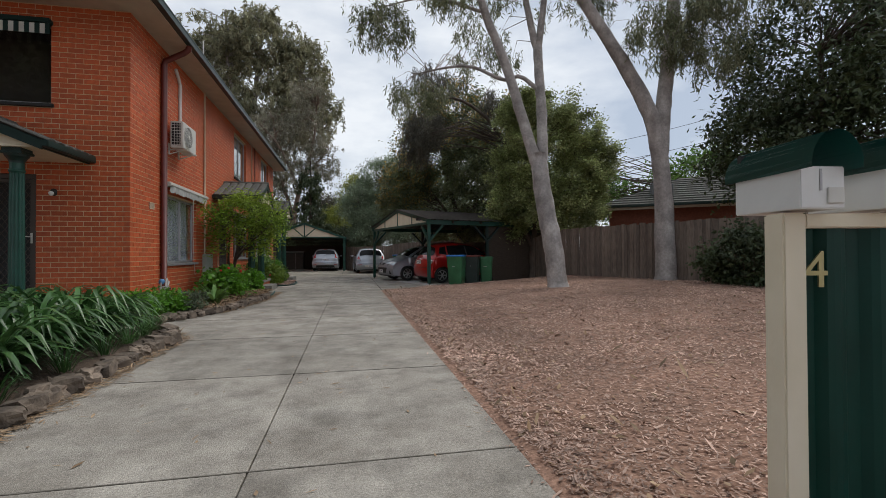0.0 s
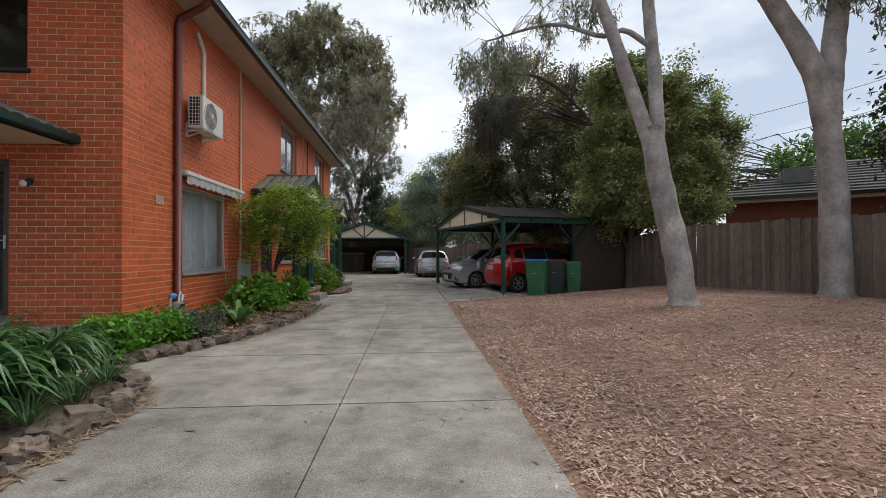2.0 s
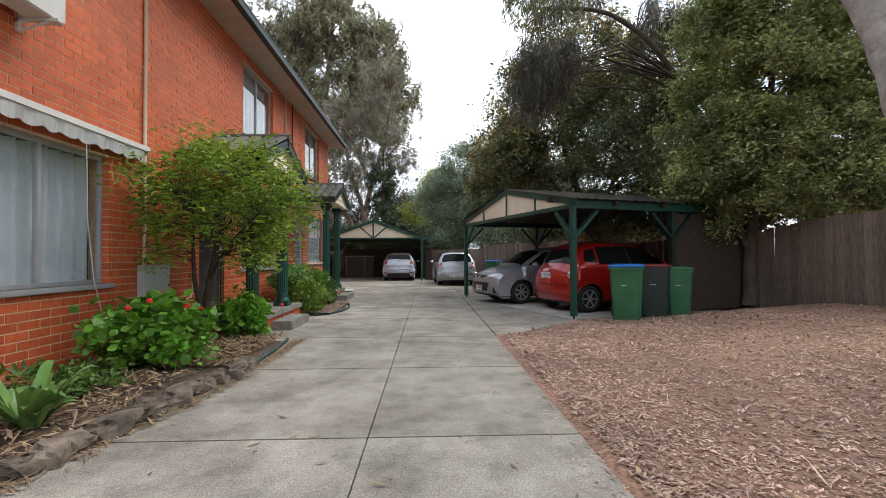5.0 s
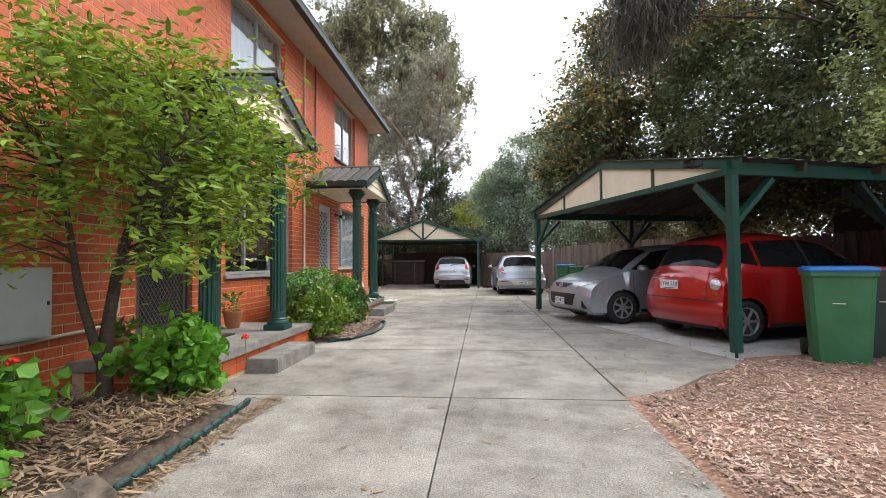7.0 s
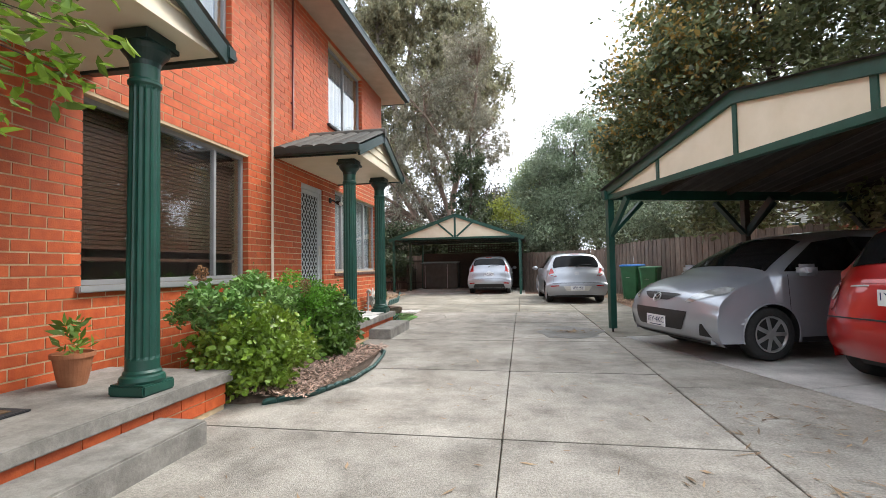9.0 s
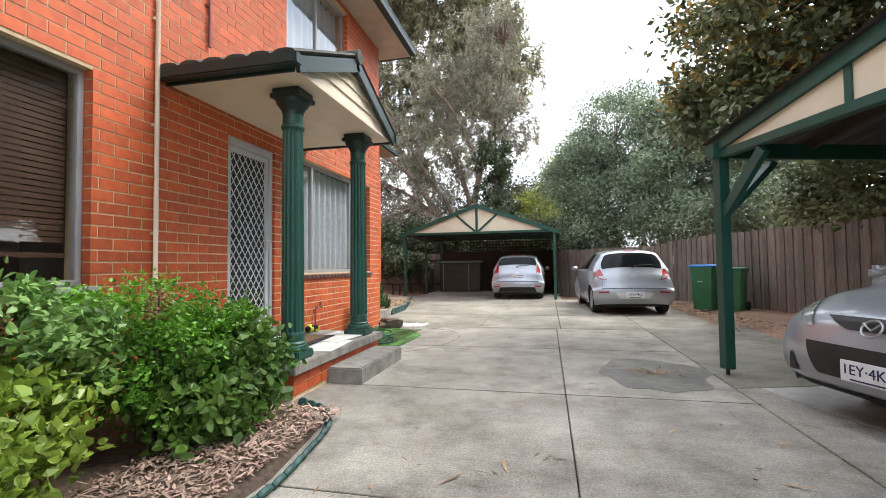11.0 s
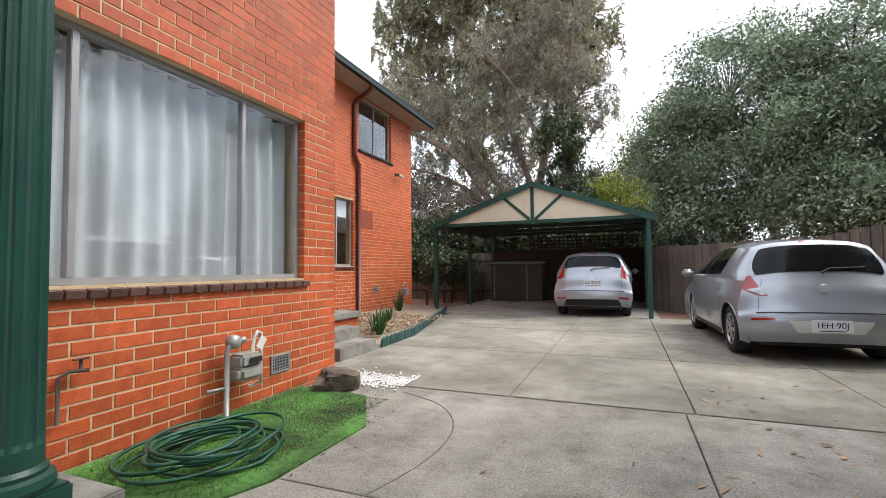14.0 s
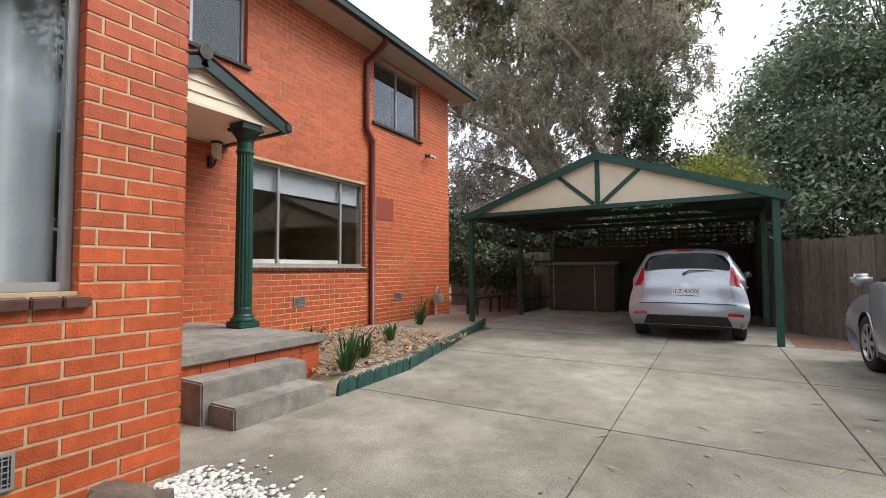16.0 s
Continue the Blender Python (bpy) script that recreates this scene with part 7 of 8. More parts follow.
def far_mulch(rng, n):
    xy = np.stack([1.05 + 9.6 * rng.random(n * 2) ** 1.2, 7.0 + 13.5 * rng.random(n * 2)], axis=1)
    side = -((xy - np.array(CP_POST)) @ np.array(CP_SIDE))
    keep = (side > 0.25) & ~((xy[:, 1] > 17.3) & (xy[:, 0] < 1.0 + (xy[:, 1] - 17.3) * 1.1))
    return [(float(x), float(y)) for x, y in xy[keep][:n]]


def in_box(x0, x1, y0, y1, z):
    return lambda rng, n: [(rng.uniform(x0, x1), rng.uniform(y0, y1), z) for i in range(n)]


def near_lines(lines, spread, z):
    def place(rng, n):
        out = []
        for i in range(n):
            line = lines[rng.integers(len(lines))]
            p = along(line, 60)[rng.integers(60)]
            out.append((p[0] + rng.normal() * spread, p[1] + rng.normal() * spread, z))
        return out
    return place


scatter_chips("mulch_chips", "scattered grey-brown wood chips and bark", 135000, 201, in_mulch, 0.027, 0.011, M_CHIP, 0.012)
scatter_chips("mulch_chips", "pale weathered wood chips over the far mulch", 60000, 213, far_mulch, 0.036, 0.016, M_CHIP, 0.014)
scatter_chips("mulch_chips", "longer bark strips and twigs on the mulch", 6000, 212, in_mulch, 0.08, 0.01, M_CHIP, 0.02, 0.15)
scatter_chips("mulch_leaves", "dry curled leaves on the mulch", 3000, 202, in_mulch, 0.06, 0.022, M_LITTER, 0.02, 0.3)
scatter_chips("bed_litter", "dry leaf litter on the garden bed", 5200, 203, in_box(-3.7, -2.12, 15.2, 17.0, 0.085), 0.065, 0.016, M_LITTER, 0.03, 0.3)
scatter_chips("bed_litter", "dry leaf litter between the plants", 1500, 204, in_box(-3.2, -2.35, 12.6, 15.0, 0.08), 0.07, 0.02, M_LITTER, 0.03, 0.3)
scatter_chips("bed_litter", "dry leaf litter under the shrubs", 5200, 205, in_box(-2.8, -2.08, 20.0, 22.4, 0.05), 0.042, 0.012, M_CHIP, 0.02, 0.3)
scatter_chips("bed_litter", "pale chips in the bed", 4200, 206, in_box(-6.8, -4.4, 29.4, 32.5, 0.1), 0.06, 0.025, M_LITTER, 0.02, 0.3)
scatter_chips("edge_litter", "straw and leaves along the stones", 2600, 207, near_lines([[(-2.05, 4.5), (-2.08, 9.8), (-2.3, 10.3)], [(-2.35, 12.6), (-1.98, 14.6), (-1.95, 17.2)]], 0.05, 0.002), 0.1, 0.012, M_LITTER, 0.01, 0.1)
scatter_chips("drive_litter", "wood chips strayed over the edge of the concrete", 1700, 214, lambda rng, n: [(1.08 - abs(rng.normal()) * 0.09 * (1 + (y > 9.5)), y, 0.0) for y in rng.uniform(2.5, 17.2, n)], 0.035, 0.011, M_CHIP, 0.006, 0.1)
scatter_chips("drive_litter", "stray leaves and twigs on the concrete", 620, 208, lambda rng, n: [(rng.uniform(-2.0, 1.0), rng.uniform(4, 30), 0.0) for i in range(n)], 0.07, 0.014, M_LITTER, 0.008, 0.08)
scatter_chips("drive_litter", "fallen leaves below the fence", 1500, 209, lambda rng, n: [(2.2 + abs(rng.normal()) * 0.6, rng.uniform(27.5, 33), 0.04) for i in range(n)], 0.07, 0.03, M_LITTER, 0.06, 0.2)
scatter_chips("drive_litter", "leaves and twigs under the carport edge", 420, 210, lambda rng, n: [(rng.uniform(0.9, 3.2), rng.uniform(17.6, 20.5), 0.0) for i in range(n)], 0.09, 0.012, M_LITTER, 0.008, 0.08)
scatter_chips("drive_litter", "wet leaves gathered on the drain", 90, 215, lambda rng, n: [(0.4 + rng.normal() * 0.13, 24.24 + rng.normal() * 0.1, 0.004) for i in range(n)], 0.07, 0.02, M_LITTER, 0.012, 0.15)
scatter_chips("drive_litter", "leaves on the back yard concrete", 300, 211, lambda rng, n: [(rng.uniform(-0.6, 2.2), rng.uniform(24, 34), 0.0) for i in range(n)], 0.07, 0.022, M_LITTER, 0.008, 0.1)

pud = bmesh.new()
ring = [(0.42 + (0.5 + 0.2 * noise.noise((math.cos(a) * 1.6, math.sin(a) * 1.6, 2.0))) * math.cos(a), 24.2 + (0.7 + 0.2 * noise.noise((math.cos(a) * 2, math.sin(a) * 2, 5.0))) * math.sin(a)) for a in np.linspace(0, math.tau, 40, endpoint=False)]
prism(pud, ring, -0.01, 0.004)
tagged(part("wet_patch", pud, M_WET), "dark damp patch round a drain in the concrete", "wet patch", kind="structure")
drn = thing("drain_grate", "small round drain choked with leaves", "drain", at=pose(0.4, 24.24, 0.004))
gb = bmesh.new()
lathe(gb, [(0.05, 0.0), (0.05, 0.004), (0.04, 0.005)], 20)
part("rim", gb, M_DARK, drn)
arc = thing("curved_joint", "curved joint line round the small side slab", "joint", kind="structure")
ab = bmesh.new()
tube(ab, [*[(x, y, -0.002) for x, y, z in spline([(-2.62, 24.75, 0), (-2.2, 25.2, 0), (-1.98, 25.9, 0), (-2.02, 26.5, 0), (-2.3, 26.95, 0), (-2.75, 27.2, 0)], 40)[0]]], 0.006, 6)
part("joint_filler", ab, M_JOINT, arc)


# ---- bins ----
M_BINGREEN = shade("green_bin_plastic", (0.027, 0.13, 0.052), (0.042, 0.17, 0.074), 5, 0.5, 0.1, 60, patch=0.15, patch_scale=3)
M_BINDARK = shade("dark_bin_plastic", (0.018, 0.032, 0.028), (0.028, 0.046, 0.04), 5, 0.5, 0.1, 60, patch=0.15)
M_BLUE = shade("blue_lid_plastic", (0.01, 0.12, 0.42), (0.016, 0.17, 0.52), 5, 0.4, 0.05, 50)
M_REDLID = shade("dark_red_lid_plastic", (0.13, 0.016, 0.012), (0.18, 0.026, 0.02), 5, 0.45, 0.05, 50)


def wheelie_bin(m, h, w, d, body, lid, label):
    b = thing("wheelie_bin", label, "bin", "wheelie bins", m)
    bm = bmesh.new()
    prof = [(0.0, 0.78, 0.72), (0.02, 0.8, 0.75), (h * 0.55, 0.9, 0.89), (h * 0.9, 0.97, 0.98), (h * 0.9, 1.03, 1.04), (h * 0.945, 1.03, 1.04)]
    rings = []
    for z, fw, fd in prof:
        x, y, c = w / 2 * fw, d / 2 * fd, 0.045
        rings.append([bm.verts.new(p) for p in ((-x + c, -y, z), (x - c, -y, z), (x, -y + c, z), (x, y - c, z), (x - c, y, z), (-x + c, y, z), (-x, y - c, z), (-x, -y + c, z))])
    for r, s in zip(rings, rings[1:]):
        for k in range(8):
            bm.faces.new((r[k], r[(k + 1) % 8], s[(k + 1) % 8], s[k]))
    bm.faces.new(rings[0][::-1])
    bm.faces.new(rings[-1])
    part("body", bm, body, b)
    lb = bmesh.new()
    rings = []
    for z, f in ((h * 0.945, 1.06), (h * 0.965, 1.08), (h * 0.985, 1.04), (h * 1.0, 0.8)):
        x, y, c = w / 2 * f, d / 2 * f, 0.05
        rings.append([lb.verts.new(p) for p in ((-x + c, -y, z), (x - c, -y, z), (x, -y + c, z), (x, y - c, z), (x - c, y, z), (-x + c, y, z), (-x, y - c, z), (-x, -y + c, z))])
    for r, s in zip(rings, rings[1:]):
        for k in range(8):
            lb.faces.new((r[k], r[(k + 1) % 8], s[(k + 1) % 8], s[k]))
    lb.faces.new(rings[0][::-1])
    lb.faces.new(rings[-1])
    ld = part("lid", lb, lid, b)
    for sx in (-1, 1):
        hb = bmesh.new()
        tube(hb, [(sx * w * 0.3 - 0.07, d * 0.48, h * 0.97), (sx * w * 0.3 - 0.07, d * 0.62, h * 0.985), (sx * w * 0.3 + 0.07, d * 0.62, h * 0.985), (sx * w * 0.3 + 0.07, d * 0.48, h * 0.97)], 0.014, 8)
        part("handle", hb, lid, ld)
        wb = bmesh.new()
        lathe(wb, [(0.05, -0.03), (0.095, -0.03), (0.1, -0.015), (0.1, 0.015), (0.095, 0.03), (0.05, 0.03)], 20, pose(sx * w * 0.47, d * 0.42, 0.1, 0, 90))
        part("wheel", wb, M_TYRE, b)
    for i in range(3):
        boxed("moulded_mark", (-0.02 + i * 0.035 - 0.06, 0.01 + i * 0.035 - 0.06, -d / 2 * 0.965 - 0.012, -d / 2 * 0.965 + 0.01, h * 0.62, h * 0.63), M_PLASTIC, b, 0)
    return b


wheelie_bin(pose(3.68, 18.88, 0.02, 0, 0, -28), 1.04, 0.58, 0.7, M_BINGREEN, M_BLUE, "large green wheelie bin with a bright blue lid")
wheelie_bin(pose(4.3, 19.14, 0.03, 0, 0, -22), 1.02, 0.56, 0.68, M_BINDARK, M_REDLID, "dark wheelie bin with a dark red lid")
wheelie_bin(pose(4.88, 19.32, 0.04, 0, 0, -18), 0.95, 0.48, 0.55, M_BINGREEN, M_BINGREEN, "smaller green wheelie bin with a green lid")
wheelie_bin(pose(2.86, 30.6, 0.07, 0, 0, -35), 1.0, 0.52, 0.6, M_BINGREEN, M_BLUE, "green wheelie bin with blue lid against the fence")
wheelie_bin(pose(3.2, 30.02, 0.08, 0, 0, -30), 0.93, 0.48, 0.55, M_BINGREEN, M_BINGREEN, "green wheelie bin with green lid against the fence")


# ---- letterboxes on the street fence ----
M_CORRUGATED = shade("green_sheet_steel", (0.004, 0.058, 0.045), (0.007, 0.082, 0.064), 4, 0.4, 0.05, 40)
M_BRASS = shade("dull_brass", (0.34, 0.3, 0.14), (0.44, 0.39, 0.2), 12, 0.4, metal=0.6)
M_BOXGREEN = shade("letterbox_green", (0.006, 0.08, 0.066), (0.01, 0.11, 0.09), 4, 0.38, 0.05, 40)
LB = pose(1.355, 4.55, 0, 0, 0, -11.6)
sf = tagged(new("fence_street"), "low green corrugated steel fence with cream frame", "fence", kind="structure")
sf.matrix_basis = LB
boxed("post", (0.004, 0.078, 0.0, 0.09, -0.05, 1.215), M_CREAM, sf, 0.006)
boxed("top_rail", (0.079, 2.6, 0.005, 0.07, 1.168, 1.212), M_CREAM, sf, 0.004)
cb = bmesh.new()
n = 120
rows = []
for z in (0.03, 1.166):
    rows.append([cb.verts.new((0.074 + 2.5 * i / n, 0.035 + 0.016 * max(-1, min(1, 2.4 * math.sin(2.5 * i / n * math.tau / 0.15))), z)) for i in range(n + 1)])
for i in range(n):
    cb.faces.new((rows[0][i], rows[0][i + 1], rows[1][i + 1], rows[1][i]))
bmesh.ops.solidify(cb, geom=cb.faces[:], thickness=0.003)
part("steel_sheet", cb, M_CORRUGATED, sf, "dark green ribbed steel sheet")
lettering("house_number", "4", 0.165, LB @ pose(0.112, 0.012, 1.03, 90), M_BRASS, None, 0.003)
tagged(bpy.data.objects["house_number"], "brass number four on the green fence", "house number")


def letterbox(x, number, label):
    b = thing("letterbox", label, "letterbox", "letterboxes", LB @ pose(x, -0.06, 1.222, 0, 0, 5) @ Matrix.Diagonal((1, 1, 1.28, 1)))
    boxed("box", (0.0, 0.145, 0.0, 0.27, 0.0, 0.1), M_WHITE, b, 0.003)
    rb = bmesh.new()
    rows = []
    for y in (-0.05, 0.31):
        rows.append([rb.verts.new((0.0725 + 0.082 * math.cos(a), y, 0.1 + 0.078 * math.sin(a))) for a in np.linspace(-0.12, math.pi + 0.12, 22)])
    for i in range(21):
        rb.faces.new((rows[0][i], rows[1][i], rows[1][i + 1], rows[0][i + 1]))
    bmesh.ops.solidify(rb, geom=rb.faces[:], thickness=0.004)
    part("curved_roof", rb, M_BOXGREEN, b, "rolled green metal roof", True)
    boxed("paper_tray", (0.006, 0.139, 0.25, 0.265, 0.1, 0.165), M_DARK, b, 0)
    boxed("flap", (0.085, 0.14, -0.006, 0.0, 0.012, 0.05), M_PLASTIC, b, 0.002)
    if number:
        lettering("number", number, 0.075, pose(0.065, -0.0015, 0.065, 90), M_ALU, b, 0.001)


letterbox(0.012, "1", "white metal letterbox with curved green roof on the fence")
letterbox(0.27, "", "white metal letterbox with curved green roof")


# ---- fittings on the brick walls ----
def grille(m, w, h, label, material=M_ALU):
    g = thing("air_vent", label, "vent", "wall vents", m)
    boxed("backing", (0, w, -0.004, 0.002, 0, h), M_DARK, g, 0)
    fb = bmesh.new()
    for dims in ((0, w, 0.0, 0.012), (0, w, h - 0.012, h)):
        box(fb, dims[0], dims[1], -0.014, -0.004, dims[2], dims[3])
    for dims in ((0, 0.012), (w - 0.012, w)):
        box(fb, dims[0], dims[1], -0.014, -0.004, 0.012, h - 0.012)
    part("vent_frame", fb, material, g)
    gb = bmesh.new()
    for i in range(1, 12):
        box(gb, w * i / 12 - 0.002, w * i / 12 + 0.002, -0.011, -0.005, 0.012, h - 0.012)
    for i in range(1, 6):
        box(gb, 0.012, w - 0.012, -0.0115, -0.0045, h * i / 6 - 0.002, h * i / 6 + 0.002)
    part("vent_grid", gb, material, g)


for y, z in ((26.65, 0.2), (16.66, 0.12)):
    grille(E_FACE @ pose(y, 0, z), 0.24, 0.155, "grey metal sub-floor vent set in the bricks")
for y, z in ((31.2, 0.55), (33.9, 0.5)):
    grille(B_FACE @ pose(y, 0, z), 0.24, 0.155, "grey metal sub-floor vent set in the bricks")
grille(E_FACE @ pose(13.14, 0, 2.0), 0.2, 0.13, "pale terracotta wall vent", M_CREAMPIPE)

ac = thing("air_conditioner", "off-white outdoor air-conditioning unit on wall brackets", "air conditioner", at=E_FACE @ pose(13.95, -0.08, 3.38))
boxed("casing", (0.0, 0.82, -0.25, 0.0, 0.0, 0.57), M_PLASTIC, ac, 0.012)
fb = bmesh.new()
lathe(fb, [(0.24, 0.0), (0.245, 0.012), (0.225, 0.014)], 40, pose(0.3, -0.25, 0.285, 90))
part("fan_ring", fb, M_PLASTIC, ac)
fg = bmesh.new()
for i in range(9):
    r = 0.022 + i * 0.025
    pts = [(0.3 + r * math.cos(a), -0.272, 0.285 + r * math.sin(a)) for a in np.linspace(0, math.tau, 33)]
    tube(fg, pts, 0.0025, 4, cap=False)
for i in range(28):
    ca, sa = math.cos(i * math.tau / 28), math.sin(i * math.tau / 28)
    tube(fg, [(0.3 + 0.04 * ca, -0.27, 0.285 + 0.04 * sa), (0.3 + 0.225 * ca, -0.27, 0.285 + 0.225 * sa)], 0.002, 4, cap=False)
part("fan_guard", fg, M_PLASTIC, ac)
# flat dark disc: the shade inside the fan opening, given as colour
db2 = bmesh.new()
lathe(db2, [(0.222, 0.0), (0.222, 0.003), (0.0, 0.003)], 40, pose(0.3, -0.2635, 0.285, 90))
part("fan_recess", db2, shade("fan_shadow_grey", (0.05, 0.05, 0.05), (0.09, 0.09, 0.088), 6, 0.6), ac)
hb = bmesh.new()
lathe(hb, [(0.045, 0.0), (0.045, 0.02), (0.03, 0.026), (0.0, 0.026)], 20, pose(0.3, -0.262, 0.285, 90))
part("fan_hub", hb, M_PLASTIC, ac)
boxed("coil_face", (-0.004, 0.0, -0.2, -0.02, 0.05, 0.53), M_DARK, ac, 0)
sb = bmesh.new()
for i in range(8):
    box(sb, -0.01, -0.004, -0.2, -0.02, 0.06 + i * 0.06, 0.068 + i * 0.06)
for i in range(4):
    box(sb, -0.011, -0.005, -0.19 + i * 0.053, -0.184 + i * 0.053, 0.05, 0.53)
part("coil_guard", sb, M_PLASTIC, ac)
for x in (0.12, 0.68):
    bb2 = bmesh.new()
    box(bb2, x - 0.02, x + 0.02, -0.3, 0.08, -0.03, -0.002)
    box(bb2, x - 0.02, x + 0.02, 0.05, 0.08, -0.12, 0.12)
    tube(bb2, [(x, 0.06, -0.12), (x, -0.2, -0.03)], 0.012, 6)
    part("bracket", bb2, M_PLASTIC, ac)
duct = thing("pipe_duct", "cream pipe duct from the air conditioner to the eaves", "duct")
dk = bmesh.new()
tube(dk, [(FX + 0.03, 14.66, 3.96), (FX + 0.03, 14.66, 4.95), (FX + 0.03, 14.6, 5.05), (FX + 0.03, 14.4, 5.22)], 0.035, 8)
part("duct", dk, M_PLASTIC, duct)

aw = thing("window_awning", "rolled-up awning in a pale cassette with scalloped valance", "awning", at=E_FACE)
ak = bmesh.new()
box(ak, 13.82, 16.42, -0.14, 0.0, 2.55, 2.64, bevel=0.02)
part("cassette", ak, M_PLASTIC, aw)
vb = bmesh.new()
m2 = 130
top = [vb.verts.new((13.86 + 2.5 * i / m2, -0.125 + 0.012 * math.sin(i * 0.35), 2.55)) for i in range(m2 + 1)]
bot = [vb.verts.new((13.86 + 2.5 * i / m2, -0.115 + 0.014 * math.sin(i * 0.35 + 0.6), 2.45 - 0.035 * abs(math.sin(i / m2 * math.pi * 11)))) for i in range(m2 + 1)]
for i in range(m2):
    vb.faces.new((top[i], top[i + 1], bot[i + 1], bot[i]))
part("valance", vb, shade("striped_canvas", (0.3, 0.31, 0.3), (0.5, 0.5, 0.48), 18, 0.9, stretch=(0.1, 1, 0.1)), aw, "grey scalloped canvas", True)
cd = bmesh.new()
tube(cd, [(15.35, -0.1, 2.5), (15.42, -0.07, 1.6), (15.55, -0.05, 0.95), (15.7, -0.03, 0.6)], 0.006, 5)
part("pull_cord", cd, M_PLASTIC, aw)
aw2 = thing("window_awning", "striped canvas awning rolled above the front window", "awning", at=S_FACE)
boxed("roll", (-7.4, -4.95, -0.14, -0.01, 5.02, 5.14), M_DKGREEN, aw2, 0.03)
vb = bmesh.new()
for i in range(16):
    box(vb, -7.38 + i * 0.152, -7.38 + (i + 0.5) * 0.152, -0.13, -0.126, 4.86, 5.03)
part("light_stripe", vb, M_PLASTIC, aw2)
vb = bmesh.new()
for i in range(16):
    box(vb, -7.38 + (i + 0.5) * 0.152, -7.38 + (i + 1) * 0.152, -0.13, -0.126, 4.86, 5.03)
part("dark_stripe", vb, M_DKGREEN, aw2)

mb = thing("meter_box", "pale grey metal electricity meter box on the bricks", "meter box", at=E_FACE)
boxed("cabinet", (16.36, 16.93, -0.1, -0.001, 0.56, 1.12), shade("pale_grey_enamel", (0.36, 0.39, 0.36), (0.44, 0.47, 0.44), 5, 0.45), mb, 0.008)
boxed("door", (16.38, 16.91, -0.108, -0.1005, 0.58, 1.1), shade("pale_grey_door", (0.38, 0.41, 0.38), (0.46, 0.49, 0.46), 5, 0.45), mb, 0.003)
boxed("latch", (16.87, 16.89, -0.118, -0.1085, 0.82, 0.85), M_DARK, mb, 0.002)
cp_ = thing("conduit", "cream conduit running along the brick wall to the door", "conduit")
ck = bmesh.new()
tube(ck, [(FX + 0.03, 16.3, 0.52), (FX + 0.03, 17.4, 0.55), (FX + 0.03, 17.62, 0.6), (FX + 0.03, 17.68, 0.7), (FX + 0.03, 17.68, 1.05)], 0.018, 8)
part("conduit_pipe", ck, M_CREAMPIPE, cp_, smooth=True)

M_METER = shade("meter_grey", (0.27, 0.26, 0.24), (0.36, 0.35, 0.32), 7, 0.5, 0.1, 60, patch=0.2, patch_scale=6)
M_PIPEGREY = shade("galvanised_pipe", (0.3, 0.3, 0.29), (0.42, 0.42, 0.41), 9, 0.45, metal=0.4)
M_REGBLUE = shade("blue_regulator", (0.06, 0.2, 0.42), (0.1, 0.28, 0.52), 7, 0.45)


def gas_meter(y, cap, label):
    g = thing("gas_meter", label, "gas meter", "gas meters", E_FACE @ pose(y, -0.14, 0))
    bm = bmesh.new()
    tube(bm, [(0, 0, -0.02), (0, 0, 0.5), (0.02, 0, 0.55), (0.1, 0, 0.56)], 0.02, 10)
    tube(bm, [(-0.14, 0.04, 0.24), (0.0, 0, 0.24)], 0.012, 8)
    part("inlet_pipe", bm, M_PIPEGREY, g, smooth=True)
    mb_ = bmesh.new()
    box(mb_, 0.05, 0.3, -0.09, 0.08, 0.27, 0.38, bevel=0.03)
    box(mb_, 0.07, 0.28, -0.08, 0.07, 0.37, 0.47, bevel=0.02)
    part("meter_case", mb_, M_METER, g, smooth=False)
    boxed("dial_window", (0.13, 0.26, -0.094, -0.088, 0.4, 0.44), M_DARK, g, 0.002)
    rb_ = bmesh.new()
    lathe(rb_, [(0.03, -0.05), (0.05, -0.035), (0.055, 0.0), (0.05, 0.03), (0.02, 0.045)], 20, pose(0.06, 0, 0.57, 90))
    lathe(rb_, [(0.022, 0), (0.026, 0.05), (0.012, 0.06)], 14, pose(0.12, 0, 0.56, 0, 70))
    part("regulator", rb_, cap, g, smooth=True)
    ob_ = bmesh.new()
    tube(ob_, [(0.25, 0, 0.46), (0.25, -0.01, 0.56), (0.29, -0.01, 0.62), (0.34, 0, 0.6), (0.35, 0.01, 0.5), (0.35, 0.01, 0.2), (0.32, 0.1, 0.17)], 0.015, 10)
    part("outlet_hose", ob_, M_PLASTIC, g, smooth=True)
    boxed("tag", (-0.035, 0.035, -0.001, 0.001, -0.05, 0.05), M_WHITE, g, 0, m=pose(0.31, -0.035, 0.53, 0, 35))


gas_meter(13.3, M_REGBLUE, "grey gas meter with blue regulator beside the downpipe")
gas_meter(26.05, M_PIPEGREY, "grey gas meter with pipes above the artificial grass")
gm = thing("gas_meter", "small gas meter against the far brick corner", "gas meter", "gas meters", B_FACE @ pose(35.3, -0.15, 0.05))
boxed("meter_case", (0, 0.26, -0.09, 0.09, 0.3, 0.5), M_METER, gm, 0.02)
kb = bmesh.new()
tube(kb, [(0.02, 0, -0.05), (0.02, 0, 0.6), (0.12, 0, 0.68), (0.2, 0, 0.6), (0.2, 0, 0.48)], 0.018, 8)
part("pipe", kb, M_PIPEGREY, gm, smooth=True)

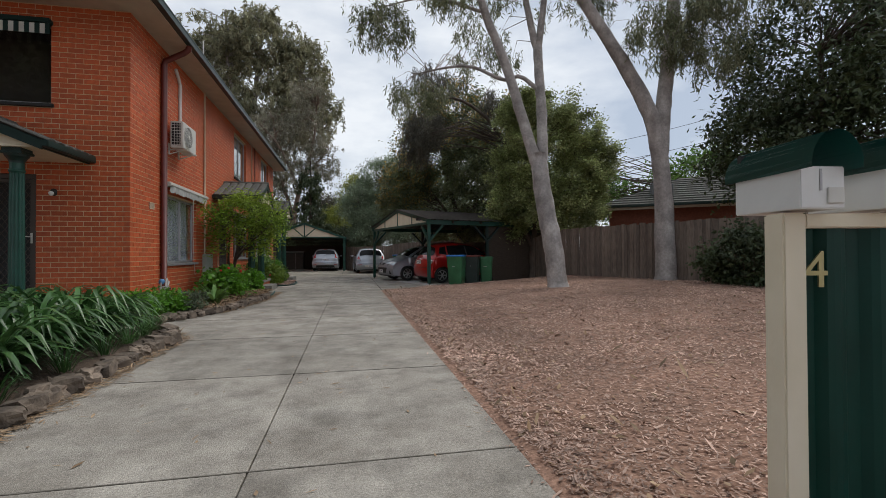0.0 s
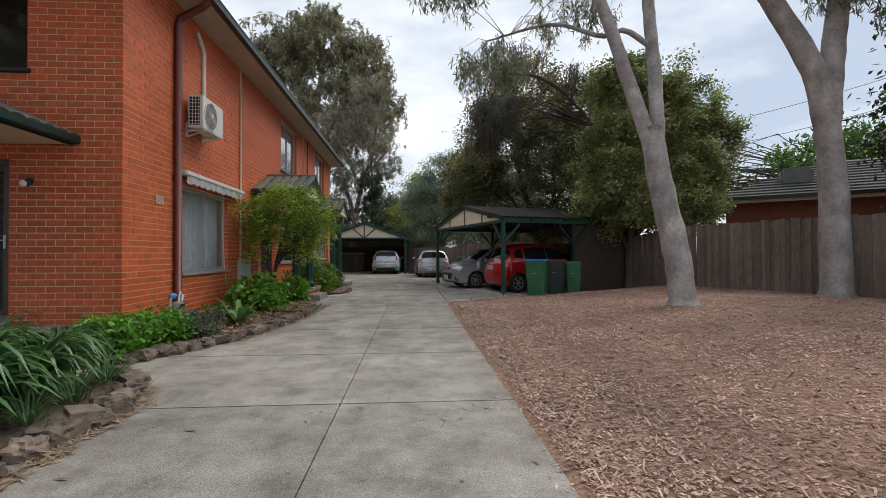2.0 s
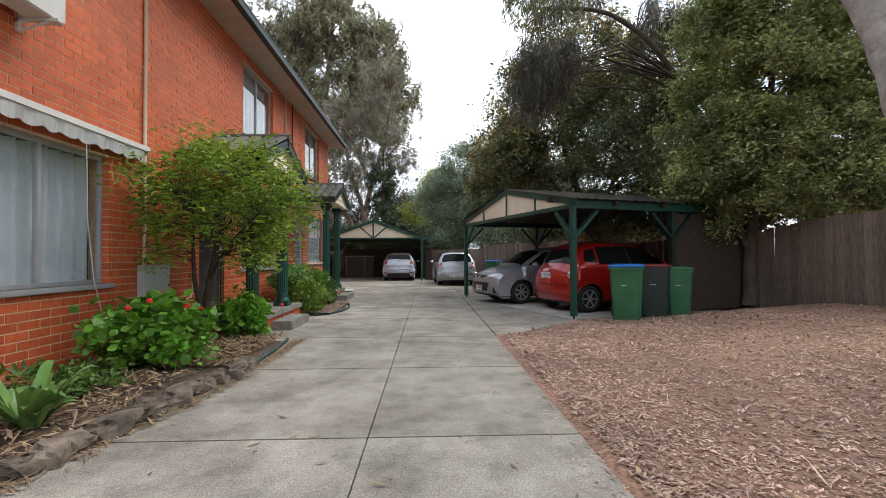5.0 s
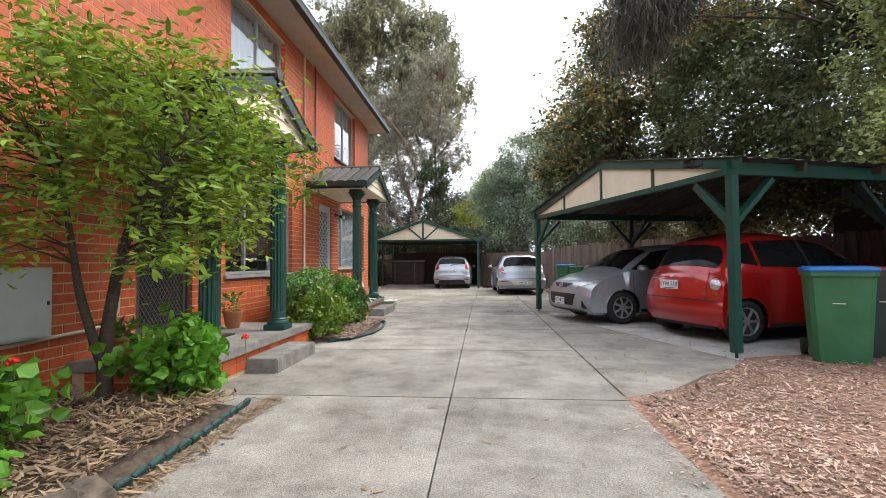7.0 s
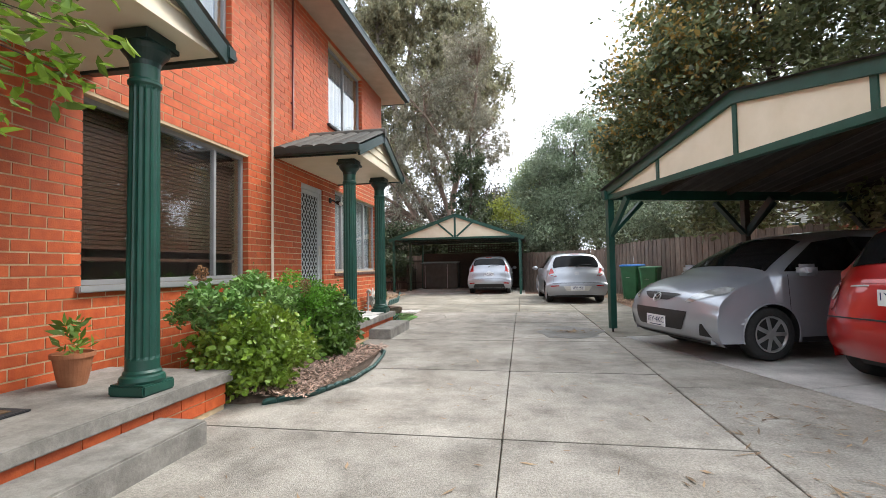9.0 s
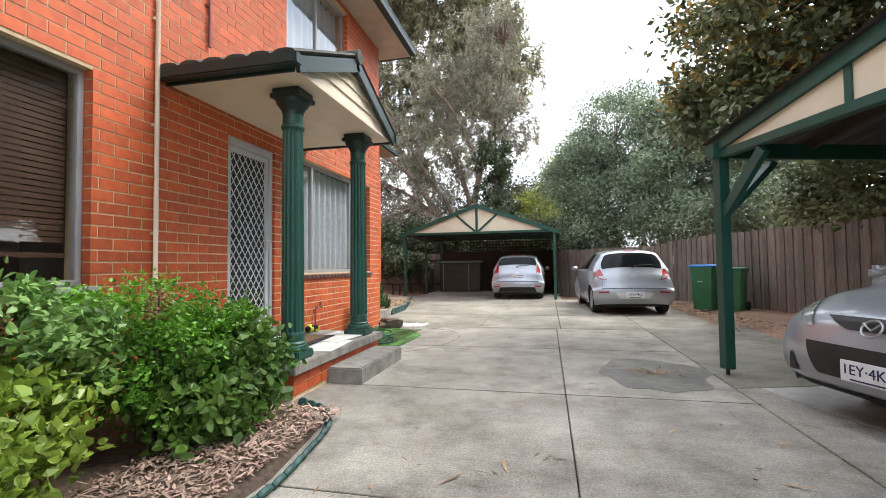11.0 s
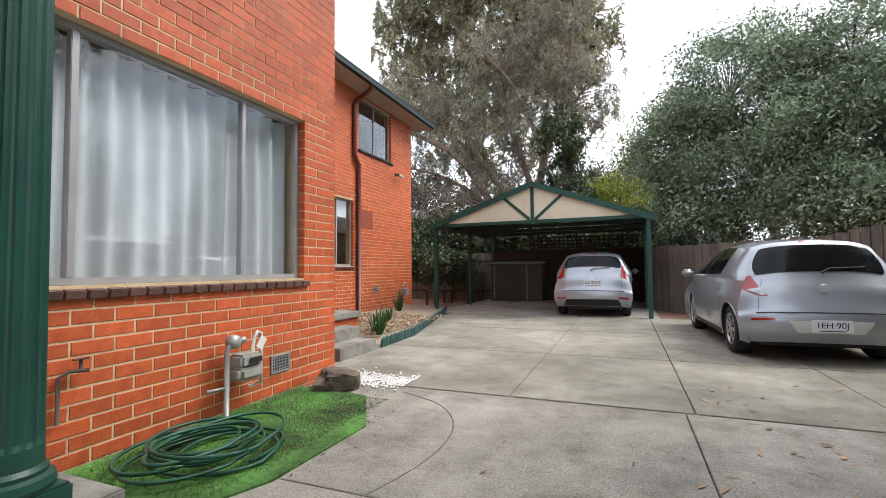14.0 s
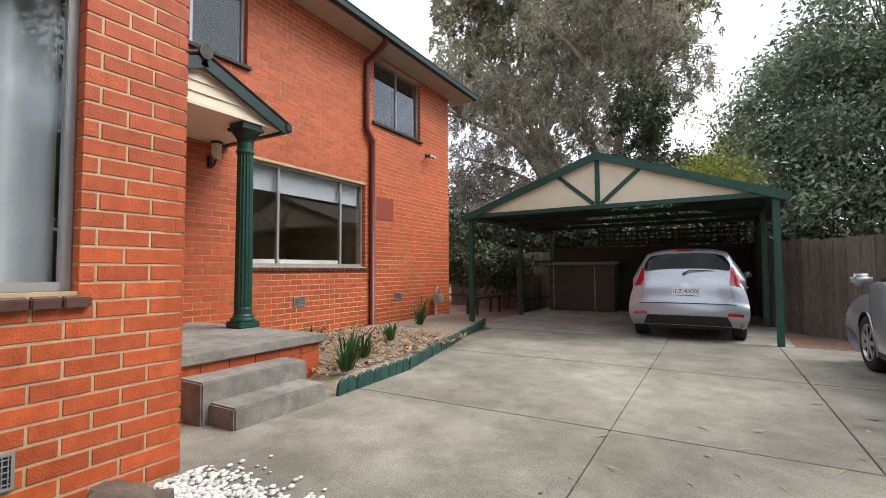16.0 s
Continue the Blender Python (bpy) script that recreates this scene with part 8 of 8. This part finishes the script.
tap = thing("garden_tap", "old brass tap on a riser pipe against the bricks", "tap", at=E_FACE)
tb = bmesh.new()
tube(tb, [(25.02, -0.03, 0.28), (25.02, -0.03, 0.53), (25.06, -0.05, 0.56), (25.16, -0.05, 0.55)], 0.011, 8)
tube(tb, [(25.12, -0.05, 0.55), (25.12, -0.05, 0.62)], 0.009, 6)
tube(tb, [(25.08, -0.05, 0.62), (25.16, -0.05, 0.62)], 0.007, 6)
part("pipe", tb, M_BARK, tap, smooth=True)


def spot(m, label, double=False):
    s = thing("wall_light", label, "wall light", "wall lights", m)
    bm = bmesh.new()
    lathe(bm, [(0.05, 0.0), (0.05, 0.02), (0.035, 0.03)], 16, pose(0, 0, 0, 90))
    part("base", bm, M_DARK, s)
    for sx in ((-0.06, 0.06) if double else (0.05,)):
        hb_ = bmesh.new()
        tube(hb_, [(0, -0.025, 0), (sx * 0.6, -0.06, 0.0), (sx, -0.1, -0.03)], 0.014, 8)
        lathe(hb_, [(0.022, 0), (0.042, 0.05), (0.046, 0.09)], 16, pose(sx, -0.1, -0.02, 110, 0, 30 * (1 if sx > 0 else -1)))
        part("lamp_head", hb_, M_DARK, s, smooth=True)
        bl = bmesh.new()
        bmesh.ops.create_uvsphere(bl, u_segments=14, v_segments=10, radius=0.04, matrix=pose(sx * 1.25, -0.19, -0.055))
        part("bulb", bl, M_WHITE, s, "white reflector bulb", True)


spot(E_FACE @ pose(24.38, 0, 2.34), "black swivel lamp with a white bulb beside the door")
spot(B_FACE @ pose(35.15, 0, 3.85), "pair of swivel lamps high on the bricks", True)
spot(S_FACE @ pose(-4.95, 0, 2.2), "black swivel lamp beside the front porch")
ln_ = thing("wall_lantern", "black carriage lantern beside the set-back door", "wall light", at=B_FACE @ pose(29.75, 0, 2.62))
lb_ = bmesh.new()
box(lb_, -0.04, 0.04, -0.03, 0.0, -0.1, 0.06, bevel=0.01)
tube(lb_, [(0, -0.03, -0.05), (0, -0.1, -0.08), (0, -0.15, 0.0)], 0.012, 8)
part("arm", lb_, M_DARK, ln_)
lg = bmesh.new()
lathe(lg, [(0.03, 0.0), (0.06, 0.03), (0.075, 0.2)], 6, pose(0, -0.15, 0.0))
part("glass", lg, M_PLASTIC, ln_)
lc = bmesh.new()
lathe(lc, [(0.09, 0.2), (0.085, 0.22), (0.03, 0.27), (0.012, 0.3)], 6, pose(0, -0.15, 0.0))
part("cap", lc, M_DARK, ln_)
boxed("patched_bricks", (33.3, 33.85, -0.006, 0.0, 2.15, 2.62), shade("red_brown_patch", (0.22, 0.04, 0.018), (0.28, 0.055, 0.026), 8, 0.7), None, 0, m=B_FACE)
tagged(bpy.data.objects["patched_bricks"], "dark red painted access panel flush in the bricks", "panel")
fl = thing("flood_light", "black twin floodlight under the carport gable", "flood light", at=pose(2.52, 19.35, 2.3, 0, 0, 17))
boxed("lamp_head", (-0.2, -0.05, -0.09, 0.09, -0.02, 0.06), M_DARK, fl, 0.012)
boxed("visor", (-0.24, -0.04, -0.1, 0.1, 0.062, 0.072), M_DARK, fl, 0.003)


# ---- porch things ----
M_TERRA = shade("terracotta", (0.3, 0.11, 0.05), (0.42, 0.17, 0.08), 9, 0.8, 0.2, 60, patch=0.2, patch_scale=6)
M_COIR = shade("coir_mat", (0.1, 0.06, 0.03), (0.2, 0.12, 0.065), 60, 0.95, 0.6, 200)
M_RUBBER = shade("black_mat_rubber", (0.012, 0.012, 0.014), (0.03, 0.03, 0.034), 40, 0.8, 0.5, 150)
M_BOARD = shade("weathered_white_board", (0.6, 0.6, 0.58), (0.74, 0.74, 0.72), 3, 0.7, 0.1, 40, patch=0.12, patch_scale=4)


def mat(x0, x1, y0, y1, z, yaw, label):
    c = ((x0 + x1) / 2, (y0 + y1) / 2)
    mm = thing("door_mat", label, "door mat", "door mats", pose(*c, z, 0, 0, yaw))
    a, b = (x1 - x0) / 2, (y1 - y0) / 2
    boxed("rubber_border", (-a, a, -b, b, 0.0, 0.012), M_RUBBER, mm, 0.004)
    boxed("coir_centre", (-a + 0.06, a - 0.06, -b + 0.06, b - 0.06, 0.0125, 0.018), M_COIR, mm, 0.003)


for i, (x, y, w, d, yaw) in enumerate(((-2.9, 23.55, 0.24, 0.33, 6), (-2.96, 24.1, 0.22, 0.36, -5), (-3.5, 23.55, 0.18, 0.5, 3), (-3.35, 23.0, 0.2, 0.3, 12))):
    o = boxed("loose_board", (-w, w, -d, d, 0, 0.006), M_BOARD, None, 0.001)
    o.matrix_basis = pose(x, y, 0.302 + 0.0075 * (i % 2), 0, 0, yaw)
    tagged(o, "flat white board lying on the porch slab", "board", "loose boards")
mat(-3.42, -2.98, 23.3, 24.1, 0.317, 4, "brown coir door mat with black rubber border")
mat(-3.55, -3.15, 18.05, 18.75, 0.302, 0, "brown coir door mat with dark edge")


def pot(x, y, z, r, h, material, label, leaves=None):
    p = thing("plant_pot", label, "plant pot", "plant pots", pose(x, y, z))
    bm = bmesh.new()
    lathe(bm, [(r * 0.62, 0.0), (r * 0.72, h * 0.2), (r * 0.9, h * 0.8), (r * 0.92, h * 0.86), (r * 1.03, h * 0.87), (r * 1.03, h), (r * 0.92, h), (r * 0.88, h * 0.9)], 28)
    part("pot", bm, material, p, smooth=False)
    if leaves:
        rng = np.random.default_rng(int(y * 10))
        c = np.stack([rng.normal(0, r * 0.35, 70), rng.normal(0, r * 0.35, 70), h + rng.uniform(0, leaves, 70)], axis=1)
        ob = new("foliage", quads_mesh("foliage", leaf_quads(rng, c, 0.09, 0.016, -0.4), M_SHRUB))
        ob.parent = p


pot(-3.5, 19.3, 0.3, 0.13, 0.23, M_TERRA, "terracotta pot with a small upright plant", 0.22)
pot(-3.4, 17.3, 0.3, 0.13, 0.2, M_TERRA, "terracotta pot beside the column", 0.12)
pot(-6.6, 29.0, 0.47, 0.12, 0.2, M_DARK, "small black pot with reddish dry plant", 0.1)
pot(-3.45, 14.35, 0.06, 0.22, 0.16, M_TERRA, "wide brown bowl planter among the plants", 0.05)
toy = bmesh.new()
for p, r in (((0, 0, 0.05), 0.055), ((0.05, 0.06, 0.045), 0.045), ((-0.06, 0.05, 0.04), 0.035), ((0.02, -0.07, 0.05), 0.04)):
    bmesh.ops.create_uvsphere(toy, u_segments=14, v_segments=10, radius=r, matrix=Matrix.Translation(p))
o = part("soft_toy", toy, shade("yellow_black_plush", (0.01, 0.01, 0.01), (0.6, 0.62, 0.05), 14, 0.95, contrast=0.04), None, smooth=True)
o.matrix_basis = pose(-3.5, 24.42, 0.3)
tagged(o, "yellow and black soft toy lying by the wall", "toy")

gr = bmesh.new()
prism(gr, [(-3.76, 25.0), (-2.78, 25.0), (-2.62, 25.4), (-2.6, 26.3), (-2.72, 26.5), (-3.0, 26.95), (-3.76, 27.05)], 0.0, 0.014)
M_TURF = shade("artificial_turf", (0.05, 0.15, 0.022), (0.12, 0.29, 0.06), 40, 0.9, 0.8, 220, patch=0.6, patch_scale=2.5)
tagged(part("artificial_grass", gr, M_TURF), "green artificial grass mat with brown dirty patches", "artificial grass")
rng = np.random.default_rng(301)
tuft = np.stack([rng.uniform(-3.7, -2.75, 14000), rng.uniform(25.05, 26.9, 14000), np.full(14000, 0.014)], axis=1)
tagged(new("turf_blades", quads_mesh("turf_blades", leaf_quads(rng, tuft, 0.014, 0.0018, -0.8), M_TURF)), "short green turf blades", "artificial grass", kind="stuff")
scatter_chips("turf_dirt", "brown dirt and bark on the artificial grass", 1300, 213, near_lines([[(-3.65, 25.2), (-3.6, 26.9)], [(-2.85, 25.6), (-2.95, 26.8)]], 0.16, 0.016), 0.022, 0.012, M_SOIL, 0.01, 0.15)
hs = thing("garden_hose", "coiled dark green garden hose on the grass", "hose", at=pose(-3.2, 25.5, 0.02))
hb = bmesh.new()
tube(hb, [((0.27 + 0.1 * math.sin(i * 0.083)) * math.cos(i * 0.21) + 0.07 * math.sin(i * 0.031 + 1), (0.34 + 0.1 * math.cos(i * 0.067)) * math.sin(i * 0.21) + 0.08 * math.sin(i * 0.047), 0.012 + 0.016 * (i // 30)) for i in range(240)], 0.0105, 6)
part("hose", hb, shade("hose_green", (0.01, 0.07, 0.045), (0.02, 0.1, 0.06), 8, 0.4), hs, smooth=True)
pb = bmesh.new()
for i in range(1100):
    x, y = random.uniform(-3.72, -2.85), random.gauss(27.5, 0.13)
    if x > -3.3 and y < 27.2:
        continue
    bmesh.ops.create_icosphere(pb, subdivisions=1, radius=random.uniform(0.009, 0.02), matrix=Matrix.Translation((x, y, 0.008)) @ Matrix.Diagonal((1, 1.2, 0.6, 1)))
tagged(part("pebbles", pb, shade("white_pebble", (0.5, 0.49, 0.46), (0.74, 0.73, 0.7), 6, 0.7, vary=0.25), None, smooth=True), "loose white pebbles at the brick corner", "pebbles", kind="stuff")
for i, (x, y, s) in enumerate(((-4.38, 29.6, 0.16), (-4.7, 30.2, 0.12), (-5.2, 31.4, 0.14), (-5.9, 33.2, 0.2), (-4.6, 29.9, 0.12), (-5.7, 30.4, 0.14))):
    g = strap_clump(120 + i, 40, s, 0.012, 1.6, "low_plant", "small green plant in the chip bed", "plant", 0.5)
    g.matrix_basis = pose(x, y, 0.09)


# ---- under and behind the far carport ----
M_SHED = shade("dark_shed_steel", (0.045, 0.05, 0.045), (0.07, 0.075, 0.07), 5, 0.5, 0.1, 40)
shed = thing("storage_shed", "low dark steel storage shed with pale corner trims", "shed", at=pose(-5.2, 38.75, 0))
boxed("body", (0.0, 1.75, 0.0, 0.75, 0.0, 1.22), M_SHED, shed, 0.01)
boxed("lid", (-0.06, 1.81, -0.08, 0.8, 1.22, 1.27), M_SHED, shed, 0.008, m=pose(0, 0, 0, 6))
for x in (0.12, 1.24):
    boxed("trim", (x, x + 0.025, -0.012, -0.001, 0.03, 1.2), M_ALU, shed, 0.002)
wl = tagged(boxed("wall_carport_back", (-5.4, -0.25, 39.5, 39.58, 0, 1.75), M_TIMBER, None, 0), "dark boarded back wall of the carport", "wall", kind="structure")
wr = tagged(boxed("wall_carport_side", (-0.3, -0.25, 36.9, 39.5, 0, 1.9), M_TIMBER, None, 0), "dark boarded side of the carport", "wall", kind="structure")
lt = thing("lattice_panel", "dark timber lattice panel across the carport back", "lattice", at=pose(-4.0, 39.5, 1.78))
for i in range(25):
    boxed("slat", (i * 0.145, i * 0.145 + 0.045, 0.0, 0.02, 0.0, 0.42), M_TIMBER, lt, 0)
for i in range(4):
    boxed("slat", (0.0, 3.55, 0.0205, 0.04, i * 0.12, i * 0.12 + 0.045), M_TIMBER, lt, 0)
bench = thing("garden_bench", "dark weathered timber bench against the ivy", "bench", at=pose(-6.2, 36.9, 0.0, 0, 0, 80))
for i in range(3):
    boxed("seat_slat", (-0.6, 0.6, i * 0.13, i * 0.13 + 0.11, 0.4, 0.44), M_TIMBER, bench, 0.005)
for x in (-0.5, 0.5):
    for y in (0.03, 0.32):
        boxed("leg", (x - 0.03, x + 0.03, y - 0.03, y + 0.03, 0.0, 0.4), M_TIMBER, bench, 0.004)


# ---- neighbouring houses, wires ----
def neighbour(m, w, d, wall_h, rise, label, cooler):
    h = thing("neighbour_house", label, "house", "", m)
    boxed("wall", (0.4, w - 0.4, 0.5, d, 0, wall_h), shade("dull_brick_wall", (0.16, 0.05, 0.03), (0.25, 0.085, 0.05), 14, 0.8, 0.3, 40), h, 0)
    bm = bmesh.new()
    n, rows = 24, 12
    a = [bm.verts.new(p) for p in ((-0.1, 0, wall_h), (w + 0.1, 0, wall_h), (w + 0.1, d + 0.5, wall_h), (-0.1, d + 0.5, wall_h))]
    t0, t1 = bm.verts.new((d / 2, d / 2, wall_h + rise)), bm.verts.new((w - d / 2, d / 2, wall_h + rise))
    for f in ((a[0], a[1], t1, t0), (a[1], a[2], t1), (a[2], a[3], t0, t1), (a[3], a[0], t0), (a[3], a[2], a[1], a[0])):
        bm.faces.new(f)
    bmesh.ops.recalc_face_normals(bm, faces=bm.faces[:])
    roof = part("roof", bm, M_TILE, h, "dark concrete tile roof")
    for k in range(1, rows):
        f = k / rows
        y = f * d / 2
        z = wall_h + rise * f
        boxed("tile_course", (-0.1 + f * d / 2, w + 0.1 - f * d / 2, y - 0.02, y + 0.1, z + 0.0, z + 0.03), M_TILE, roof, 0, m=None)
    boxed("gutter", (-0.15, w + 0.15, -0.12, 0.0, wall_h - 0.08, wall_h + 0.03), M_DKGREEN, h, 0.01)
    boxed("fascia", (-0.1, w + 0.1, 0.0, 0.03, wall_h - 0.18, wall_h - 0.0), M_SOFFIT, h, 0)
    boxed("window", (w * 0.3, w * 0.3 + 1.6, 0.47, 0.5, 0.9, 2.1), M_CARGLASS, h, 0)
    if cooler:
        c = boxed("roof_cooler", (2.0, 2.9, 1.2, 2.1, wall_h + 0.35, wall_h + 1.05), shade("cooler_grey", (0.16, 0.17, 0.18), (0.22, 0.23, 0.24), 5, 0.6), h, 0.08, "grey evaporative cooler on the roof")


neighbour(pose(10.3, 20.9, 0.1, 0, 0, -36), 13.0, 6.5, 2.95, 1.45, "single-storey brick house with dark tiled roof beyond the fence", True)
neighbour(pose(7.0, 46.5, 0.1, 0, 0, -20), 12.0, 7.0, 3.0, 1.6, "house with a tiled roof seen through the trees", False)
wires = thing("power_line", "two thin overhead wires between the trees", "power line")
for k in (0, 1):
    wb_ = bmesh.new()
    tube(wb_, [(6.0 + 24 * f, 28.0 - 5.0 * f, 4.9 + k * 0.9 + (5.6 + k * 0.6) * f - 0.8 * math.sin(f * math.pi)) for f in np.linspace(0, 1, 16)], 0.012, 5)
    part("wire", wb_, M_DARK, wires)
ant = thing("aerial_mast", "thin white aerial mast on the roof", "aerial")
ab_ = bmesh.new()
tube(ab_, [(-5.4, 22.0, 5.7), (-5.4, 22.0, 9.2)], 0.022, 8)
part("mast", ab_, M_PLASTIC, ant)

room_sofa = thing("sofa", "white-covered sofa behind the wide window", "sofa", at=B_FACE @ pose(31.7, 0.75, 0.4))
boxed("seat", (-1.1, 1.1, -0.3, 0.45, 0.0, 0.5), M_WHITE, room_sofa, 0.08)
boxed("backrest", (-1.1, 1.1, -0.42, -0.2, 0.3, 0.92), M_WHITE, room_sofa, 0.08)
tv = thing("television", "dark television on the far wall of the room", "television", at=B_FACE @ pose(31.6, 2.5, 1.25))
boxed("screen", (-0.45, 0.45, 0.0, 0.06, 0.0, 0.55), M_CARGLASS, tv, 0.01)
boxed("stand", (-0.3, 0.3, -0.1, 0.06, -0.7, -0.002), M_DARK, tv, 0.01)
